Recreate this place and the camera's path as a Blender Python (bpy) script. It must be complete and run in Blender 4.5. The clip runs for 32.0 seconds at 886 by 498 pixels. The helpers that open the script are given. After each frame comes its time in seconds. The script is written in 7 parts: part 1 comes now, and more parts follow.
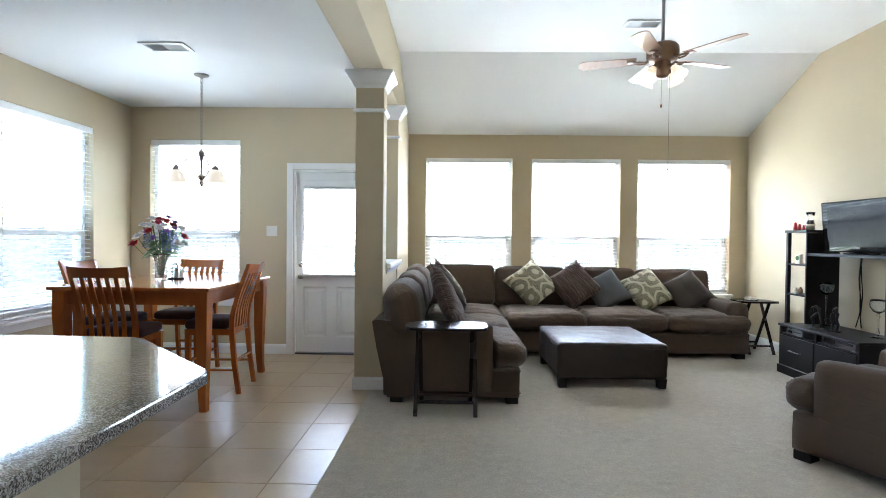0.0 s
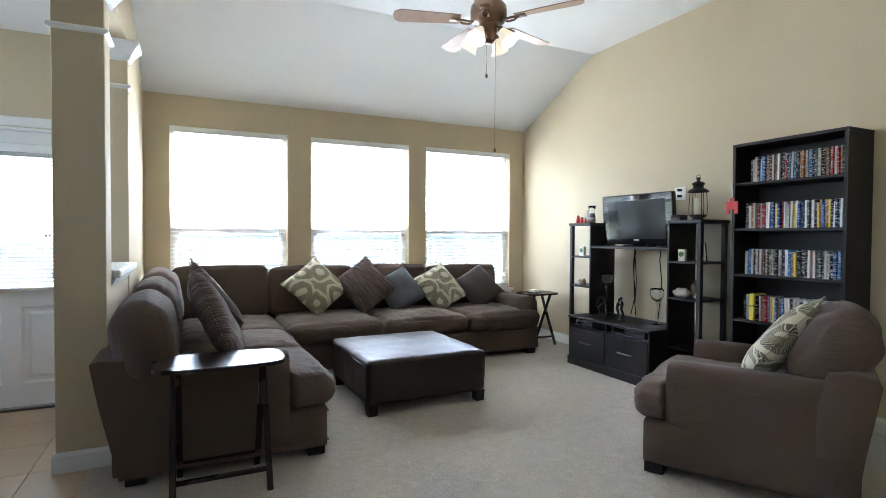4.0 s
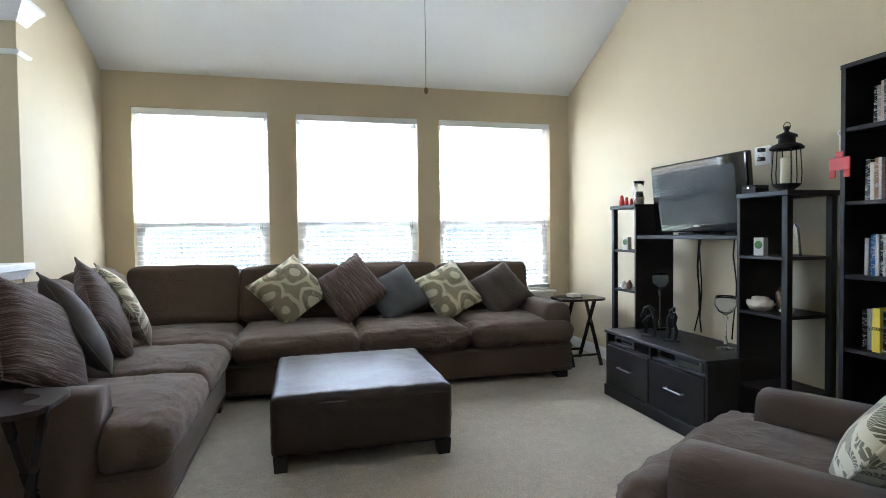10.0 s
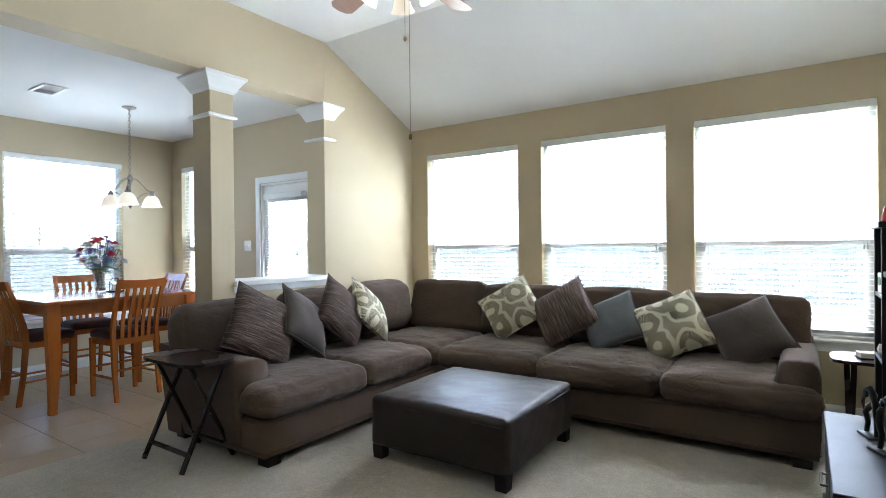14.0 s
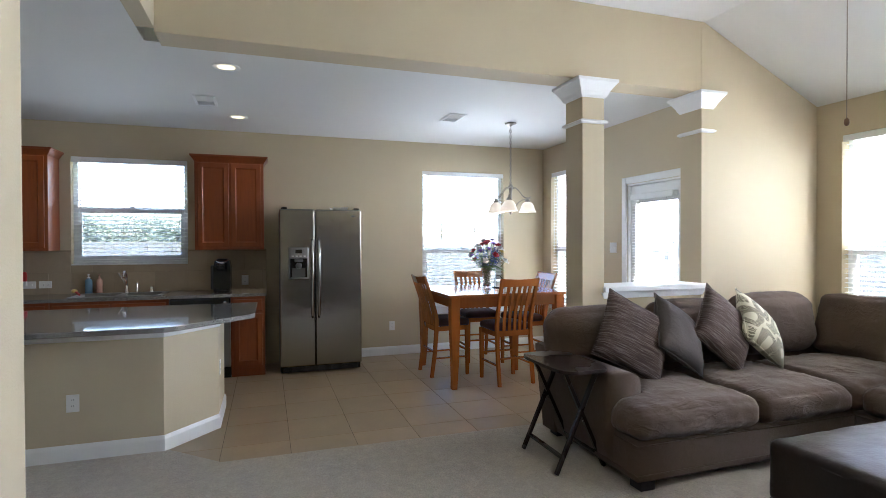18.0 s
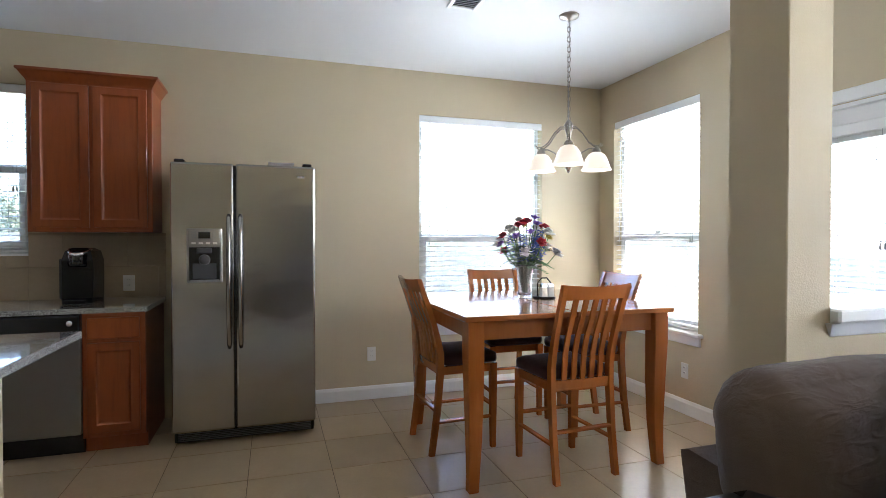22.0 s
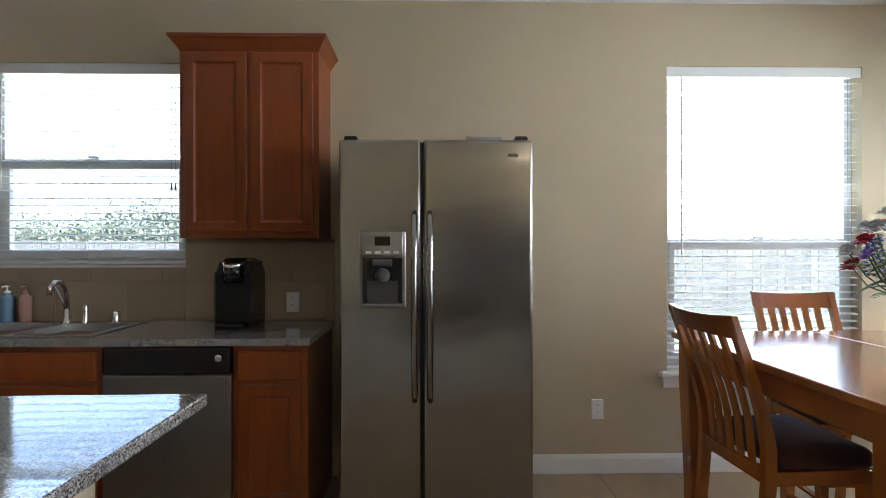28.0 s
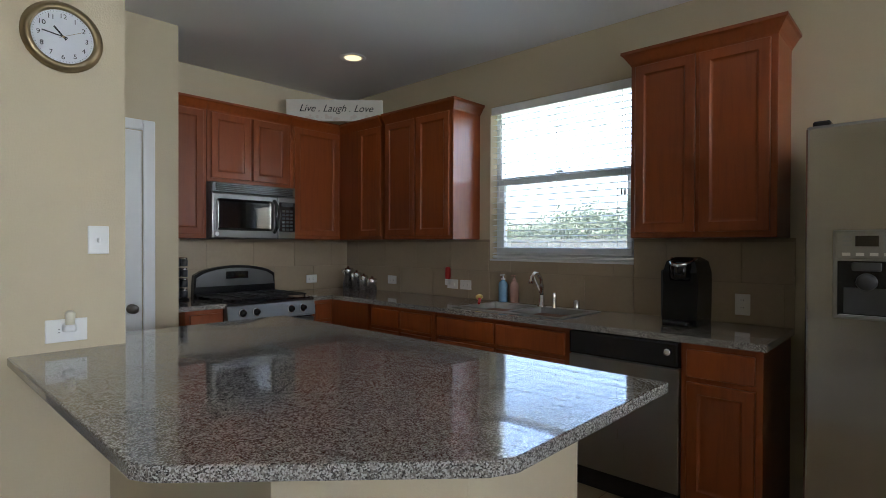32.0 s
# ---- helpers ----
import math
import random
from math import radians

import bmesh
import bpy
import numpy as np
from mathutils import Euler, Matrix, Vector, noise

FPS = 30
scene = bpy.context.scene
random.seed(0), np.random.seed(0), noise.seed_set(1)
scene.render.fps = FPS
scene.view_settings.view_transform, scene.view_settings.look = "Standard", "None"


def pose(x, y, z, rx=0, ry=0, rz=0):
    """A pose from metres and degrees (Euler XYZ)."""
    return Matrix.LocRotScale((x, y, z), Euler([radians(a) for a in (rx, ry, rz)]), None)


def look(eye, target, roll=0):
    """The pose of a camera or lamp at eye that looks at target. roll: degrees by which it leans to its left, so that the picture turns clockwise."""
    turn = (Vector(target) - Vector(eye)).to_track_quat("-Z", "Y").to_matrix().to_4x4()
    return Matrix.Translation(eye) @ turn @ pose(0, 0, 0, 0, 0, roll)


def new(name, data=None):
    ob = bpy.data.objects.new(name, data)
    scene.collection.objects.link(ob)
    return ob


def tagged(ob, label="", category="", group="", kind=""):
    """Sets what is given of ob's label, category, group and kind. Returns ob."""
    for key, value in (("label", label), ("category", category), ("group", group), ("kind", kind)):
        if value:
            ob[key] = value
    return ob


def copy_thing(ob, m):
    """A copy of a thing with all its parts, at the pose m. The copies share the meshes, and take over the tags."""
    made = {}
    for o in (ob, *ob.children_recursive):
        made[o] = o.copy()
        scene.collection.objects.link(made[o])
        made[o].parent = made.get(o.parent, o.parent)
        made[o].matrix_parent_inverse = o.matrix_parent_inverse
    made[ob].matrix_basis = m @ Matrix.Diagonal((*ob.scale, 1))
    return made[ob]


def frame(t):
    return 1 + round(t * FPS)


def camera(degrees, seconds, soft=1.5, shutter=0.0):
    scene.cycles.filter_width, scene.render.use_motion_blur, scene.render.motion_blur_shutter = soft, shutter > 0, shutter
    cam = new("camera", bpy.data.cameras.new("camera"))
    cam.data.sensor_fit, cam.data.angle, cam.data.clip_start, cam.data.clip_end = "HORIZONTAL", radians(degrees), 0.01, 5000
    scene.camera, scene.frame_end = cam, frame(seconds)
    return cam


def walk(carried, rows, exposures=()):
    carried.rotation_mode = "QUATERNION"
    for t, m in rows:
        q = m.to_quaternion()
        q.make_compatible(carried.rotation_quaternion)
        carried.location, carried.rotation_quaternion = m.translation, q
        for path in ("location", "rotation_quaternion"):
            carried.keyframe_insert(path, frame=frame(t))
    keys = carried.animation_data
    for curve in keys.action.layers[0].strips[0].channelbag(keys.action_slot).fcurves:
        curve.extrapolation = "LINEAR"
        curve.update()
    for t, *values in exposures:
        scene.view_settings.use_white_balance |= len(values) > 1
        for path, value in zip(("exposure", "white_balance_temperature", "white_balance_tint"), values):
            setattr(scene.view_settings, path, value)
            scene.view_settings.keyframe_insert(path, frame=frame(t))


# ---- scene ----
cam = camera(80, 32.0, 0.8)
PATH = [
    (0, (-0.115, 0.222, 1.303), (-0.151, 2.221, 1.267), 0.6),
    (0.5, (-0.145, 0.417, 1.310), (-0.166, 2.416, 1.273), 0.6),
    (1, (-0.182, 0.574, 1.321), (-0.129, 2.573, 1.284), 0.5),
    (1.5, (-0.145, 0.761, 1.313), (0.014, 2.755, 1.273), 0.5),
    (2, (-0.123, 0.961, 1.305), (0.187, 2.936, 1.267), 0.5),
    (2.5, (-0.134, 1.079, 1.306), (0.342, 3.021, 1.269), 0.5),
    (3, (-0.206, 1.191, 1.301), (0.446, 3.081, 1.262), 0.5),
    (3.5, (-0.268, 1.269, 1.287), (0.508, 3.112, 1.244), 0.4),
    (4, (-0.290, 1.310, 1.290), (0.572, 3.114, 1.242), 0.3),
    (4.5, (-0.291, 1.284, 1.303), (0.629, 3.059, 1.249), 0.3),
    (6.5, (-0.274, 1.421, 1.423), (0.765, 3.128, 1.366), 0.0),
    (7, (-0.144, 1.585, 1.417), (0.888, 3.298, 1.362), -0.1),
    (7.5, (-0.069, 1.668, 1.425), (0.950, 3.388, 1.361), -0.3),
    (8, (0.089, 1.831, 1.389), (1.062, 3.577, 1.324), -0.4),
    (8.5, (0.303, 1.952, 1.344), (1.179, 3.749, 1.274), -0.6),
    (9, (0.549, 2.021, 1.264), (1.285, 3.880, 1.207), -0.6),
    (9.5, (0.826, 2.021, 1.252), (1.398, 3.936, 1.194), -0.7),
    (10, (1.039, 2.060, 1.233), (1.529, 3.998, 1.175), -0.7),
    (10.5, (1.268, 2.131, 1.246), (1.662, 4.091, 1.189), -0.8),
    (11, (1.535, 2.198, 1.238), (1.733, 4.188, 1.195), -0.7),
    (11.5, (1.810, 2.216, 1.269), (1.808, 4.216, 1.232), -0.7),
    (12, (2.134, 2.240, 1.308), (1.961, 4.233, 1.286), -0.7),
    (12.5, (2.441, 2.270, 1.328), (2.078, 4.237, 1.313), -0.7),
    (13, (2.672, 2.244, 1.358), (2.038, 4.140, 1.340), -0.8),
    (13.5, (2.898, 2.313, 1.353), (2.011, 4.106, 1.338), -0.7),
    (14, (3.114, 2.359, 1.338), (1.986, 4.011, 1.331), -0.6),
    (14.5, (3.237, 2.393, 1.394), (1.935, 3.911, 1.374), -0.3),
    (15, (3.249, 2.320, 1.414), (1.804, 3.702, 1.387), -0.3),
    (15.5, (3.220, 2.304, 1.390), (1.634, 3.523, 1.373), -0.3),
    (17.5, (3.089, 2.327, 1.423), (1.218, 3.034, 1.402), -0.4),
    (18, (2.914, 2.372, 1.435), (1.017, 3.006, 1.413), -0.2),
    (18.5, (2.657, 2.418, 1.425), (0.753, 3.030, 1.398), -0.3),
    (19, (2.337, 2.512, 1.388), (0.430, 3.115, 1.358), -0.2),
    (19.5, (2.050, 2.637, 1.393), (0.138, 3.222, 1.362), -0.1),
    (20, (1.746, 2.742, 1.402), (-0.165, 3.329, 1.370), 0.0),
    (20.5, (1.467, 2.871, 1.372), (-0.447, 3.452, 1.342), -0.0),
    (21, (1.139, 2.983, 1.357), (-0.774, 3.566, 1.329), 0.0),
    (21.5, (0.857, 3.066, 1.322), (-1.055, 3.651, 1.291), 0.0),
    (22, (0.610, 3.117, 1.316), (-1.292, 3.732, 1.284), 0.0),
    (22.5, (0.390, 3.162, 1.304), (-1.491, 3.841, 1.267), 0.2),
    (23, (0.205, 3.199, 1.316), (-1.644, 3.961, 1.273), 0.3),
    (23.5, (0.049, 3.201, 1.310), (-1.760, 4.051, 1.267), 0.3),
    (24, (-0.100, 3.176, 1.297), (-1.860, 4.124, 1.260), 0.3),
    (24.5, (-0.226, 3.132, 1.301), (-1.934, 4.173, 1.266), 0.5),
    (26.5, (-0.597, 3.002, 1.372), (-2.341, 3.981, 1.323), 0.5),
    (27, (-0.624, 2.986, 1.350), (-2.501, 3.676, 1.324), 0.2),
    (27.5, (-0.643, 2.980, 1.331), (-2.608, 3.351, 1.319), 0.0),
    (28, (-0.662, 2.927, 1.316), (-2.662, 2.971, 1.314), -0.1),
    (28.5, (-0.631, 2.914, 1.353), (-2.611, 2.633, 1.327), -0.3),
    (29, (-0.613, 2.832, 1.349), (-2.548, 2.326, 1.327), -0.3),
    (29.5, (-0.572, 2.806, 1.343), (-2.441, 2.094, 1.327), -0.1),
    (30, (-0.539, 2.761, 1.338), (-2.335, 1.881, 1.322), -0.1),
    (30.5, (-0.500, 2.765, 1.327), (-2.216, 1.738, 1.316), -0.0),
    (31, (-0.479, 2.778, 1.323), (-2.121, 1.637, 1.313), 0.1),
    (31.5, (-0.487, 2.828, 1.326), (-2.042, 1.570, 1.316), 0.2),
    (32, (-0.498, 2.891, 1.330), (-1.963, 1.529, 1.314), 0.2),
]
walk(cam, [(t, look(eye, target, roll)) for t, eye, target, roll in PATH],
     [(0.0, 4.52, 5480, 10), (4.0, 4.35, 5430, 10), (8.0, 4.24, 5390, 10), (13.0, 4.22, 5420, 10), (15.0, 4.3, 5500, 11), (18.0, 4.24, 5640, 15), (20.0, 4.38, 5670, 15), (22.0, 4.5, 5740, 15), (23.0, 4.34, 5810, 15), (25.0, 4.36, 5850, 15), (27.0, 4.2, 5900, 15), (30.0, 4.0, 6040, 13), (32.0, 3.84, 5980, 13)])

# ---- world, sun, exposure ----
WINDOW_POWER = 1.05
SUN_DIR = Vector((0.10, 1.12, 1.65)).normalized()
world = bpy.data.worlds.new("world")
scene.world = world
world.use_nodes = True
wn = world.node_tree.nodes
sky = wn.new("ShaderNodeTexSky")
sky.sky_type = 'NISHITA'
sky.sun_disc = False
sky.sun_elevation = math.asin(SUN_DIR.z)
sky.sun_rotation = math.atan2(SUN_DIR.x, SUN_DIR.y)
sky.air_density, sky.dust_density, sky.ozone_density = 1.0, 3.0, 1.0
wn["Background"].inputs["Strength"].default_value = 0.15
world.node_tree.links.new(sky.outputs[0], wn["Background"].inputs[0])

sun = new("sun", bpy.data.lights.new("sun", 'SUN'))
sun.data.energy, sun.data.angle, sun.data.color = 2.4, radians(0.6), (1.0, 0.95, 0.87)
sun.matrix_world = look(SUN_DIR * 30, (0, 0, 0))


def window_light(name, centre, towards, w, h, power):
    """The sky's light in the upper half of a window's opening."""
    lamp = new(name, bpy.data.lights.new(name, 'AREA'))
    lamp.data.shape, lamp.data.size, lamp.data.size_y = 'RECTANGLE', w, h
    lamp.data.spread = radians(84)
    lamp.data.energy, lamp.data.color = power, (0.90, 0.96, 1.0)
    lamp.matrix_world = look(centre, Vector(centre) + Vector(towards))
    return lamp


def bulb(name, place, power, colour, radius=0.03):
    lamp = new(name, bpy.data.lights.new(name, 'POINT'))
    lamp.data.energy, lamp.data.color, lamp.data.shadow_soft_size = power, colour, radius
    lamp.location = place
    return lamp


# ---- materials ----
def node_mat(name):
    m = bpy.data.materials.new(name)
    m.use_nodes = True
    nt = m.node_tree
    return m, nt, nt.nodes["Principled BSDF"]


def mix_col(nt, fac, a, b):
    mx = nt.nodes.new("ShaderNodeMix")
    mx.data_type = 'RGBA'
    for sock, v in ((mx.inputs[0], fac), (mx.inputs[6], a), (mx.inputs[7], b)):
        if hasattr(v, "node"):
            nt.links.new(v, sock)
        elif isinstance(v, (int, float)):
            sock.default_value = v
        else:
            sock.default_value = (*v, 1) if len(v) == 3 else v
    return mx.outputs[2]


def coords(nt, scale=(1, 1, 1), kind="Object"):
    tc, mp = nt.nodes.new("ShaderNodeTexCoord"), nt.nodes.new("ShaderNodeMapping")
    nt.links.new(tc.outputs[kind], mp.inputs[0])
    mp.inputs["Scale"].default_value = scale
    return mp.outputs[0]


def noise_tex(nt, vec, scale, detail=4, rough=0.55):
    n = nt.nodes.new("ShaderNodeTexNoise")
    n.inputs["Scale"].default_value, n.inputs["Detail"].default_value, n.inputs["Roughness"].default_value = scale, detail, rough
    nt.links.new(vec, n.inputs["Vector"])
    return n.outputs["Fac"]


def ramp(nt, fac, stops, constant=False):
    r = nt.nodes.new("ShaderNodeValToRGB")
    r.color_ramp.interpolation = 'CONSTANT' if constant else 'LINEAR'
    e = r.color_ramp.elements
    while len(e) < len(stops):
        e.new(0.5)
    for el, (p, c) in zip(e, stops):
        el.position, el.color = p, (*c, 1)
    nt.links.new(fac, r.inputs[0])
    return r.outputs[0]


def add_bump(nt, bsdf, height, strength, dist=0.01):
    b = nt.nodes.new("ShaderNodeBump")
    b.inputs["Strength"].default_value, b.inputs["Distance"].default_value = strength, dist
    nt.links.new(height, b.inputs["Height"])
    nt.links.new(b.outputs[0], bsdf.inputs["Normal"])


def shade(c, k):
    return tuple(min(1, v * k) for v in c)


def surface(name, colour, rough=0.6, metal=0.0, big=1.2, fine=60, var=0.12, bump=0.15, dist=0.004, coat=0.0, stretch=(1, 1, 1), spec=0.5):
    """A plain surface with broad blotches, fine grain and relief."""
    m, nt, b = node_mat(name)
    v = coords(nt, stretch)
    n1, n2 = noise_tex(nt, v, big, 3), noise_tex(nt, v, fine, 5)
    c1 = mix_col(nt, n1, shade(colour, 1 - var), shade(colour, 1 + var))
    c2 = mix_col(nt, n2, shade(colour, 1 - var * 0.8), shade(colour, 1 + var * 0.8))
    nt.links.new(mix_col(nt, 0.5, c1, c2), b.inputs["Base Color"])
    rr = nt.nodes.new("ShaderNodeMapRange")
    rr.inputs[3].default_value, rr.inputs[4].default_value = max(0.02, rough - 0.07), min(1, rough + 0.07)
    nt.links.new(n1, rr.inputs[0])
    nt.links.new(rr.outputs[0], b.inputs["Roughness"])
    b.inputs["Metallic"].default_value = metal
    b.inputs["Coat Weight"].default_value = coat
    b.inputs["Specular IOR Level"].default_value = spec
    if bump:
        add_bump(nt, b, n2, bump, dist)
    return m


def wood(name, dark, light, rough=0.35, scale=(1, 1, 1), coat=0.3, bump=0.06):
    """Grain runs along the object's local z unless scale says otherwise."""
    m, nt, b = node_mat(name)
    v = coords(nt, scale)
    n1 = noise_tex(nt, v, 6, 6, 0.65)
    n2 = noise_tex(nt, coords(nt), 1.3, 2)
    oi = nt.nodes.new("ShaderNodeObjectInfo")
    col = ramp(nt, n1, ((0.25, dark), (0.5, shade(light, 0.85)), (0.75, light)))
    col = mix_col(nt, n2, shade(light, 0.7), col)
    hs = nt.nodes.new("ShaderNodeHueSaturation")
    mr = nt.nodes.new("ShaderNodeMapRange")
    mr.inputs[3].default_value, mr.inputs[4].default_value = 0.88, 1.1
    nt.links.new(oi.outputs["Random"], mr.inputs[0])
    nt.links.new(mr.outputs[0], hs.inputs["Value"])
    nt.links.new(col, hs.inputs["Color"])
    nt.links.new(hs.outputs[0], b.inputs["Base Color"])
    b.inputs["Roughness"].default_value = rough
    b.inputs["Coat Weight"].default_value = coat
    b.inputs["Coat Roughness"].default_value = 0.18
    add_bump(nt, b, n1, bump, 0.003)
    return m


def fabric(name, colour, weave=420, wr=0.25, var=0.16, crease=0.0):
    m, nt, b = node_mat(name)
    v = coords(nt)
    big, mid, fine = noise_tex(nt, v, 3.0, 3), noise_tex(nt, v, 22, 5), noise_tex(nt, v, weave, 2)
    c = mix_col(nt, big, shade(colour, 1 - var), shade(colour, 1 + var))
    c = mix_col(nt, fine, shade(colour, 0.75), c)
    nt.links.new(c, b.inputs["Base Color"])
    b.inputs["Roughness"].default_value = 0.92
    b.inputs["Sheen Weight"].default_value = 0.12
    b.inputs["Sheen Roughness"].default_value = 0.4
    b.inputs["Specular IOR Level"].default_value = 0.2
    ad = nt.nodes.new("ShaderNodeMath")
    ad.operation = 'MULTIPLY_ADD'
    nt.links.new(fine, ad.inputs[0])
    ad.inputs[1].default_value = 0.3
    nt.links.new(mid, ad.inputs[2])
    height = ad.outputs[0]
    if crease:
        # gathered folds: thin wandering ridges, thicker in some places than in others
        fold = noise_tex(nt, coords(nt, (1.0, 0.45, 1.3)), 11, 3, 0.5)
        fold.node.inputs["Distortion"].default_value = 0.7
        ridge = ramp(nt, fold, ((0.40, (0, 0, 0)), (0.5, (1, 1, 1)), (0.60, (0, 0, 0))))
        where = ramp(nt, noise_tex(nt, v, 3.4, 2), ((0.42, (0, 0, 0)), (0.6, (1, 1, 1))))
        mu = nt.nodes.new("ShaderNodeMath")
        mu.operation = 'MULTIPLY'
        nt.links.new(ridge, mu.inputs[0])
        nt.links.new(where, mu.inputs[1])
        sm = nt.nodes.new("ShaderNodeMath")
        sm.operation = 'MULTIPLY_ADD'
        nt.links.new(mu.outputs[0], sm.inputs[0])
        sm.inputs[1].default_value = crease
        nt.links.new(height, sm.inputs[2])
        height = sm.outputs[0]
    add_bump(nt, b, height, wr, 0.008)
    return m


def glow(name, colour, strength):
    m, nt, b = node_mat(name)
    b.inputs["Base Color"].default_value = (0.9, 0.88, 0.82, 1)
    b.inputs["Roughness"].default_value = 0.35
    b.inputs["Emission Color"].default_value = (*colour, 1)
    b.inputs["Emission Strength"].default_value = strength
    return m


def clear_glass(name, tint=(1, 1, 1), rough=0.0):
    m, nt, b = node_mat(name)
    b.inputs["Base Color"].default_value = (*tint, 1)
    b.inputs["Transmission Weight"].default_value = 1.0
    b.inputs["Roughness"].default_value = rough
    b.inputs["IOR"].default_value = 1.45
    return m


def granite_mat():
    m, nt, b = node_mat("granite")
    v = coords(nt)
    vo = nt.nodes.new("ShaderNodeTexVoronoi")
    vo.inputs["Scale"].default_value = 330
    nt.links.new(v, vo.inputs["Vector"])
    bw = nt.nodes.new("ShaderNodeSeparateColor")
    nt.links.new(vo.outputs["Color"], bw.inputs[0])
    n = noise_tex(nt, v, 60, 4)
    ad = nt.nodes.new("ShaderNodeMath")
    ad.operation = 'MULTIPLY_ADD'
    nt.links.new(n, ad.inputs[0])
    ad.inputs[1].default_value = 0.6
    nt.links.new(bw.outputs[0], ad.inputs[2])
    c = ramp(nt, ad.outputs[0], ((0.0, (0.012, 0.012, 0.012)), (0.34, (0.075, 0.068, 0.062)), (0.54, (0.19, 0.17, 0.152)), (0.84, (0.30, 0.28, 0.255)), (1.0, (0.46, 0.44, 0.41))), True)
    nt.links.new(c, b.inputs["Base Color"])
    b.inputs["Roughness"].default_value = 0.08
    b.inputs["Coat Weight"].default_value = 0.5
    b.inputs["Coat Roughness"].default_value = 0.03
    return m


def carpet_mat():
    m, nt, b = node_mat("carpet")
    v = coords(nt)
    n1, n2, n3 = noise_tex(nt, v, 1.6, 3), noise_tex(nt, v, 80, 3, 0.75), noise_tex(nt, v, 14, 5, 0.75)
    base = (0.53, 0.475, 0.39)
    c = mix_col(nt, ramp(nt, n3, ((0.3, (0, 0, 0)), (0.7, (1, 1, 1)))), shade(base, 0.56), shade(base, 1.25))
    c = mix_col(nt, ramp(nt, n2, ((0.3, (0, 0, 0)), (0.62, (1, 1, 1)))), shade(base, 0.5), c)
    c = mix_col(nt, n1, c, shade(base, 0.97))
    nt.links.new(c, b.inputs["Base Color"])
    b.inputs["Roughness"].default_value = 1.0
    b.inputs["Specular IOR Level"].default_value = 0.05
    b.inputs["Sheen Weight"].default_value = 0.3
    ad = nt.nodes.new("ShaderNodeMath")
    ad.operation = 'MULTIPLY_ADD'
    nt.links.new(n3, ad.inputs[0])
    ad.inputs[1].default_value = 0.25
    nt.links.new(n2, ad.inputs[2])
    add_bump(nt, b, ad.outputs[0], 1.0, 0.014)
    return m


def tile_mat(name, colour, rough, amount=0.14):
    m, nt, b = node_mat(name)
    oi = nt.nodes.new("ShaderNodeObjectInfo")
    tc = nt.nodes.new("ShaderNodeTexCoord")
    ad = nt.nodes.new("ShaderNodeVectorMath")
    ad.operation = 'ADD'
    sc = nt.nodes.new("ShaderNodeVectorMath")
    sc.operation = 'SCALE'
    nt.links.new(tc.outputs["Object"], ad.inputs[0])
    nt.links.new(oi.outputs["Random"], sc.inputs["Scale"])
    sc.inputs[0].default_value = (37, 19, 5)
    nt.links.new(sc.outputs[0], ad.inputs[1])
    n1, n2 = noise_tex(nt, ad.outputs[0], 4, 5), noise_tex(nt, ad.outputs[0], 45, 4)
    c = mix_col(nt, n1, shade(colour, 1 - amount), shade(colour, 1 + amount))
    c = mix_col(nt, n2, shade(colour, 0.86), c)
    hs = nt.nodes.new("ShaderNodeHueSaturation")
    mr = nt.nodes.new("ShaderNodeMapRange")
    mr.inputs[3].default_value, mr.inputs[4].default_value = 0.93, 1.07
    nt.links.new(oi.outputs["Random"], mr.inputs[0])
    nt.links.new(mr.outputs[0], hs.inputs["Value"])
    nt.links.new(c, hs.inputs["Color"])
    nt.links.new(hs.outputs[0], b.inputs["Base Color"])
    b.inputs["Roughness"].default_value = rough
    add_bump(nt, b, n1, 0.08, 0.004)
    return m


def steel_mat(name, colour=(0.26, 0.255, 0.25), rough=0.3):
    m, nt, b = node_mat(name)
    n = noise_tex(nt, coords(nt, (160, 160, 1.2)), 1.5, 3)
    n2 = noise_tex(nt, coords(nt), 2.0, 3)
    nt.links.new(mix_col(nt, n2, shade(colour, 0.9), shade(colour, 1.08)), b.inputs["Base Color"])
    b.inputs["Metallic"].default_value = 1.0
    mr = nt.nodes.new("ShaderNodeMapRange")
    mr.inputs[3].default_value, mr.inputs[4].default_value = rough - 0.02, rough + 0.03
    nt.links.new(n, mr.inputs[0])
    nt.links.new(mr.outputs[0], b.inputs["Roughness"])
    b.inputs["Anisotropic"].default_value = 0.5
    wave = noise_tex(nt, coords(nt, (1, 1, 2.2)), 1.5, 2)
    add_bump(nt, b, wave, 0.2, 0.02)
    return m


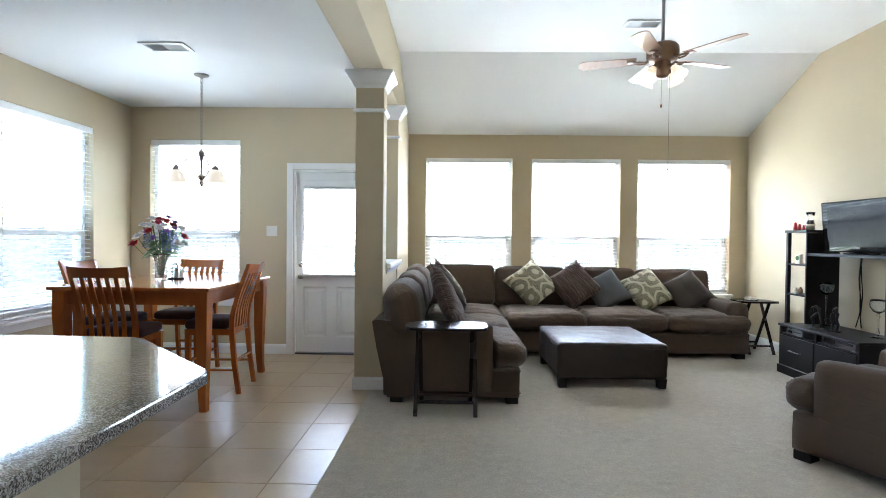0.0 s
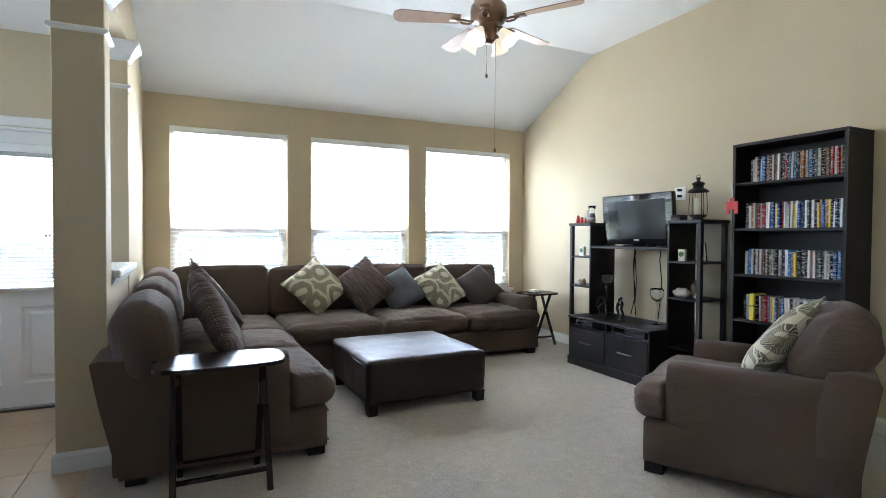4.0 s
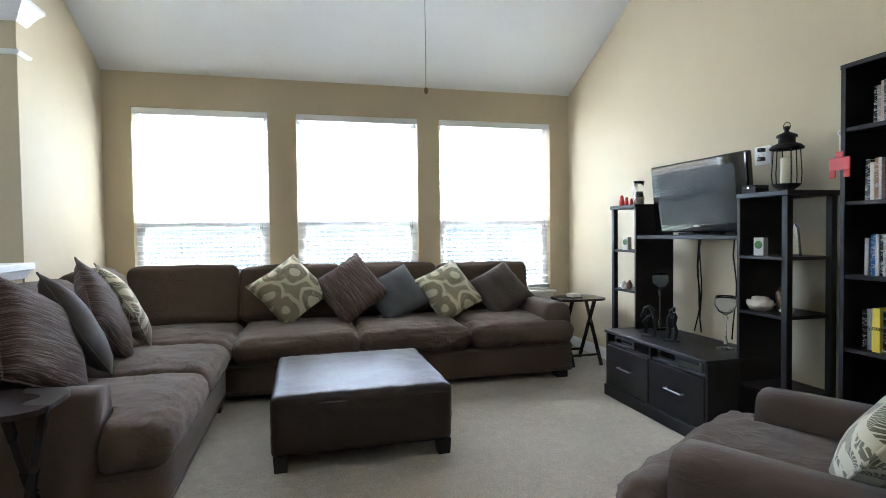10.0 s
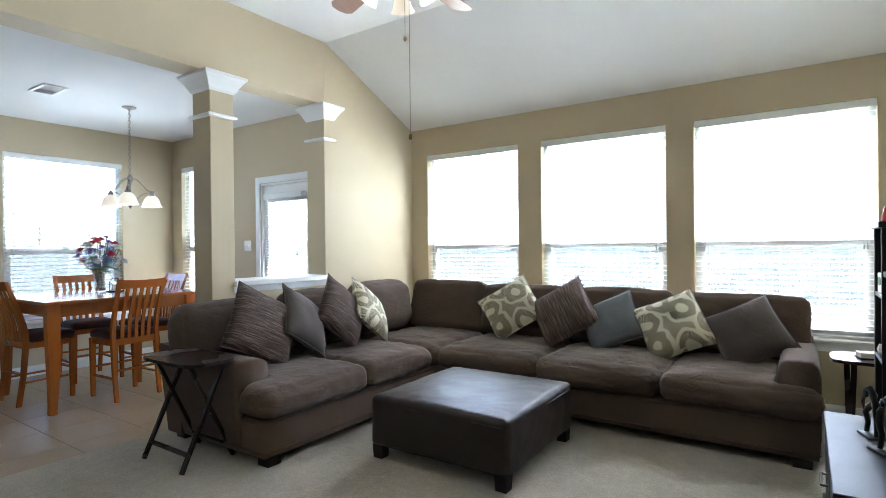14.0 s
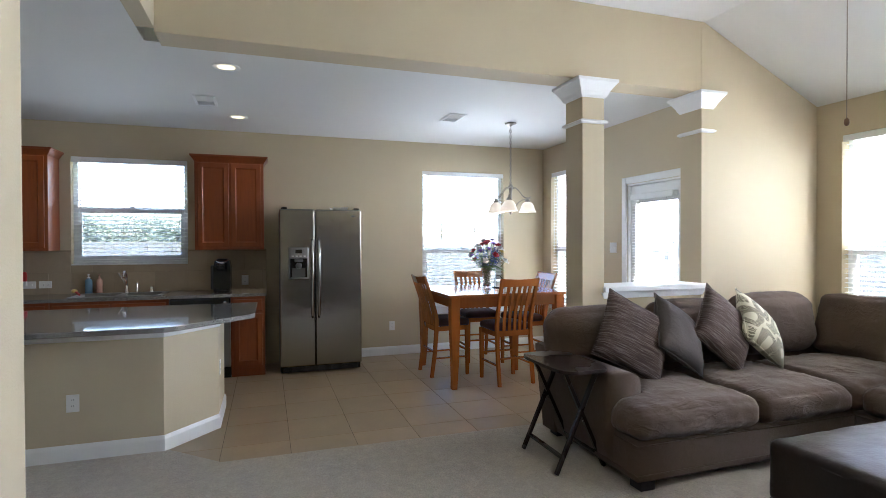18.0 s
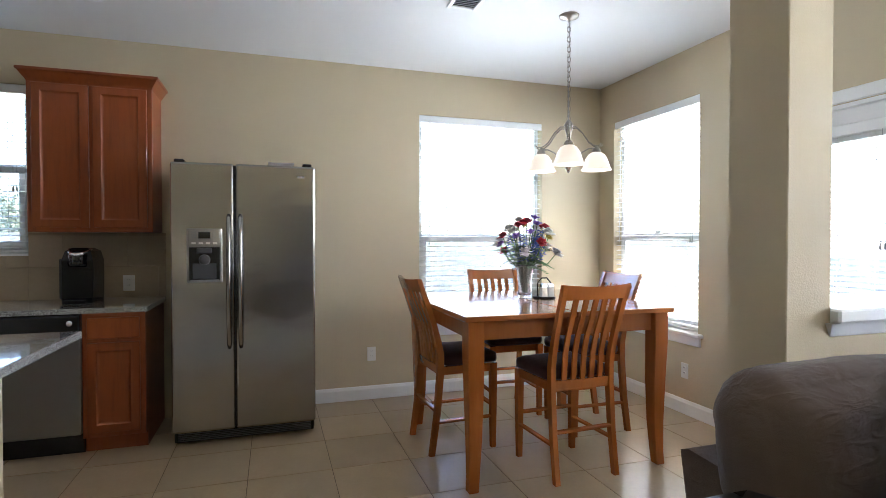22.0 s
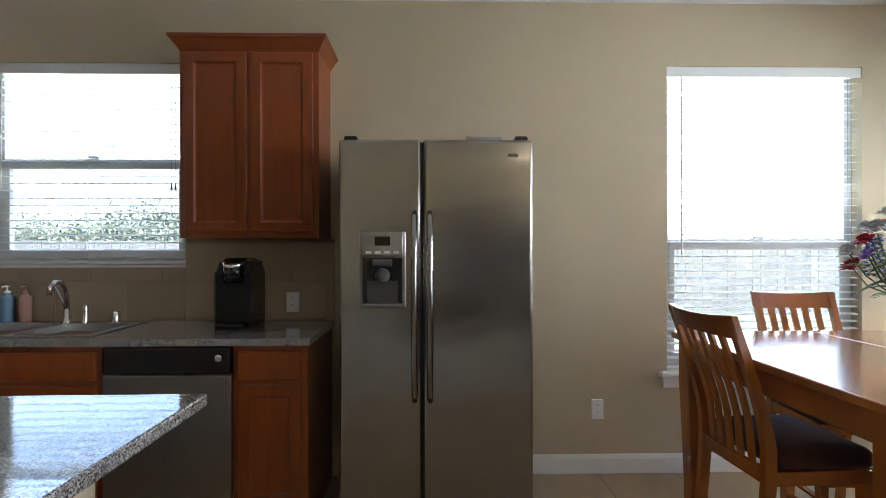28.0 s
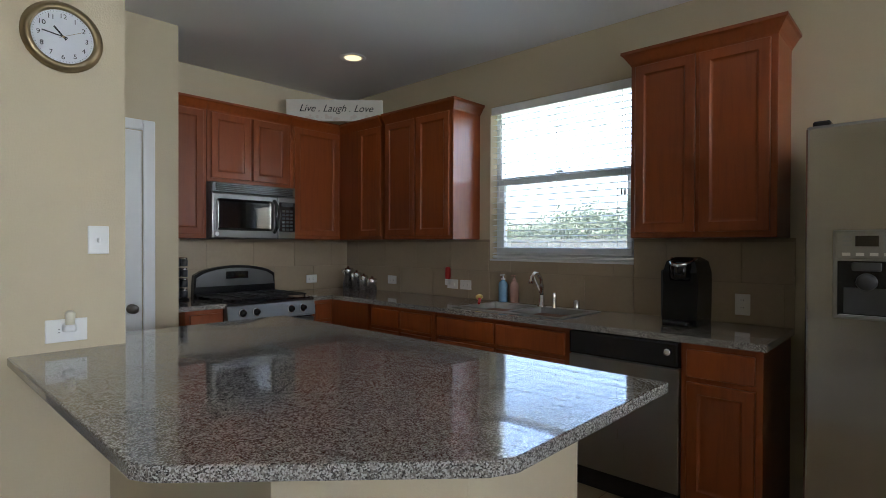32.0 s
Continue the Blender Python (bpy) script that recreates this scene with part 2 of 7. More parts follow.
def pattern_mat(name, ground, ink):
    """Cushion cloth with large rings of short radial strokes."""
    m, nt, b = node_mat(name)
    flat = coords(nt)
    bend = nt.nodes.new("ShaderNodeTexNoise")
    bend.inputs["Scale"].default_value, bend.inputs["Detail"].default_value = 7.0, 1.0
    nt.links.new(flat, bend.inputs["Vector"])
    wv = nt.nodes.new("ShaderNodeVectorMath")
    wv.operation = 'MULTIPLY_ADD'
    nt.links.new(bend.outputs["Color"], wv.inputs[0])
    wv.inputs[1].default_value = (0.11, 0.11, 0.0)
    nt.links.new(flat, wv.inputs[2])
    v = wv.outputs[0]
    vo = nt.nodes.new("ShaderNodeTexVoronoi")
    vo.voronoi_dimensions = '2D'
    vo.inputs["Scale"].default_value, vo.inputs["Randomness"].default_value = 4.6, 0.9
    nt.links.new(v, vo.inputs["Vector"])
    df = nt.nodes.new("ShaderNodeVectorMath")
    df.operation = 'SUBTRACT'
    nt.links.new(v, df.inputs[0])
    nt.links.new(vo.outputs["Position"], df.inputs[1])
    sp = nt.nodes.new("ShaderNodeSeparateXYZ")
    nt.links.new(df.outputs[0], sp.inputs[0])
    at = nt.nodes.new("ShaderNodeMath")
    at.operation = 'ARCTAN2'
    nt.links.new(sp.outputs[1], at.inputs[0])
    nt.links.new(sp.outputs[0], at.inputs[1])
    ml = nt.nodes.new("ShaderNodeMath")
    ml.operation = 'MULTIPLY'
    ml.inputs[1].default_value = 62
    nt.links.new(at.outputs[0], ml.inputs[0])
    sn = nt.nodes.new("ShaderNodeMath")
    sn.operation = 'SINE'
    nt.links.new(ml.outputs[0], sn.inputs[0])
    gt = nt.nodes.new("ShaderNodeMath")
    gt.operation = 'GREATER_THAN'
    gt.inputs[1].default_value = -0.6
    nt.links.new(sn.outputs[0], gt.inputs[0])
    ring = ramp(nt, vo.outputs["Distance"], ((0.0, (0, 0, 0)), (0.19, (1, 1, 1)), (0.46, (0.0, 0.0, 0.0)), (0.60, (0.9, 0.9, 0.9))), True)
    mu = nt.nodes.new("ShaderNodeMath")
    mu.operation = 'MULTIPLY'
    nt.links.new(ring, mu.inputs[0])
    nt.links.new(gt.outputs[0], mu.inputs[1])
    fine = noise_tex(nt, v, 380, 2)
    c = mix_col(nt, mu.outputs[0], ground, ink)
    c = mix_col(nt, ramp(nt, fine, ((0.25, (0, 0, 0)), (0.5, (1, 1, 1)))), mix_col(nt, 0.6, shade(ground, 0.6), c), c)
    nt.links.new(c, b.inputs["Base Color"])
    b.inputs["Roughness"].default_value = 0.9
    b.inputs["Sheen Weight"].default_value = 0.2
    add_bump(nt, b, mu.outputs[0], 0.25, 0.003)
    return m


def stripe_mat(name, a, c2):
    m, nt, b = node_mat(name)
    n = noise_tex(nt, coords(nt, (85, 2.5, 1)), 2.4, 4, 0.75)
    nt.links.new(ramp(nt, n, ((0.35, a), (0.5, shade(a, 1.5)), (0.62, c2), (0.7, a))), b.inputs["Base Color"])
    b.inputs["Roughness"].default_value = 0.9
    b.inputs["Sheen Weight"].default_value = 0.08
    b.inputs["Specular IOR Level"].default_value = 0.2
    add_bump(nt, b, n, 0.5, 0.004)
    return m


def spine_mat(name, colours):
    """Disc cases: a colour for each by chance, with printed bands on the spine."""
    m, nt, b = node_mat(name)
    oi = nt.nodes.new("ShaderNodeObjectInfo")
    k = 1.0 / len(colours)
    base = ramp(nt, oi.outputs["Random"], [(i * k, c) for i, c in enumerate(colours)], True)
    tc = nt.nodes.new("ShaderNodeTexCoord")
    sc = nt.nodes.new("ShaderNodeVectorMath")
    sc.operation = 'SCALE'
    sc.inputs[0].default_value = (11, 17, 91)
    nt.links.new(oi.outputs["Random"], sc.inputs["Scale"])
    ad = nt.nodes.new("ShaderNodeVectorMath")
    ad.operation = 'ADD'
    nt.links.new(tc.outputs["Object"], ad.inputs[0])
    nt.links.new(sc.outputs[0], ad.inputs[1])
    mp = nt.nodes.new("ShaderNodeMapping")
    mp.inputs["Scale"].default_value = (1, 14, 75)
    nt.links.new(ad.outputs[0], mp.inputs[0])
    n = noise_tex(nt, mp.outputs[0], 1.0, 3, 0.7)
    f = ramp(nt, n, ((0.0, (0, 0, 0)), (0.53, (0.4, 0.4, 0.4)), (0.58, (0, 0, 0)), (0.67, (0.3, 0.3, 0.3))), True)
    inv = nt.nodes.new("ShaderNodeInvert")
    nt.links.new(base, inv.inputs["Color"])
    nt.links.new(mix_col(nt, f, base, inv.outputs[0]), b.inputs["Base Color"])
    b.inputs["Roughness"].default_value = 0.25
    return m


WALL = surface("wall_paint", (0.56, 0.475, 0.325), 0.75, fine=150, var=0.055, bump=0.38, dist=0.003, spec=0.3)
CEIL = surface("ceiling_paint", (0.76, 0.755, 0.73), 0.85, fine=120, var=0.03, bump=0.25, dist=0.003, spec=0.2)
TRIM = surface("trim_paint", (0.80, 0.80, 0.79), 0.35, var=0.03, bump=0.03)
DOORW = surface("door_paint", (0.78, 0.78, 0.77), 0.35, var=0.03, bump=0.03)
VINYL = surface("window_vinyl", (0.78, 0.79, 0.79), 0.4, var=0.03, bump=0.0)
SLAT = surface("blind_slat", (0.82, 0.83, 0.82), 0.45, var=0.03, bump=0.0)
CARPET = carpet_mat()
TILE = tile_mat("floor_tile", (0.40, 0.298, 0.182), 0.31, 0.26)
GROUT = surface("grout", (0.16, 0.12, 0.08), 0.9, fine=200, var=0.15)
SPLASH = tile_mat("splash_tile", (0.40, 0.31, 0.205), 0.35, 0.10)
SPLASH_GROUT = surface("splash_grout", (0.30, 0.235, 0.16), 0.9, fine=200)
GRANITE = granite_mat()
CHERRY = wood("cherry_wood", (0.15, 0.025, 0.0045), (0.31, 0.067, 0.0095), 0.36, (5, 5, 0.5), 0.18)
OAK = wood("honey_wood", (0.34, 0.084, 0.013), (0.49, 0.145, 0.026), 0.26, (4, 4, 0.5), 0.5)
OAK_TOP = wood("honey_wood_top", (0.37, 0.098, 0.017), (0.52, 0.165, 0.034), 0.14, (4, 0.4, 4), 0.7)
BLACKWOOD = surface("black_brown_wood", (0.015, 0.0125, 0.012), 0.46, fine=40, var=0.35, bump=0.05, stretch=(6, 6, 0.8), spec=0.32)
TRAYWOOD = surface("dark_tray_wood", (0.020, 0.012, 0.010), 0.27, fine=40, var=0.3, bump=0.03, coat=0.0, spec=0.38)
SOFA = fabric("sofa_cloth", (0.117, 0.084, 0.063), 420, 0.55, 0.2, 0.8)
SOFA_BACK = fabric("sofa_back_cloth", (0.117, 0.084, 0.063), 420, 0.5, 0.18, 0.55)
SOFA_TIGHT = fabric("sofa_frame_cloth", (0.112, 0.079, 0.059), 420, 0.5, 0.2, 0.25)
SEATPAD = fabric("seat_suede", (0.085, 0.040, 0.033), var=0.2)
LEATHER = surface("ottoman_leather", (0.024, 0.0155, 0.0125), 0.42, big=3, fine=70, var=0.25, bump=0.55, dist=0.003, coat=0.0, spec=0.30)
P_OLIVE = pattern_mat("ring_cloth", (0.56, 0.52, 0.37), (0.095, 0.08, 0.045))
P_BROWN = stripe_mat("striped_brown_cloth", (0.052, 0.033, 0.027), (0.22, 0.18, 0.15))
P_PLAIN = fabric("dark_taupe_cloth", (0.092, 0.076, 0.066), crease=1.0)
P_BLUE = fabric("slate_cloth", (0.13, 0.135, 0.14))
STEEL = steel_mat("brushed_steel", (0.17, 0.168, 0.165))
STEEL_F = steel_mat("refrigerator_steel", (0.35, 0.343, 0.33), 0.17)
STEEL_D = steel_mat("dark_steel", (0.35, 0.34, 0.33), 0.28)
CHROME = surface("chrome", (0.75, 0.75, 0.75), 0.16, 1.0, var=0.03, bump=0)
NICKEL = surface("satin_nickel", (0.30, 0.27, 0.235), 0.28, 1.0, var=0.08, bump=0)
BRONZE = surface("antique_bronze", (0.20, 0.125, 0.08), 0.35, 0.9, var=0.25, bump=0.05)
IRON = surface("black_iron", (0.02, 0.018, 0.017), 0.5, 0.4, var=0.3, bump=0.1)
BLACKP = surface("black_plastic", (0.012, 0.012, 0.013), 0.25, var=0.2, bump=0.0)
BLACKG = surface("black_gloss", (0.008, 0.008, 0.009), 0.06, var=0.1, bump=0.0, coat=0.6)
DARKGREY = surface("dark_grey", (0.06, 0.06, 0.062), 0.4, var=0.1, bump=0)
SCREEN = surface("dark_screen", (0.010, 0.011, 0.013), 0.13, var=0.1, bump=0, spec=0.3)
WHITEP = surface("white_plastic", (0.78, 0.77, 0.74), 0.35, var=0.03, bump=0)
GREYP = surface("grey_plastic", (0.3, 0.3, 0.3), 0.4, var=0.08, bump=0)
GLASS = clear_glass("clear_glass")
THIN = clear_glass("thin_clear_glass")
THIN.node_tree.nodes["Principled BSDF"].inputs["IOR"].default_value = 1.27
GOBLET = clear_glass("crackled_glass", (0.97, 0.98, 0.98), 0.2)
CRYSTAL = clear_glass("cut_crystal", (0.99, 0.99, 1.0), 0.14)
CRYSTAL.node_tree.nodes["Principled BSDF"].inputs["Transmission Weight"].default_value = 0.9
NET = surface("insect_net", (0.16, 0.165, 0.17), 0.8, var=0.05, bump=0)
NET.node_tree.nodes["Principled BSDF"].inputs["Alpha"].default_value = 0.30
PANE = clear_glass("window_glass", (0.97, 0.985, 0.98))
SHADE_LIT = glow("frosted_shade_lit", (1.0, 0.76, 0.45), 0.03)
SHADE_CH = glow("alabaster_shade_lit", (1.0, 0.80, 0.52), 0.028)
LED = glow("recessed_lens", (1.0, 0.82, 0.42), 0.10)
BLADE = wood("fan_blade_wood", (0.36, 0.2, 0.11), (0.50, 0.31, 0.19), 0.4, (5, 0.6, 5), 0.2)
WAX = surface("candle_wax", (0.78, 0.72, 0.55), 0.5, var=0.05, bump=0.02)
RED = surface("red_paint", (0.55, 0.03, 0.025), 0.4, var=0.1, bump=0)
SHELLM = surface("sea_shell", (0.62, 0.55, 0.46), 0.5, fine=50, var=0.15, bump=0.3)
DISC = spine_mat("disc_spines", [(0.02, 0.02, 0.025), (0.55, 0.55, 0.53), (0.5, 0.35, 0.3), (0.35, 0.03, 0.03), (0.02, 0.06, 0.22), (0.6, 0.58, 0.5), (0.012, 0.012, 0.014), (0.25, 0.12, 0.05), (0.03, 0.12, 0.3), (0.65, 0.65, 0.64), (0.05, 0.1, 0.07), (0.6, 0.45, 0.05), (0.09, 0.09, 0.1), (0.3, 0.26, 0.22), (0.03, 0.03, 0.05), (0.42, 0.4, 0.38)])


# ---- mesh helpers ----
def mesh_of(name, bm, mat, smooth=False):
    me = bpy.data.meshes.new(name)
    bm.normal_update()
    bm.to_mesh(me)
    bm.free()
    me.materials.append(mat)
    if smooth:
        me.polygons.foreach_set("use_smooth", [True] * len(me.polygons))
    return me


def part(name, bm, mat, parent=None, label="", smooth=False):
    ob = new(name, mesh_of(name, bm, mat, smooth))
    if parent is not None:
        ob.parent = parent
    if label:
        ob["label"] = label
    return ob


def thing(name, m, label, category, group="", kind=""):
    ob = new(name)
    ob.matrix_world = m
    ob.empty_display_size = 0.1
    return tagged(ob, label, category, group, kind)


def struct(name, bm, mat, label="", smooth=False):
    return tagged(part(name, bm, mat, None, "", smooth), label, "", "", "structure")


def box(x0, x1, y0, y1, z0, z1, bevel=0.0, seg=1, bm=None, m=None):
    bm = bm or bmesh.new()
    vs = [bm.verts.new((x, y, z)) for x in (x0, x1) for y in (y0, y1) for z in (z0, z1)]
    fs = [bm.faces.new([vs[i] for i in f]) for f in ((0, 1, 3, 2), (4, 6, 7, 5), (0, 4, 5, 1), (2, 3, 7, 6), (0, 2, 6, 4), (1, 5, 7, 3))]
    if bevel:
        es = {e for f in fs for e in f.edges}
        r = bmesh.ops.bevel(bm, geom=list(es), offset=bevel, segments=seg, affect='EDGES', profile=0.5)
        vs = list({v for f in r["faces"] for v in f.verts} | {v for v in vs if v.is_valid})
    if m is not None:
        bmesh.ops.transform(bm, matrix=m, verts=vs)
    return bm


def prism(pts, z0, z1, bevel=0.0, bm=None, seg=1):
    """An upright prism over a polygon, given anticlockwise."""
    bm = bm or bmesh.new()
    lo, hi = [bm.verts.new((x, y, z0)) for x, y in pts], [bm.verts.new((x, y, z1)) for x, y in pts]
    n = len(pts)
    fs = [bm.faces.new(lo[::-1]), bm.faces.new(hi)]
    fs += [bm.faces.new((lo[i], lo[(i + 1) % n], hi[(i + 1) % n], hi[i])) for i in range(n)]
    if bevel:
        bmesh.ops.bevel(bm, geom=list({e for f in fs for e in f.edges}), offset=bevel, segments=seg, affect='EDGES', profile=0.5)
    return bm


def lathe(profile, n=24, bm=None, m=None):
    """Turns a profile of (radius, height) about z."""
    bm = bm or bmesh.new()
    rings, made = [], []
    for r, z in profile:
        if r < 1e-5:
            ring = [bm.verts.new((0, 0, z))]
        else:
            ring = [bm.verts.new((r * math.cos(2 * math.pi * i / n), r * math.sin(2 * math.pi * i / n), z)) for i in range(n)]
        rings.append(ring)
        made += ring
    for a, b in zip(rings, rings[1:]):
        for i in range(n):
            j = (i + 1) % n
            q = [a[i % len(a)], a[j % len(a)], b[j % len(b)], b[i % len(b)]]
            q = list(dict.fromkeys(q))
            if len(q) > 2:
                bm.faces.new(q)
    if m is not None:
        bmesh.ops.transform(bm, matrix=m, verts=made)
    return bm


def tube(pts, r, n=8, bm=None, closed=False):
    """A round bar along points; r may be a list of radii."""
    bm = bm or bmesh.new()
    pts = [Vector(p) for p in pts]
    rs = r if isinstance(r, (list, tuple)) else [r] * len(pts)
    rings = []
    up = Vector((0.123, 0.271, 0.955)).normalized()
    for i, p in enumerate(pts):
        a = pts[i - 1] if (i or closed) else p
        b = pts[(i + 1) % len(pts)] if (i + 1 < len(pts) or closed) else p
        d = (b - a).normalized()
        u = d.cross(up)
        u = u.normalized() if u.length > 1e-4 else d.orthogonal().normalized()
        w = d.cross(u)
        rings.append([bm.verts.new(p + rs[i] * (u * math.cos(2 * math.pi * k / n) + w * math.sin(2 * math.pi * k / n))) for k in range(n)])
    k = len(rings)
    for i in range(k if closed else k - 1):
        a, b = rings[i], rings[(i + 1) % k]
        for j in range(n):
            bm.faces.new((a[j], a[(j + 1) % n], b[(j + 1) % n], b[j]))
    if not closed:
        bm.faces.new(rings[0][::-1])
        bm.faces.new(rings[-1])
    bmesh.ops.recalc_face_normals(bm, faces=bm.faces)
    return bm


def bar(p, q, w, d, bm=None, bevel=0.003, side=(0, 0, 1)):
    """A squared bar from p to q, w by d across."""
    bm = bm or bmesh.new()
    p, q = Vector(p), Vector(q)
    z = (q - p).normalized()
    s = Vector(side)
    x = s.cross(z)
    x = x.normalized() if x.length > 1e-3 else z.orthogonal().normalized()
    y = z.cross(x)
    m = Matrix((x, y, z)).transposed().to_4x4()
    m.translation = p
    L = (q - p).length
    return box(-w / 2, w / 2, -d / 2, d / 2, 0, L, bevel, 1, bm, m)


def sweep(profiles, bm=None):
    """A solid through sections, each a list of equally many points."""
    bm = bm or bmesh.new()
    rings = [[bm.verts.new(p) for p in s] for s in profiles]
    n = len(rings[0])
    for a, b in zip(rings, rings[1:]):
        for i in range(n):
            bm.faces.new((a[i], a[(i + 1) % n], b[(i + 1) % n], b[i]))
    bm.faces.new(rings[0][::-1])
    bm.faces.new(rings[-1])
    bmesh.ops.recalc_face_normals(bm, faces=bm.faces)
    return bm


def rect(cx, cy, z, w, d):
    return [(cx - w / 2, cy - d / 2, z), (cx + w / 2, cy - d / 2, z), (cx + w / 2, cy + d / 2, z), (cx - w / 2, cy + d / 2, z)]


def cushion(sx, sy, sz, r, puff=0.03, wrinkle=0.008, seed=0, cuts=9, sag=0.0, crease=0.0):
    """A stuffed block with rounded edges, a domed top and creases; origin at its middle."""
    bm = bmesh.new()
    bmesh.ops.create_cube(bm, size=2)
    bmesh.ops.subdivide_edges(bm, edges=bm.edges[:], cuts=cuts, use_grid_fill=True)
    h = Vector((sx / 2, sy / 2, sz / 2))
    rr = min(r, *h)
    for v in bm.verts:
        u = Vector(v.co)
        e = Vector([math.copysign(abs(c) ** 0.8, c) for c in u])
        p = Vector((e.x * h.x, e.y * h.y, e.z * h.z))
        inner = Vector([max(-(a - rr), min(a - rr, c)) for a, c in zip(h, p)])
        off = p - inner
        p = inner + off.normalized() * rr if off.length > 1e-6 else p
        dome = (1 - u.x ** 2) * (1 - u.y ** 2)
        p.z += math.copysign(1, u.z) * puff * dome * abs(u.z) - sag * dome
        p.x += u.x * puff * 0.5 * (1 - u.y ** 2) * (1 - u.z ** 2)
        p.y += u.y * puff * 0.5 * (1 - u.x ** 2) * (1 - u.z ** 2)
        q = p * 7 + Vector((seed * 3.1, seed * 1.7, seed))
        if crease:
            k = Vector((p.x * 14 + seed, p.y * 26, p.z * 15))
            k += Vector((noise.noise(p * 4), noise.noise(p * 4 + Vector((7, 0, 0))), 0)) * 1.6
            p += u.normalized() * crease * (max(0.0, 1 - 3.2 * abs(noise.noise(k))) - 0.35) * (0.4 + noise.noise(p * 3 + Vector((0, seed, 0))))
        p += (noise.noise(q) * wrinkle + noise.noise(q * 2.7) * wrinkle * 0.5) * (u.normalized())
        v.co = p
    return bm


def pillow_bm(s=0.46, t=0.085, seed=0, n=14):
    bm = bmesh.new()
    grids = []
    for side in (1, -1):
        g = []
        for i in range(n + 1):
            row = []
            for j in range(n + 1):
                u, v = 2 * i / n - 1, 2 * j / n - 1
                th = t * (max(0, 1 - abs(u) ** 3.2) * max(0, 1 - abs(v) ** 3.2)) ** 0.55
                pinch = 1 - 0.07 * (1 - u * u) * abs(v) ** 3 - 0.07 * (1 - v * v) * abs(u) ** 3
                p = Vector((u * s / 2 * pinch, v * s / 2 * pinch, side * th))
                p.z += noise.noise(p * 9 + Vector((seed, seed * 2, side))) * 0.012 * (th / t)
                row.append(bm.verts.new(p))
            g.append(row)
        grids.append(g)
        for i in range(n):
            for j in range(n):
                q = (g[i][j], g[i + 1][j], g[i + 1][j + 1], g[i][j + 1])
                bm.faces.new(q if side > 0 else q[::-1])
    bmesh.ops.remove_doubles(bm, verts=bm.verts, dist=0.0004)
    return bm


# ---- the place in numbers ----
NY, EX, DY, WX = 7.32, 3.79, 6.09, -3.73     # inner faces: living north, east, dining north, west
PX0, PX1 = -0.955, -0.712                         # partition between kitchen side and living
SY, KY, CY = -3.2, -1.43, 0.365                    # south end, kitchen south wall, clock wall
CZ, HZ, RZ, RY = 2.752, 3.335, 2.70, 5.97         # low ceiling, high ceiling, spring of the slope, its upper edge
HY, HWX, HWY = 1.73, 1.25, 1.765                   # edge of the low hall ceiling; end and face of the hall wall
PN, PNX = -0.73, -1.85                            # pantry front, its kitchen corner
PIER = -1.225                                     # kitchen corner of the clock wall
T = 0.15
LIV_WIN = [(-0.48, 0.676), (0.934, 2.116), (2.341, 3.567)]
LW0, LW1 = 0.61, 2.398
DW = (-3.508, -2.494, 0.63, 2.39)
SW = (4.308, 5.475, 0.595, 2.385)
KW = (0.383, 1.52, 1.222, 2.385)
DOOR = (-1.89, -1.05, 2.062)


def wall_with_holes(name, axis, a0, a1, z0, z1, at, thick, holes, mat=None, label="beige painted wall"):
    """A wall along x (axis 'x') or y, from a0 to a1, its inner face at 'at', with openings (a, b, low, high)."""
    bm = bmesh.new()
    cuts = sorted({a0, a1, *(h[0] for h in holes), *(h[1] for h in holes)})
    lo, hi = min(at, at + thick), max(at, at + thick)
    for p, q in zip(cuts, cuts[1:]):
        hs = sorted([h for h in holes if h[0] <= p and h[1] >= q], key=lambda h: h[2])
        z = z0
        for h in hs + [(0, 0, z1, z1)]:
            if h[2] > z + 1e-4:
                if axis == 'x':
                    box(p, q, lo, hi, z, h[2], bm=bm)
                else:
                    box(lo, hi, p, q, z, h[2], bm=bm)
            z = h[3]
    bmesh.ops.remove_doubles(bm, verts=bm.verts, dist=1e-4)
    return struct(name, bm, mat or WALL, label)


north = wall_with_holes("wall_north", 'x', PX1 - 0.1, EX + T, 0, 3.6, NY, T, [(a, b, LW0, LW1) for a, b in LIV_WIN])
dining_north = wall_with_holes("wall_dining_north", 'x', WX - T, PX1 - 0.1, 0, 3.0, DY, T, [(DW[0], DW[1], DW[2], DW[3]), (DOOR[0], DOOR[1], 0, DOOR[2])])
west = wall_with_holes("wall_west", 'y', KY - T, DY, 0, 3.0, WX, -T, [SW, KW])
east = wall_with_holes("wall_east", 'y', SY - T, NY, 0, 3.6, EX, T, [])
south = wall_with_holes("wall_south", 'x', PX1, EX, 0, 3.6, SY, -T, [])
kitchen_south = wall_with_holes("wall_kitchen_south", 'x', WX, PNX, 0, 3.0, KY, -T, [])

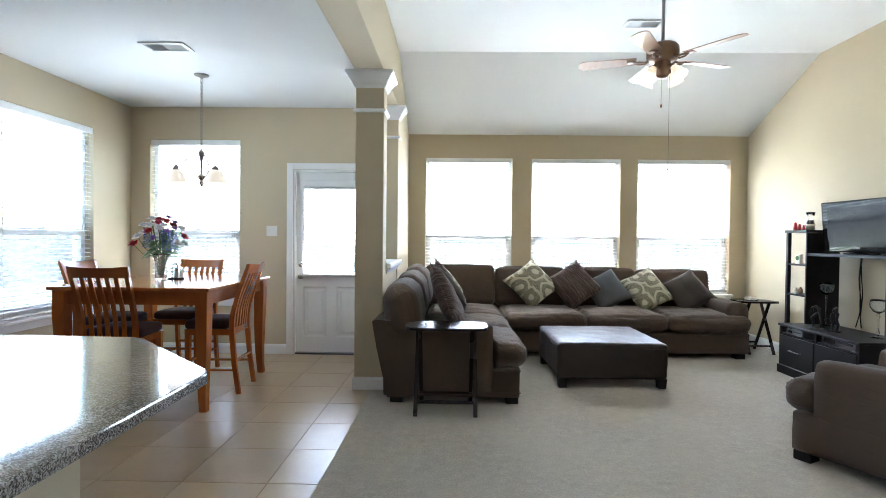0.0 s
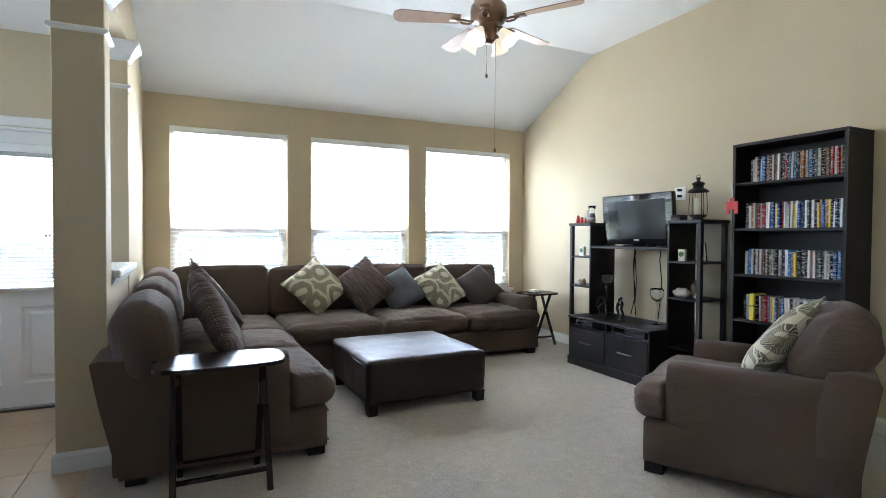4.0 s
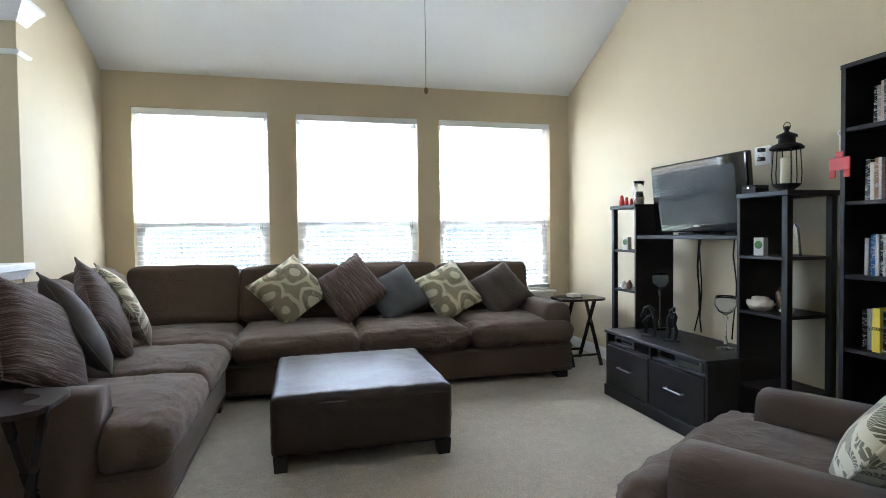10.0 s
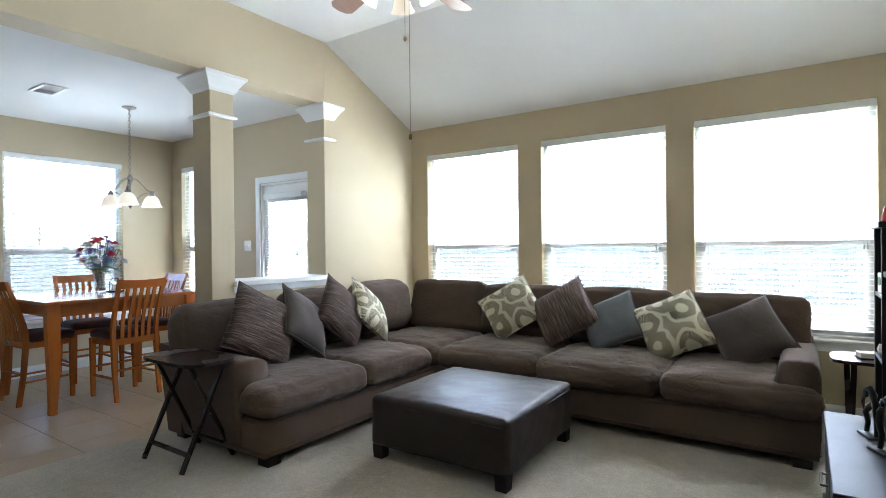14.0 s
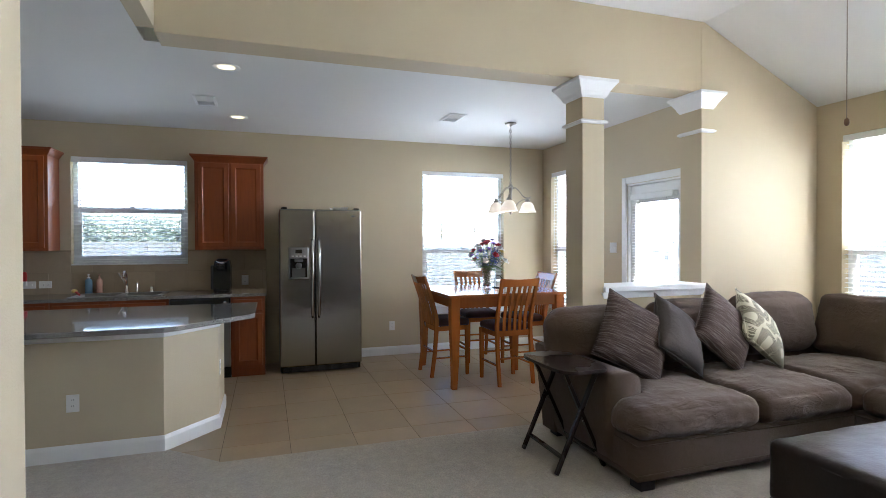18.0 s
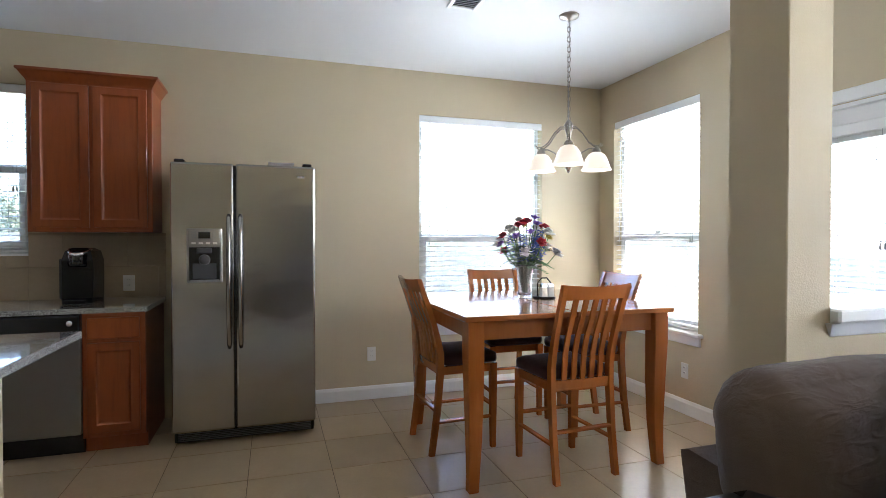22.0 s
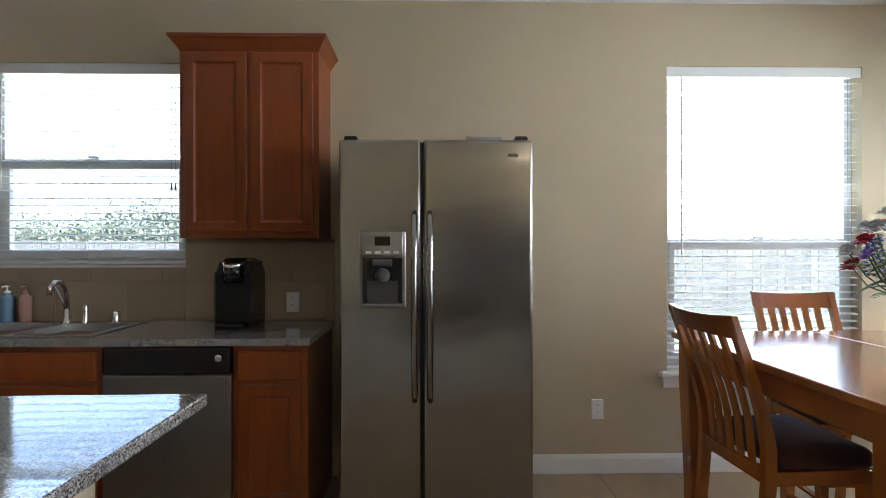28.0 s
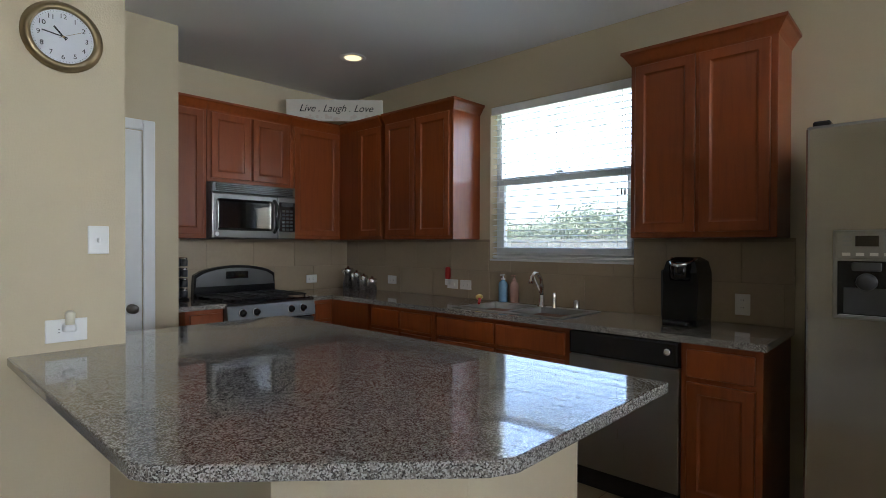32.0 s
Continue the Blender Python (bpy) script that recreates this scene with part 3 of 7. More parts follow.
# the pier with the clock, the pantry nook and the partition southwards
struct("wall_clock", box(PIER, PX1, PN, CY, 0, CZ), WALL, "beige painted wall end")
struct("wall_pantry", box(PNX, PIER, KY - T, PN, 0, CZ), WALL, "beige painted pantry wall")
struct("wall_partition_south", box(PX0, PX1, SY, PN, 0, CZ), WALL, "beige painted wall")
struct("wall_header", box(PX0, PX1, HY, 5.94, CZ - 0.02, 3.6), WALL, "beige painted wall above the opening")
struct("wall_return", box(PX0, PX1, 5.942, NY, 0, 3.6), WALL, "beige painted return wall")
struct("wall_half", box(PX0 + 0.01, PX1 - 0.01, 4.962, 5.94, 0, 1.03), WALL, "beige painted half-height wall")
struct("wall_hall", box(HWX, EX, HWY - 0.134, HWY, 0, 3.6), WALL, "beige painted wall between living room and hall")
struct("wall_fascia", box(PX1, HWX - 0.001, HY - 0.1, HY, CZ + 0.001, 3.6), WALL, "beige painted drop above the hall opening")

# ceilings
cb = box(WX - T, PX0 + 0.01, KY - T, DY + T, CZ, CZ + 0.1)
struct("ceiling_kitchen", cb, CEIL, "white painted ceiling")
struct("ceiling_hall", box(PX0 + 0.012, EX + T, SY - T, HY - 0.101, CZ, CZ + 0.1), CEIL, "white painted low hall ceiling")
struct("ceiling_living", box(PX1 - 0.1, EX + T, HY - 0.1, RY, HZ, HZ + 0.1), CEIL, "white painted high ceiling")
bm = bmesh.new()
a = [bm.verts.new(p) for p in ((PX1 - 0.1, RY, HZ), (EX + T, RY, HZ), (EX + T, NY + T, RZ - 0.06), (PX1 - 0.1, NY + T, RZ - 0.06))]
b = [bm.verts.new(v.co + Vector((0, 0, 0.1))) for v in a]
for f in ((a[0], a[1], a[2], a[3]), (b[3], b[2], b[1], b[0])):
    bm.faces.new(f)
for i in range(4):
    bm.faces.new((a[i], b[i], b[(i + 1) % 4], a[(i + 1) % 4]))
bmesh.ops.recalc_face_normals(bm, faces=bm.faces)
struct("ceiling_slope", bm, CEIL, "white painted sloping ceiling")
# unseen roof slab and eaves, added to hold direct sun off the windows
struct("roof_slab", box(WX - 0.6, EX + 0.6, SY - 0.6, NY + 0.45, 3.62, 3.75), CEIL, "unseen roof slab added to block the sun")
struct("eave_dining", box(WX - 0.55, PX0, DY + T, DY + 0.75, 3.0, 3.1), TRIM, "unseen white painted eave added to block the sun")
struct("eave_west", box(WX - 0.75, WX - T, KY - T, DY + 0.75, 3.0, 3.1), TRIM, "unseen white painted eave added to block the sun")

# floors
struct("subfloor", box(WX - T, EX + T, SY - T, NY + T, -0.2, -0.012), GROUT, "screed under the floors")
struct("floor_carpet", prism([(-1.16, CY), (PX1, CY), (PX1, SY), (EX, SY), (EX, NY), (PX1, NY), (PX1, 4.75), (-0.80, 4.75), (-0.82, 2.08), (-1.18, 1.70)], -0.011, 0.004), CARPET, "cream cut-pile carpet")


def to_face(face, x, y, z):
    """Local u along the face, v out of it, z up."""
    cols = {'+x': ((0, 1, 0), (1, 0, 0)), '+y': ((1, 0, 0), (0, 1, 0)), '-y': ((1, 0, 0), (0, -1, 0)), '-x': ((0, 1, 0), (-1, 0, 0))}[face]
    m = Matrix((cols[0], cols[1], (0, 0, 1))).transposed().to_4x4()
    m.translation = (x, y, z)
    return m


def place(bm, m):
    bmesh.ops.transform(bm, matrix=m, verts=bm.verts)
    bmesh.ops.recalc_face_normals(bm, faces=bm.faces)
    return bm


# ---- trim ----
def baseboard(x0, y0, x1, y1, face):
    w = abs(x1 - x0) + abs(y1 - y0)
    bm = sweep([[(u, 0, 0.0), (u, 0.014, 0.0), (u, 0.014, 0.085), (u, 0.006, 0.105), (u, 0, 0.11)] for u in (0, w)])
    struct("baseboard", place(bm, to_face(face, min(x0, x1), min(y0, y1), 0.003)), TRIM, "white painted baseboard")


baseboard(WX, 3.42, WX, DY, '+x')
baseboard(WX, DY, -1.957, DY, '-y')
baseboard(PX1, NY, EX, NY, '-y')
baseboard(EX, SY, EX, NY, '-x')
baseboard(PX1, SY, PX1, CY - 0.02, '+x')
baseboard(PX1, 4.99, PX1, NY, '+x')
baseboard(PX0, 4.99, PX0, DY, '-x')
baseboard(PX1, SY, EX, SY, '+y')
baseboard(HWX, HWY, EX, HWY, '+y')


def loft_rects(rows, bm=None):
    return sweep([rect((a + b) / 2, (c + d) / 2, z, b - a, d - c) for a, b, c, d, z in rows], bm)


def collar(x0, x1, y0, y1, steps):
    return loft_rects([(x0 - g, x1 + g, y0 - g, y1 + g, z) for g, z in steps])


CAP = tuple((g, CZ - d) for g, d in ((0.006, 0.16), (0.012, 0.15), (0.018, 0.143), (0.03, 0.115), (0.055, 0.075), (0.075, 0.05), (0.082, 0.045), (0.082, 0.023)))
BAND = tuple((g, CZ - d) for g, d in ((0.004, 0.367), (0.02, 0.359), (0.024, 0.347), (0.012, 0.337), (0.004, 0.333)))


def column(y0, y1, shaft, base):
    c = thing("column", pose((PX0 + PX1) / 2, (y0 + y1) / 2, 0), "square beige painted column with white moulded capital", "column", "columns of the opening", "structure")
    mid = Vector(((PX0 + PX1) / 2, (y0 + y1) / 2, 0))

    def sub(name, bm, mat, label=""):
        bmesh.ops.translate(bm, verts=bm.verts, vec=-mid)
        part(name, bm, mat, c, label)
    if shaft:
        sub("shaft", box(PX0, PX1, y0, y1, 0, CZ - 0.02, 0.004), WALL)
    if base:
        sub("base", collar(PX0, PX1, y0, y1, ((0.016, 0.0), (0.016, 0.09), (0.008, 0.105), (0.003, 0.11))), TRIM, "white base")
    sub("capital", collar(PX0, PX1, y0, y1, CAP), TRIM, "white stepped capital")
    sub("band", collar(PX0, PX1, y0, y1, BAND), TRIM, "white neck band")
    return c


column(4.75, 4.955, True, True)
column(5.942, 6.06, False, False)
struct("half_wall_ledge", prism([(PX0 - 0.05, 4.962), (PX1 + 0.003, 4.962), (PX1 + 0.003, 4.94), (PX1 + 0.05, 4.93), (PX1 + 0.05, 5.975), (PX1 + 0.003, 5.975), (PX1 + 0.003, 5.94), (PX0 - 0.05, 5.94)], 1.034, 1.083, 0.008), TRIM, "white wooden ledge on the half wall")
struct("ledge_moulding", collar(PX0 + 0.01, PX1 - 0.01, 4.962, 5.939, ((0.0, 0.98), (0.012, 0.985), (0.03, 1.022), (0.034, 1.032))), TRIM, "white moulding under the ledge")


# ---- windows and blinds ----
SLAT_MESH = {}


def slat_mesh(w):
    k = round(w, 3)
    if k not in SLAT_MESH:
        bm = sweep([[(u, -0.024, -0.0015), (u, 0.0, 0.0025), (u, 0.024, -0.0015), (u, 0.024, -0.0035), (u, 0.0, 0.0005), (u, -0.024, -0.0035)] for u in (0, w)])
        SLAT_MESH[k] = mesh_of("slat", bm, SLAT)
    return SLAT_MESH[k]


def blind(m, w, z0, z1, depth, tilt=6, wand=True, step=0.043, label="white slatted blind lowered with open slats"):
    b = thing("window_blind", m, label, "blind", "window blinds")
    part("headrail", box(0.004, w - 0.004, depth - 0.028, depth + 0.03, z1 - 0.05, z1 - 0.003, 0.003), SLAT, b)
    part("valance", box(0.002, w - 0.002, depth - 0.042, depth - 0.032, z1 - 0.062, z1 - 0.002, 0.004), SLAT, b, "white valance board")
    z = z1 - 0.085
    i = 0
    while z > z0 + 0.03:
        s = new("slat", slat_mesh(w - 0.016))
        s.parent = b
        s.matrix_local = pose(0.008, depth, z, tilt + 2.0 * noise.noise((i * 0.7, w, z0)), 0, 0)
        z -= step
        i += 1
    part("bottom_rail", box(0.008, w - 0.008, depth - 0.025, depth + 0.025, z0 + 0.006, z0 + 0.024, 0.004), SLAT, b)
    for u in (0.12, w / 2, w - 0.12):
        part("ladder_cord", tube([(u, depth - 0.027, z1 - 0.06), (u, depth - 0.027, z0 + 0.02)], 0.0012, 5), SLAT, b)
    if wand:
        u = w - 0.085
        zz = z1 - (z1 - z0) * 0.60
        for du in (0, 0.022):
            part("pull_cord", tube([(u + du, depth - 0.04, z1 - 0.06), (u + du, depth - 0.045, zz)], 0.0012, 5), GREYP, b)
            part("tassel", lathe([(0.001, 0.0), (0.004, -0.002), (0.008, -0.03), (0.006, -0.036), (0, -0.037)], 10, None, Matrix.Translation((u + du, depth - 0.045, zz))), GREYP, b, "small grey cord tassel")
        part("tilt_wand", tube([(0.09, depth - 0.04, z1 - 0.06), (0.088, depth - 0.048, z1 - (z1 - z0) * 0.62)], 0.004, 6), WHITEP, b)
    return b


WIN_NO = [0]


def window(m, w, z0, z1, rail, sill=True):
    WIN_NO[0] += 1
    r = thing("window_%d" % WIN_NO[0], m, "white vinyl single-hung window with bright daylight", "window", "", "structure")
    d0, d1 = 0.085, 0.14
    f = 0.045
    bm = box(0, w, d0, d1, z0, z0 + f)
    for a in ((0, w, d0, d1, z1 - f, z1), (0, f, d0, d1, z0 + f, z1 - f), (w - f, w, d0, d1, z0 + f, z1 - f)):
        box(*a, bm=bm)
    part("window_frame", bm, VINYL, r)
    part("meeting_rail", box(f, w - f, d0 - 0.012, d0 + 0.025, rail - 0.03, rail + 0.03, 0.004), VINYL, r)
    bm = box(f, f + 0.035, d0 - 0.01, d0 + 0.02, z0 + f, rail - 0.03)
    for a in ((w - f - 0.035, w - f, d0 - 0.01, d0 + 0.02, z0 + f, rail - 0.03), (f + 0.035, w - f - 0.035, d0 - 0.01, d0 + 0.02, z0 + f, z0 + f + 0.045)):
        box(*a, bm=bm)
    part("lower_sash", bm, VINYL, r)
    part("sash_lock", box(w / 2 - 0.03, w / 2 + 0.03, d0 - 0.03, d0 - 0.005, rail + 0.03, rail + 0.045, 0.004), VINYL, r)
    for a, b in ((z0 + f + 0.045, rail - 0.03), (rail + 0.03, z1 - f)):
        p = part("pane", box(f + 0.02, w - f - 0.02, d0 + 0.008, d0 + 0.012, a, b), PANE, r)
        p.visible_shadow = False
    net = part("insect_screen", box(f, w - f, d1 - 0.012, d1 - 0.010, z0 + f, rail), NET, r, "grey insect screen")
    net.visible_shadow = False
    if sill:
        part("window_sill", box(-0.05, w + 0.05, -0.045, 0.084, z0 - 0.028, z0 + 0.001, 0.006), TRIM, r, "white wooden sill")
        part("apron", box(-0.03, w + 0.03, -0.016, 0.0, z0 - 0.095, z0 - 0.029, 0.004), TRIM, r, "white apron board")
    else:
        part("window_sill", box(0.0, w, -0.004, 0.084, z0 - 0.012, z0 + 0.002), TRIM, r, "white sill")
    return r


def out_m(face, x, y):
    return pose(x, y, 0) if face == 'n' else pose(x, y, 0, 0, 0, 90)


for a, b in LIV_WIN:
    m = out_m('n', a, NY)
    window(m, b - a, LW0, LW1, 1.345)
    blind(m, b - a, LW0 + 0.003, LW1, 0.045)
m = out_m('n', DW[0], DY)
window(m, DW[1] - DW[0], DW[2], DW[3], 1.35)
blind(m, DW[1] - DW[0], DW[2] + 0.003, DW[3], 0.045)
m = out_m('w', WX, SW[0])
window(m, SW[1] - SW[0], SW[2], SW[3], 1.34)
blind(m, SW[1] - SW[0], SW[2] + 0.003, SW[3], 0.045)
m = out_m('w', WX, KW[0])
window(m, KW[1] - KW[0], KW[2], KW[3], 1.815, False)
blind(m, KW[1] - KW[0], KW[2] + 0.003, KW[3], 0.045, 4)

# ---- back door ----
dx0, dx1, dz = DOOR
dm = pose(dx0, DY, 0)
dw = dx1 - dx0
door = thing("door_1", dm, "white half-glazed back door with two lower panels, shut", "door", "", "structure")
cas = box(-0.075, -0.004, -0.02, 0.0, 0, dz + 0.075, 0.005)
box(dw + 0.004, dw + 0.075, -0.02, 0.0, 0, dz + 0.075, 0.005, bm=cas)
box(-0.004, dw + 0.004, -0.02, 0.0, dz + 0.004, dz + 0.075, 0.005, bm=cas)
part("casing", cas, TRIM, door, "white door casing")
jm = box(0.0, 0.02, 0, T, 0, dz)
box(dw - 0.02, dw, 0, T, 0, dz, bm=jm)
box(0.02, dw - 0.02, 0, T, dz - 0.02, dz, bm=jm)
part("jamb", jm, TRIM, door)
part("threshold", box(0.02, dw - 0.02, -0.01, T, 0.0, 0.02, 0.004), DARKGREY, door, "dark metal threshold")
s0, s1, g0, g1, gz0, gz1 = 0.023, dw - 0.023, 0.10, dw - 0.10, 0.90, 1.865
sl = bmesh.new()
for a in ((s0, g0, 0.03, 0.072, 0.024, dz - 0.024), (g1, s1, 0.03, 0.072, 0.024, dz - 0.024), (g0, g1, 0.03, 0.072, gz1, dz - 0.024), (g0, g1, 0.03, 0.072, 0.024, 0.19), (g0, g1, 0.03, 0.072, 0.76, gz0), (dw / 2 - 0.055, dw / 2 + 0.055, 0.03, 0.072, 0.19, 0.76)):
    box(*a, bm=sl)
part("slab", sl, DOORW, door)
for a, b in ((g0, dw / 2 - 0.055), (dw / 2 + 0.055, g1)):
    pb = bmesh.new()
    rows = [(0, 0.03), (0.018, 0.046), (0.04, 0.046), (0.06, 0.036)]
    ring = [[pb.verts.new(p) for p in ((a + g, y, 0.19 + g), (b - g, y, 0.19 + g), (b - g, y, 0.76 - g), (a + g, y, 0.76 - g))] for g, y in rows]
    for p, q in zip(ring, ring[1:]):
        for i in range(4):
            pb.faces.new((p[i], p[(i + 1) % 4], q[(i + 1) % 4], q[i]))
    pb.faces.new(ring[-1])
    bmesh.ops.recalc_face_normals(pb, faces=pb.faces)
    part("panel", pb, DOORW, door)
gf = bmesh.new()
for a in ((g0 - 0.02, g0 + 0.015, 0.016, 0.03, gz0 - 0.02, gz1 + 0.02), (g1 - 0.015, g1 + 0.02, 0.016, 0.03, gz0 - 0.02, gz1 + 0.02), (g0 + 0.015, g1 - 0.015, 0.016, 0.03, gz0 - 0.02, gz0 + 0.015), (g0 + 0.015, g1 - 0.015, 0.016, 0.03, gz1 - 0.015, gz1 + 0.02)):
    box(*a, 0.004, bm=gf)
part("glazing_bead", gf, DOORW, door)
p = part("pane", box(g0, g1, 0.05, 0.055, gz0, gz1), PANE, door)
p.visible_shadow = False
for zz, r, n in ((0.875, 0.026, "knob"), (1.005, 0.024, "deadbolt")):
    prof = [(0.032, 0), (0.032, 0.006), (0.012, 0.012), (0.012, 0.03), (r, 0.042), (r, 0.055), (r * 0.6, 0.064), (0, 0.066)] if n == "knob" else [(0.03, 0), (0.03, 0.008), (0.024, 0.014), (0.008, 0.016), (0.008, 0.03), (0, 0.031)]
    part(n, lathe(prof, 20, None, Matrix.Translation((s0 + 0.055, 0.03, zz)) @ pose(0, 0, 0, 90)), NICKEL, door, "satin nickel " + n, True)
blind(pose(dx0 + g0 + 0.008, DY, 0), g1 - g0 - 0.016, gz0 - 0.02, gz1 + 0.075, -0.012, 6, True, 0.03, "white slatted blind on the back door")

# ---- wall plates ----
def plate(x, y, z, face, kind="outlet", w=0.07, h=0.115):
    nm = {"outlet": "wall_outlet", "switch": "light_switch"}[kind]
    t = thing(nm, to_face(face, x, y, z), "white " + ("electrical outlet plate" if kind == "outlet" else "light switch plate") + " on the wall", "outlet" if kind == "outlet" else "switch")
    t.matrix_world = to_face(face, x, y, z) if face in ('-y', '+x') else to_face(face, x, y, z)
    part("cover", box(-w / 2, w / 2, 0, 0.006, -h / 2, h / 2, 0.002), WHITEP, t)
    n = max(1, round(w / 0.06))
    horizontal = w > h
    for i in range(n):
        cx = (i - (n - 1) / 2) * 0.046
        if kind == "switch":
            part("toggle", box(cx - 0.005, cx + 0.005, 0.006, 0.018, -0.011, 0.009, 0.002), WHITEP, t)
        elif horizontal:
            for s in (-0.02, 0.02):
                part("socket", lathe([(0.0165, 0.006), (0.016, 0.008), (0, 0.008)], 16, None, pose(s, 0, 0, -90)), WHITEP, t)
                for q in (-0.006, 0.006):
                    part("slot", box(s + 0.002, s + 0.009, 0.008, 0.0095, q - 0.0012, q + 0.0012), DARKGREY, t)
            break
        else:
            for s in (-0.02, 0.02):
                part("socket", lathe([(0.0165, 0.006), (0.016, 0.008), (0, 0.008)], 16, None, pose(cx, 0, s, -90)), WHITEP, t)
                for q in (-0.006, 0.006):
                    part("slot", box(cx + q - 0.0012, cx + q + 0.0012, 0.008, 0.0095, s + 0.001, s + 0.008), DARKGREY, t)
    return t


plate(WX, 3.896, 0.376, '+x')
plate(-2.135, DY, 1.378, '-y', "switch", 0.12)
plate(-2.62, DY, 0.33, '-y')
plate(EX, 5.98, 0.36, '-x')
plate(EX, 4.774, 1.695, '-x', "outlet", 0.12)
plate(-1.125, CY, 1.345, '+y', "switch", 0.075)
plate(-1.015, CY, 0.985, '+y', "outlet", 0.14, 0.09)
for y in (-0.733, 0.15):
    plate(WX + 0.012, y, 1.01, '+x', "outlet", 0.115, 0.075)
plate(WX + 0.012, 0.01, 1.01, '+x', "switch", 0.115, 0.075)
plate(WX + 0.012, 2.13, 1.01, '+x', "outlet", 0.075, 0.115)
plate(-3.306, KY + 0.012, 1.005, '+y', "outlet", 0.115, 0.075)

# ---- ceiling fittings ----
def vent(x, y, z, turn=0, w=0.34, d=0.19):
    v = thing("ceiling_vent", pose(x, y, z, 0, 0, turn), "white louvred air vent in the ceiling", "vent", "ceiling vents")
    f = bmesh.new()
    for a in ((-w / 2, w / 2, -d / 2, -d / 2 + 0.025), (-w / 2, w / 2, d / 2 - 0.025, d / 2), (-w / 2, -w / 2 + 0.025, -d / 2 + 0.025, d / 2 - 0.025), (w / 2 - 0.025, w / 2, -d / 2 + 0.025, d / 2 - 0.025)):
        box(*a, -0.012, -0.001, 0.003, bm=f)
    part("frame", f, TRIM, v)
    # ceiling is uncut: a dark plate gives the duct's shade behind the slats
    part("backing", box(-w / 2 + 0.02, w / 2 - 0.02, -d / 2 + 0.02, d / 2 - 0.02, -0.0035, -0.001), DARKGREY, v, "dark grey plate for the shade of the duct opening")
    n = 13
    for i in range(n):
        u = -w / 2 + 0.035 + i * (w - 0.07) / (n - 1)
        part("slat", box(-0.007, 0.007, -d / 2 + 0.022, d / 2 - 0.022, -0.0008, 0.0008, m=pose(u, 0, -0.008, 0, 40 if i < 6 else -40)), TRIM, v)
    return v


vent(-2.366, 1.85, CZ)
vent(-2.307, 4.232, CZ)
vent(1.64, 5.22, HZ)
for x, y in ((-1.336, 2.096), (-2.97, 2.10), (-2.98, -0.36)):
    d = thing("recessed_downlight", pose(x, y, CZ), "round recessed downlight, switched on", "downlight", "recessed downlights")
    part("trim_ring", lathe([(0.062, -0.001), (0.066, -0.004), (0.09, -0.007), (0.098, -0.004), (0.1, -0.001)], 32), TRIM, d, "", True)
    part("lens", lathe([(0.0, -0.004), (0.064, -0.003), (0.064, -0.001)], 32), LED, d, "warm glowing lens")
    spot = new("downlight_lamp", bpy.data.lights.new("downlight_lamp", 'SPOT'))
    spot.data.energy, spot.data.color, spot.data.shadow_soft_size = 0.10, (1.0, 0.82, 0.58), 0.05
    spot.data.spot_size, spot.data.spot_blend = radians(130), 0.6
    spot.matrix_world = look((x, y, CZ - 0.03), (x, y + 0.001, 0))


# ---- kitchen ----
def panel_door(w, h, rail=0.055, th=0.019):
    """A framed cabinet door; u across, v out, z up, from (0, 0, 0)."""
    bm = bmesh.new()
    deep = w - 2 * rail > 0.11 and h - 2 * rail > 0.11
    steps = [(0, 0), (0, th - 0.003), (0.003, th), (rail - 0.006, th), (rail, th - 0.006), (rail + 0.005, 0.0105)]
    if deep:
        steps += [(rail + 0.012, 0.0095)]
    rings = [[bm.verts.new(p) for p in ((g, y, g), (w - g, y, g), (w - g, y, h - g), (g, y, h - g))] for g, y in steps]
    for p, q in zip(rings, rings[1:]):
        for i in range(4):
            bm.faces.new((p[i], p[(i + 1) % 4], q[(i + 1) % 4], q[i]))
    bm.faces.new(rings[-1])
    bm.faces.new(rings[0][::-1])
    return bm


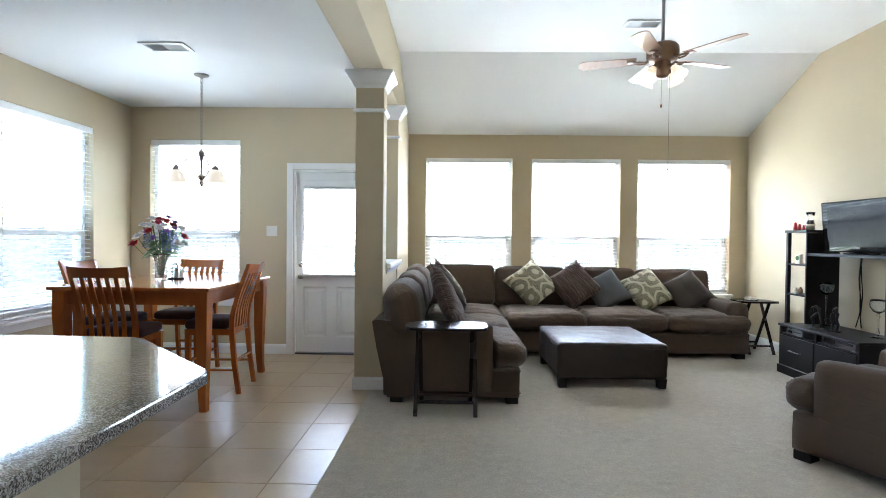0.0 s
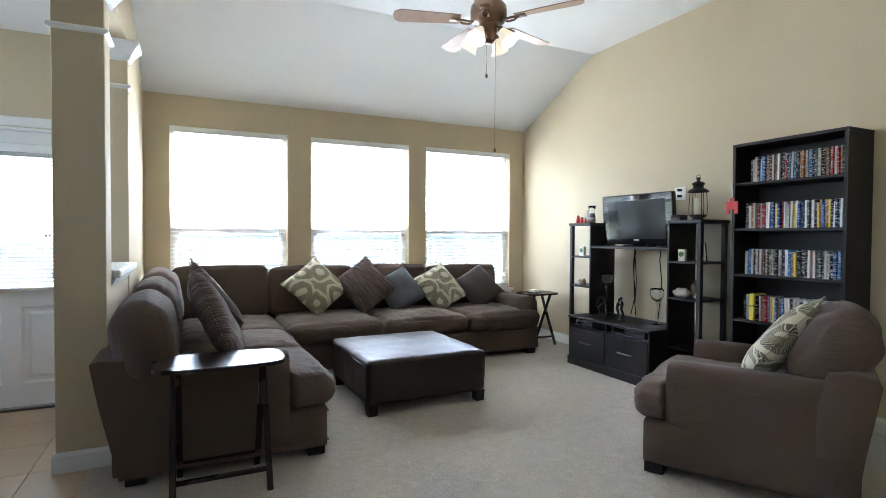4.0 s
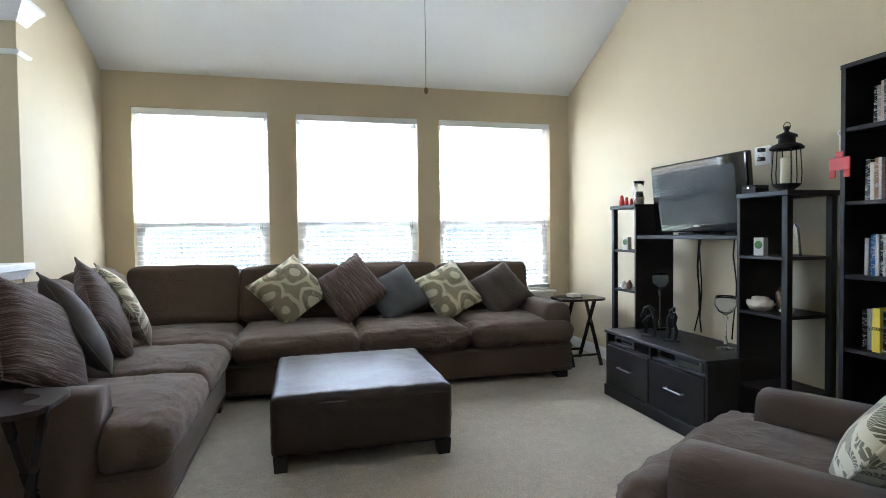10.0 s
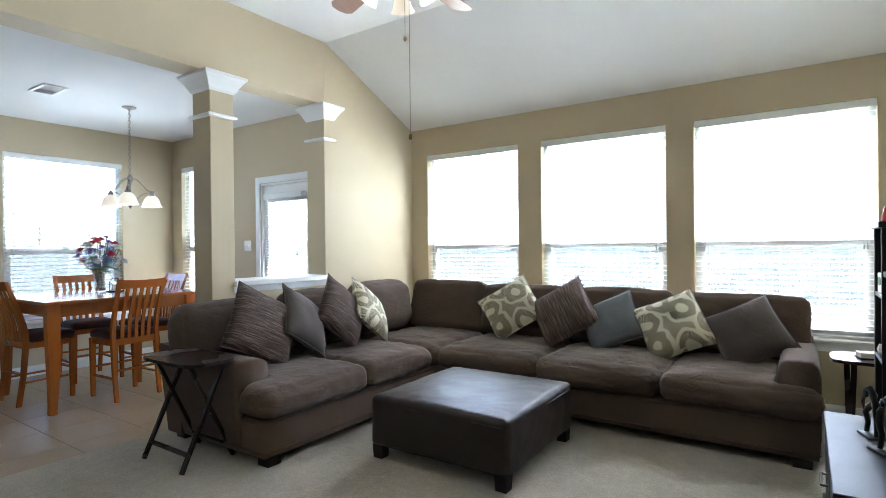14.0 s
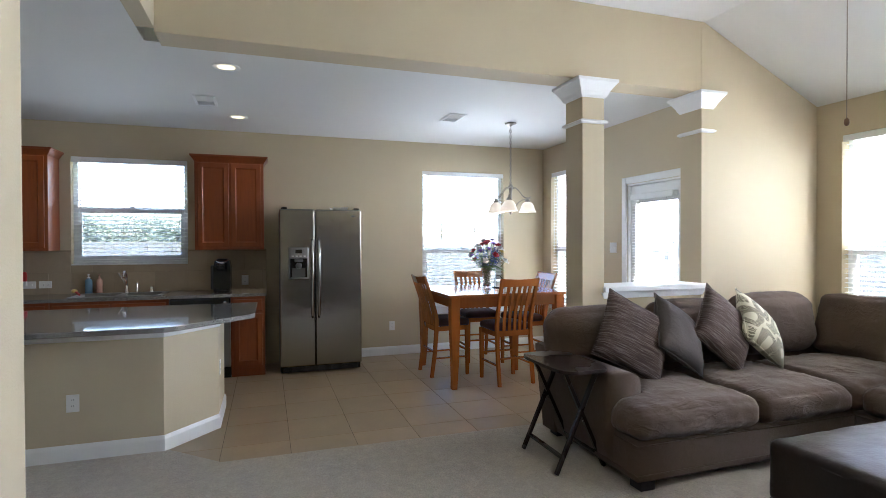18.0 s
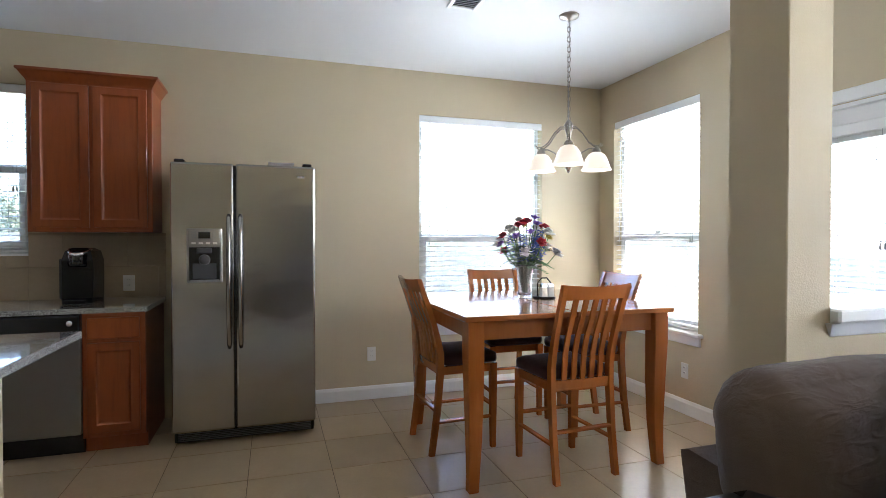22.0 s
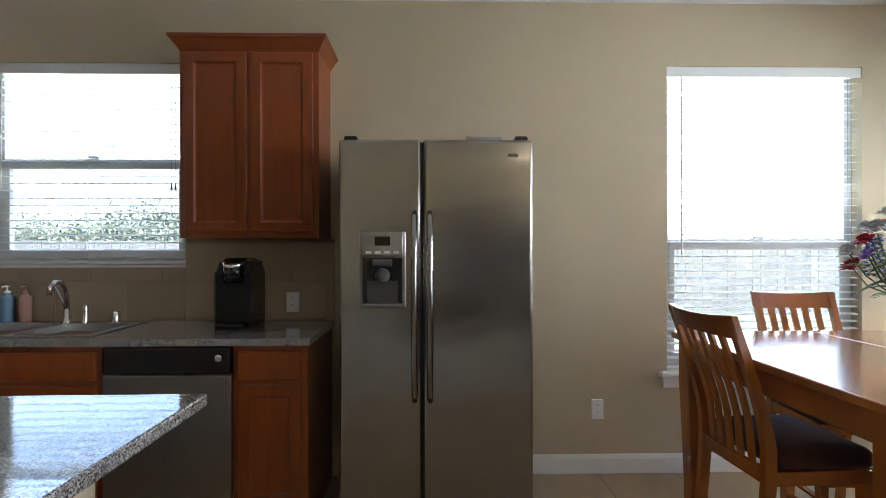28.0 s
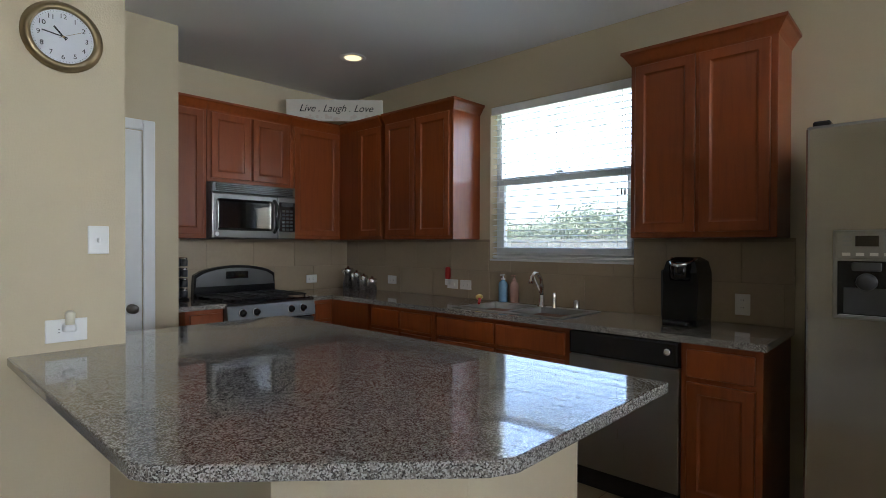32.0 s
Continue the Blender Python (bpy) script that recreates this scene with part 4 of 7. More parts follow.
def cabinet(name, face, x, y, z0, w, h, depth, doors, drawer=0.0, crown=False, label="", toe=0.0, ends=(True, True)):
    """x, y: the lower corner of the front along u. doors: how many."""
    m = to_face(face, x, y, z0)
    c = thing(name, pose(*(m @ Vector((w / 2, -depth / 2, 0)))), label, "cabinet", "kitchen cabinets")
    inv = c.matrix_world.inverted() @ m

    def sub(n, bm, mat=CHERRY, lab="", parent=c):
        return part(n, place(bm, inv), mat, parent, lab)
    body = box(0, w, -depth, 0, toe, h, 0.002)
    if toe:
        box(0.0, w, -depth, -0.06, 0.0, toe - 0.001, bm=body)
    sub("body", body)
    dz = h - 0.03
    g = 0.022
    if drawer:
        n = max(1, doors)
        ww = (w - 0.036) / n
        for i in range(n):
            bm = box(0.018 + i * ww + g / 2, 0.018 + (i + 1) * ww - g / 2, 0.001, 0.02, h - 0.03 - drawer, h - 0.03, 0.006, 2)
            sub("drawer_front", bm)
        dz = h - 0.055 - drawer
    if doors:
        ww = (w - 0.036) / doors
        for i in range(doors):
            bm = panel_door(ww - g, dz - toe - 0.03)
            bmesh.ops.translate(bm, verts=bm.verts, vec=(0.018 + i * ww + g / 2, 0.001, toe + 0.03))
            sub("door", bm)
    if crown:
        a, b = (0.045 if ends[0] else 0.0), (0.045 if ends[1] else 0.0)
        rows = [(0.0, 0.0), (0.006, 0.012), (0.012, 0.02), (0.035, 0.055), (0.045, 0.062), (0.045, 0.078)]
        bm = sweep([rect((w + (b - a) * q / 0.045) / 2, (-depth + q) / 2, h - 0.02 + zz, w + (a + b) * q / 0.045, depth + q) for q, zz in rows])
        sub("crown_moulding", bm)
    return c


UL, BL = "cherry-stained wooden wall cabinet with panelled doors", "cherry-stained wooden base cabinet with panelled door"
DEP, BD, CT = 0.315, 0.60, 0.905
UZ, UH = 1.372, 0.985
fx, fy = WX + DEP, KY + DEP
cabinet("wall_cabinet", '+x', fx, 1.63, UZ, 0.715, UH, DEP, 2, 0, True, UL)
cabinet("wall_cabinet", '+x', fx, -0.495, UZ, 0.775, UH, DEP, 2, 0, True, UL, ends=(False, True))
cabinet("wall_cabinet", '+x', fx, KY + 0.001, UZ, 0.90, UH, DEP, 0, 0, True, "cherry-stained corner wall cabinet", ends=(False, False))
c = part("corner_door", place(panel_door(0.30, UH - 0.06), to_face('+x', fx + 0.001, -0.83, UZ + 0.03)), CHERRY)
c.name = "corner_cabinet_door"
tagged(c, "cherry-stained panelled corner cabinet door", "cabinet door")
MX0, MX1 = -2.90, -2.195
cabinet("wall_cabinet", '+y', fx + 0.002, fy, UZ, MX0 - fx - 0.004, UH, DEP - 0.001, 1, 0, True, UL, ends=(False, False))
cabinet("wall_cabinet", '+y', MX0 + 0.001, fy, UZ + 0.43, MX1 - MX0 - 0.002, UH - 0.43, DEP - 0.001, 2, 0, True, "short cherry-stained wall cabinet above the microwave", ends=(False, False))
cabinet("wall_cabinet", '+y', MX1 + 0.001, fy, UZ, PNX - 0.003 - MX1, UH, DEP - 0.001, 1, 0, True, UL, ends=(False, False))
bx, by = WX + BD, KY + BD
cabinet("base_cabinet", '+x', bx, 2.007, 0, 0.345, CT - 0.034, BD, 1, 0.13, False, BL, 0.1)
cabinet("base_cabinet", '+x', bx, 0.375, 0, 1.04, CT - 0.034, BD, 2, 0.13, False, "cherry-stained sink base cabinet with two doors", 0.1)
cabinet("base_cabinet", '+x', bx, -0.325, 0, 0.695, CT - 0.034, BD, 2, 0.13, False, BL, 0.1)
cabinet("base_cabinet", '+x', bx, KY + 0.001, 0, 1.07, CT - 0.034, BD, 0, 0, False, "cherry-stained corner base cabinet", 0.1)
cabinet("base_cabinet", '+y', bx + 0.002, by, 0, MX0 - 0.02 - bx - 0.003, CT - 0.034, BD - 0.001, 1, 0.13, False, BL, 0.1)
cabinet("base_cabinet", '+y', MX1 - 0.013, by, 0, 0.28, CT - 0.034, BD - 0.001, 1, 0.13, False, BL, 0.1)


def slab_thing(name, pts, z, th, label, category, bev=0.006):
    ob = part(name, prism(pts, z - th, z, bev, None, 2), GRANITE)
    return tagged(ob, label, category)


fw = bx + 0.035
# counter with a cut-out for the sink
SK = (WX + 0.10, WX + 0.555, 0.515, 1.325)
bm = bmesh.new()
for a in ((WX + 0.012, fw, SK[3], 2.37), (SK[1], fw, SK[2], SK[3]), (WX + 0.012, SK[0], SK[2], SK[3]), (WX + 0.012, fw, KY + 0.005, SK[2])):
    box(*a, CT - 0.033, CT, bm=bm)
box(fw, MX0 - 0.023, KY + 0.005, by + 0.035, CT - 0.033, CT, bm=bm)
bmesh.ops.remove_doubles(bm, verts=bm.verts, dist=1e-5)
tagged(part("worktop", bm, GRANITE), "speckled brown granite worktop along the kitchen walls", "worktop")
tagged(part("worktop", box(MX1 - 0.01, PNX - 0.004, KY + 0.005, by + 0.035, CT - 0.033, CT, 0.003), GRANITE), "short speckled granite worktop beside the range", "worktop")

# island
ISL = [(-0.83, CY + 0.002), (-0.83, 1.75), (-0.855, 1.80), (-1.315, 2.255), (-1.375, 2.285), (-2.178, 2.291), (-2.16, 0.04), (PIER - 0.005, 0.04), (PIER - 0.005, CY + 0.002)]
slab_thing("island_worktop", ISL, CT, 0.035, "large speckled brown granite island worktop with clipped corners", "worktop")
isl = thing("kitchen_island", pose(-1.5, 1.2, 0), "beige painted island with white baseboard under the granite", "island")
IB = [(-1.165, CY + 0.004), (-1.165, 1.69), (-1.54, 2.01), (-2.12, 2.01), (-2.12, 0.08), (PIER - 0.007, 0.08), (PIER - 0.007, CY + 0.004)]


def shift(pts, d=(-1.5, 1.2)):
    return [(x - d[0], y - d[1]) for x, y in pts]


part("body", prism(shift(IB), 0.0, CT - 0.037), WALL, isl)


def offset_poly(pts, d):
    out = []
    n = len(pts)
    for i in range(n):
        p0, p1, p2 = Vector(pts[i - 1]), Vector(pts[i]), Vector(pts[(i + 1) % n])
        a, b = (p1 - p0).normalized(), (p2 - p1).normalized()
        na, nb = Vector((a.y, -a.x)), Vector((b.y, -b.x))
        k = (na + nb) / (1 + na.dot(nb))
        out.append(tuple(p1 + k * d))
    return out


def band_prism(pts, steps, name, label):
    """A moulding that runs round an outline, in (offset, height) steps."""
    rings = [[(x, y, z) for x, y in offset_poly(pts, d)] for d, z in steps]
    return part(name, sweep(rings), TRIM, isl, label)


band_prism(shift(IB), ((0.003, 0.0), (0.014, 0.0005), (0.014, 0.085), (0.006, 0.105), (0.002, 0.11)), "baseboard", "white baseboard")
band_prism(shift(IB), ((0.002, 0.79), (0.012, 0.795), (0.014, 0.82), (0.03, 0.85), (0.032, 0.862)), "top_moulding", "white moulding under the worktop")
plate(-1.165, 1.15, 0.384, '+x', "outlet", 0.075)
plate(-1.65, 2.01, 0.45, '+y')

# tiled splashback
def splash(face, x, y, w, z0, z1, holes=()):
    root = struct("backsplash", place(box(0, w, 0, 0.006, z0, z1), to_face(face, x, y, 0)), SPLASH_GROUT, "beige tiled backsplash")
    tw, thh = 0.402, 0.224
    meshes = {}
    r = 0
    z = z0
    while z < z1 - 0.02:
        h = min(thh, z1 - z)
        u = -(tw / 2 if r % 2 else 0)
        while u < w - 0.01:
            a, b = max(0, u), min(w, u + tw)
            if b - a > 0.02 and not any(a < hb - 0.01 and b > ha + 0.01 and z + h > hz + 0.01 for ha, hb, hz in holes):
                k = (round(b - a, 3), round(h, 3), face)
                if k not in meshes:
                    meshes[k] = mesh_of("splash_tile", place(box(0.0015, b - a - 0.0015, 0, 0.004, 0.0015, h - 0.0015, 0.001), to_face(face, 0, 0, 0)), SPLASH)
                t = new("splash_tile", meshes[k])
                t.parent = root
                t.location = to_face(face, x, y, 0) @ Vector((a, 0.0065, z))
            u += tw
        z += thh
        r += 1


splash('+x', WX, KY, KW[0] - KY, CT, UZ)
splash('+x', WX, KW[0], KW[1] - KW[0], CT, KW[2] - 0.012)
splash('+x', WX, KW[1], 2.37 - KW[1], CT, UZ)
splash('+y', WX, KY, PNX - 0.003 - WX, CT, UZ + 0.42)


# sink, tap, bottles
sk = thing("kitchen_sink", pose((SK[0] + SK[1]) / 2, (SK[2] + SK[3]) / 2, CT), "double-bowl stainless steel kitchen sink", "sink")
W2, L2 = (SK[1] - SK[0]) / 2, (SK[3] - SK[2]) / 2
rim = bmesh.new()
for a in ((-W2 - 0.015, -W2 + 0.05, -L2 - 0.015, L2 + 0.015), (W2 - 0.03, W2 + 0.015, -L2 - 0.015, L2 + 0.015), (-W2 + 0.05, W2 - 0.03, -L2 - 0.015, -L2 + 0.03), (-W2 + 0.05, W2 - 0.03, L2 - 0.03, L2 + 0.015), (-W2 + 0.05, W2 - 0.03, -0.02, 0.02)):
    box(*a, 0.0005, 0.006, 0.002, bm=rim)
part("rim", rim, STEEL_D, sk)
for s in (-1, 1):
    bw = bmesh.new()
    y0, y1 = (0.02, L2 - 0.03) if s > 0 else (-L2 + 0.03, -0.02)
    rows = [((-W2 + 0.05, W2 - 0.03, y0, y1), 0.004), ((-W2 + 0.06, W2 - 0.04, y0 + 0.01, y1 - 0.01), -0.15), ((-W2 + 0.09, W2 - 0.07, y0 + 0.04, y1 - 0.04), -0.175)]
    rg = [[bw.verts.new(p) for p in rect((a + b) / 2, (c + d) / 2, z, b - a, d - c)] for (a, b, c, d), z in rows]
    for p, q in zip(rg, rg[1:]):
        for i in range(4):
            bw.faces.new((p[(i + 1) % 4], p[i], q[i], q[(i + 1) % 4]))
    bw.faces.new(rg[-1])
    part("bowl", bw, STEEL_D, sk)
tap = thing("kitchen_tap", pose(WX + 0.13, 0.93, CT + 0.006), "arched chrome kitchen tap with side sprayer", "tap")
part("base", lathe([(0.03, 0), (0.03, 0.008), (0.02, 0.014), (0.019, 0.07), (0.015, 0.08)], 20), CHROME, tap, "", True)
arc = [(0, 0, 0.07), (0, 0, 0.15), (0.012, 0, 0.19), (0.045, 0, 0.225), (0.09, 0, 0.23), (0.125, 0, 0.205), (0.135, 0, 0.165)]
part("spout", tube(arc, [0.014, 0.013, 0.013, 0.013, 0.013, 0.014, 0.016], 12), CHROME, tap, "", True)
part("lever", tube([(0, 0, 0.08), (-0.005, -0.03, 0.13), (-0.01, -0.07, 0.2), (-0.01, -0.085, 0.215)], [0.012, 0.008, 0.007, 0.005], 10), CHROME, tap, "", True)
part("sprayer", lathe([(0.018, 0), (0.014, 0.02), (0.012, 0.05), (0.016, 0.09), (0.012, 0.1), (0, 0.102)], 14, None, Matrix.Translation((0, 0.1, 0))), CHROME, tap, "", True)


def bottle(name, x, y, r, h, mat, label, cap, pump=True):
    t = thing(name, pose(x, y, CT), label, "bottle")
    part("body", lathe([(0, 0), (r, 0.001), (r, h * 0.72), (r * 0.8, h * 0.8), (r * 0.4, h * 0.85), (r * 0.4, h * 0.9)], 18), mat, t, "", True)
    part("pump", lathe([(r * 0.45, h * 0.88), (r * 0.45, h * 0.94), (0.005, h * 0.95), (0.005, h * 1.05), (0.012, h * 1.06), (0.012, h * 1.09), (0, h * 1.095)], 14), cap, t, "", True)
    if pump:
        part("nozzle", tube([(0.0, 0, h * 1.075), (0.03, 0, h * 1.075), (0.035, 0, h * 1.05)], 0.005, 8), cap, t, "", True)
    return t


SOAPB = surface("blue_soap", (0.20, 0.36, 0.52), 0.15, var=0.1, bump=0)
SOAPP = surface("pink_soap", (0.55, 0.33, 0.26), 0.15, var=0.1, bump=0)
bottle("soap_bottle", WX + 0.07, 0.56, 0.034, 0.19, SOAPB, "clear blue hand soap bottle with white pump", WHITEP)
bottle("soap_bottle", WX + 0.07, 0.66, 0.032, 0.19, SOAPP, "pink hand soap bottle with pump", SOAPP)
d = thing("soap_dispenser", pose(WX + 0.07, 1.16, CT), "small chrome air gap cap beside the sink", "sink fitting")
part("cap", lathe([(0.022, 0), (0.022, 0.055), (0.018, 0.062), (0, 0.064)], 18), CHROME, d, "", True)
sc = thing("scrubber", pose(WX + 0.25, 0.48, CT + 0.002, 0, 0, 30), "yellow dish brush lying on the sink edge", "brush")
part("head", cushion(0.07, 0.045, 0.03, 0.012, 0.004, 0.001), surface("yellow_plastic", (0.75, 0.58, 0.18), 0.4), sc).location = (0, 0, 0.045)
part("handle", tube([(0, 0, 0.04), (0.05, 0.01, 0.03), (0.12, 0.015, 0.012)], [0.012, 0.011, 0.009], 8), RED, sc)

# coffee maker
cm = thing("coffee_maker", pose(-3.53, 1.90, CT) @ Matrix.Diagonal((1, 0.74, 1.08, 1)), "black single-cup coffee maker on the worktop", "coffee maker")
part("body", loft_rects([(-0.13, 0.11, -0.115, 0.115, 0.0), (-0.13, 0.12, -0.12, 0.12, 0.03), (-0.13, 0.10, -0.122, 0.122, 0.2), (-0.13, 0.115, -0.12, 0.12, 0.26), (-0.12, 0.10, -0.10, 0.10, 0.315), (-0.08, 0.06, -0.06, 0.06, 0.335)]), BLACKP, cm)
part("brew_head", lathe([(0, 0.30), (0.085, 0.30), (0.1, 0.27), (0.1, 0.22), (0.09, 0.2), (0, 0.2)], 24, None, Matrix.Translation((0.045, 0, 0.02))), BLACKG, cm, "", True)
part("handle_ring", tube([(0.10 * math.cos(t) + 0.045, 0.085 * math.sin(t), 0.327 - 0.03 * max(0, math.cos(t))) for t in [i * math.pi / 10 - math.pi / 2 for i in range(11)]], 0.009, 8), CHROME, cm, "silver handle")
part("water_tank", box(-0.09, 0.06, -0.165, -0.123, 0.02, 0.27, 0.012, 2), DARKGREY, cm)
part("drip_tray", box(0.105, 0.19, -0.09, 0.09, 0, 0.03, 0.01, 2), BLACKP, cm)

# dishwasher
dwm = thing("dishwasher", pose(-3.41, 1.711, 0), "stainless steel dishwasher with black control panel", "dishwasher")
part("tub", box(-0.29, 0.25, -0.293, 0.293, 0.02, CT - 0.036), BLACKP, dwm)
part("door", box(0.252, 0.30, -0.293, 0.293, 0.13, 0.735, 0.006, 2), STEEL_D, dwm, "stainless steel door")
part("control_panel", box(0.252, 0.305, -0.293, 0.293, 0.738, CT - 0.04, 0.012, 2), BLACKG, dwm, "black control panel")
part("dial", lathe([(0.018, 0), (0.018, 0.008), (0.015, 0.012), (0, 0.012)], 20, None, pose(0.305, 0.24, 0.815, 0, 90)), CHROME, dwm, "round silver dial", True)
part("kick_plate", box(0.20, 0.23, -0.293, 0.293, 0.0, 0.125), BLACKP, dwm)

# range and microwave
rg = thing("gas_range", pose(-2.548, KY + 0.33, 0) @ Matrix.Diagonal((0.95, 1, 1, 1)), "stainless steel and black gas range", "range")
part("body", box(-0.378, 0.378, -0.32, 0.30, 0.0, 0.885, 0.004), BLACKP, rg)
part("oven_door", box(-0.37, 0.37, 0.302, 0.345, 0.2, 0.755, 0.008, 2), STEEL, rg, "stainless steel oven door")
part("oven_window", box(-0.25, 0.25, 0.346, 0.35, 0.33, 0.62, 0.003), BLACKG, rg, "dark oven window")
part("oven_handle", tube([(-0.31, 0.345, 0.70), (-0.31, 0.39, 0.71), (0.31, 0.39, 0.71), (0.31, 0.345, 0.70)], 0.011, 10), STEEL, rg)
part("drawer", box(-0.37, 0.37, 0.302, 0.34, 0.03, 0.195, 0.006), BLACKP, rg)
cp = sweep([[(x, 0.30, 0.76), (x, 0.355, 0.775), (x, 0.335, 0.885), (x, 0.28, 0.898)] for x in (-0.378, 0.378)])
part("control_strip", cp, STEEL, rg, "stainless steel knob strip")
for x in (-0.26, -0.15, 0.15, 0.26):
    k = part("knob", lathe([(0.026, 0), (0.026, 0.01), (0.02, 0.016), (0.018, 0.034), (0, 0.036)], 20, None, pose(x, 0.346, 0.83, -80)), BLACKP, rg, "black burner knob", True)
    part("knob_ring", lathe([(0.031, 0.0), (0.031, 0.004), (0.026, 0.005)], 20, None, pose(x, 0.3455, 0.83, -80)), CHROME, k, "", True)
part("cooktop", box(-0.378, 0.378, -0.25, 0.28, 0.886, 0.905, 0.005), BLACKG, rg)
for sx in (-0.19, 0.19):
    gr = bmesh.new()
    for yy in (-0.22, -0.1, 0.02, 0.14, 0.24):
        bar((sx - 0.17, yy, 0.928), (sx + 0.17, yy, 0.928), 0.012, 0.012, gr)
    for xx in (-0.17, 0.0, 0.17):
        bar((sx + xx, -0.225, 0.928), (sx + xx, 0.245, 0.928), 0.012, 0.012, gr)
        for yy in (-0.2, 0.22):
            bar((sx + xx, yy, 0.905), (sx + xx, yy, 0.925), 0.012, 0.012, gr, 0.002, (1, 0, 0))
    part("grate", gr, IRON, rg, "black cast iron grate")
    for yy in (-0.12, 0.13):
        part("burner", lathe([(0.05, 0.905), (0.05, 0.915), (0.035, 0.918), (0.035, 0.925), (0, 0.926)], 20, None, Matrix.Translation((sx, yy, 0))), IRON, rg, "", True)
n = 12
pts = [(-0.36 + 0.72 * i / n, 1.08 + 0.075 * math.sin(math.pi * i / n) ** 0.6) for i in range(n + 1)]
bg = bmesh.new()
prof = [(-0.37, 0.90)] + pts + [(0.37, 0.90)]
sweep([[(x, y, z) for x, z in prof] for y in (-0.315, -0.262)], bg)
part("backguard", bg, BLACKP, rg)
prof = [(-0.36, 1.0)] + [(x * 0.985, z - 0.01) for x, z in pts] + [(0.36, 1.0)]
part("backguard_panel", sweep([[(x * 0.97, y, z - 0.012) for x, z in prof] for y in (-0.262, -0.252)]), STEEL, rg, "brushed steel panel")
part("clock_display", box(-0.10, 0.10, -0.252, -0.248, 1.045, 1.105, 0.003), BLACKG, rg, "black clock display")

mw = thing("microwave", pose((MX0 + MX1) / 2, KY + 0.0, UZ) @ Matrix.Diagonal(((MX1 - MX0 - 0.006) / 0.75, 1, 1, 1)), "stainless steel over-range microwave oven", "microwave")
part("case", box(-0.375, 0.375, 0.0, 0.37, 0.0, 0.425, 0.004), DARKGREY, mw)
part("door", box(-0.375, 0.20, 0.371, 0.405, 0.0, 0.345, 0.01, 2), STEEL, mw, "brushed steel door")
part("window", box(-0.345, 0.135, 0.406, 0.41, 0.062, 0.30, 0.02, 2), BLACKG, mw, "dark door window")
part("control_panel", box(0.205, 0.375, 0.371, 0.402, 0.0, 0.345, 0.008, 2), STEEL, mw)
part("keypad", box(0.212, 0.365, 0.403, 0.406, 0.062, 0.30, 0.004), BLACKG, mw, "black keypad")
for i in range(6):
    for j in range(3):
        part("key", box(0.24 + j * 0.037, 0.268 + j * 0.037, 0.406, 0.4075, 0.07 + i * 0.03, 0.088 + i * 0.03, 0.001), DARKGREY, mw)
part("display", box(0.235, 0.35, 0.4062, 0.4078, 0.268, 0.298), DARKGREY, mw)
part("handle", tube([(0.165, 0.405, 0.05), (0.165, 0.445, 0.09), (0.165, 0.455, 0.18), (0.165, 0.445, 0.27), (0.165, 0.405, 0.31)], [0.012, 0.017, 0.021, 0.017, 0.012], 10), BLACKP, mw, "black bowed handle", True)
part("vent_top", box(-0.375, 0.375, 0.371, 0.40, 0.348, 0.425, 0.006), STEEL, mw)
for i in range(4):
    part("vent_slot", box(-0.345, 0.345, 0.4, 0.4025, 0.358 + i * 0.014, 0.370 + i * 0.014), BLACKP, mw)
part("badge", lathe([(0.016, 0), (0.016, 0.002), (0, 0.002)], 16, None, pose(-0.335, 0.405, 0.035, -90)), WHITEP, mw)

for ob in mw.children:
    ob.data.transform(Matrix.Scale(-1, 4, (1, 0, 0)))
    ob.data.flip_normals()

# fridge
FX, FY0, FY1, FH = -3.075, 2.506, 3.394, 1.835
fg = thing("refrigerator", pose((WX + FX) / 2, (FY0 + FY1) / 2, 0), "stainless steel side-by-side refrigerator with ice dispenser", "refrigerator")
hx = (FX - WX) / 2
hw = (FY1 - FY0) / 2
part("cabinet_body", box(-hx + 0.03, hx - 0.075, -hw + 0.004, hw - 0.004, 0.02, FH - 0.03, 0.005), DARKGREY, fg, "dark grey side walls")
split = -0.065
part("freezer_door", box(hx - 0.07, hx, -hw, split - 0.004, 0.085, FH - 0.02, 0.014, 3), STEEL_F, fg)
part("fridge_door", box(hx - 0.07, hx, split + 0.004, hw, 0.085, FH - 0.02, 0.014, 3), STEEL_F, fg)
part("door_gasket", box(hx - 0.074, hx - 0.02, split - 0.003, split + 0.003, 0.09, FH - 0.03), BLACKP, fg)
for y in (split - 0.035, split + 0.035):
    pts = [(hx, y, 0.62), (hx + 0.03, y, 0.65), (hx + 0.055, y, 0.80), (hx + 0.062, y, 1.05), (hx + 0.055, y, 1.32), (hx + 0.03, y, 1.46), (hx, y, 1.48)]
    part("handle", tube(pts, [0.012, 0.014, 0.014, 0.014, 0.014, 0.014, 0.012], 12), STEEL_F, fg, "long bowed steel handle", True)
part("grille", box(hx - 0.12, hx - 0.04, -hw + 0.01, hw - 0.01, 0.015, 0.08, 0.004), BLACKP, fg, "black toe grille")
for i in range(5):
    part("grille_slat", box(hx - 0.04, hx - 0.036, -hw + 0.03, hw - 0.03, 0.022 + i * 0.011, 0.028 + i * 0.011), DARKGREY, fg)
for y in (-hw + 0.05, hw - 0.05):
    part("hinge_cap", box(hx - 0.12, hx - 0.02, y - 0.03, y + 0.03, FH - 0.03, FH, 0.006), BLACKP, fg)
dc = -0.245
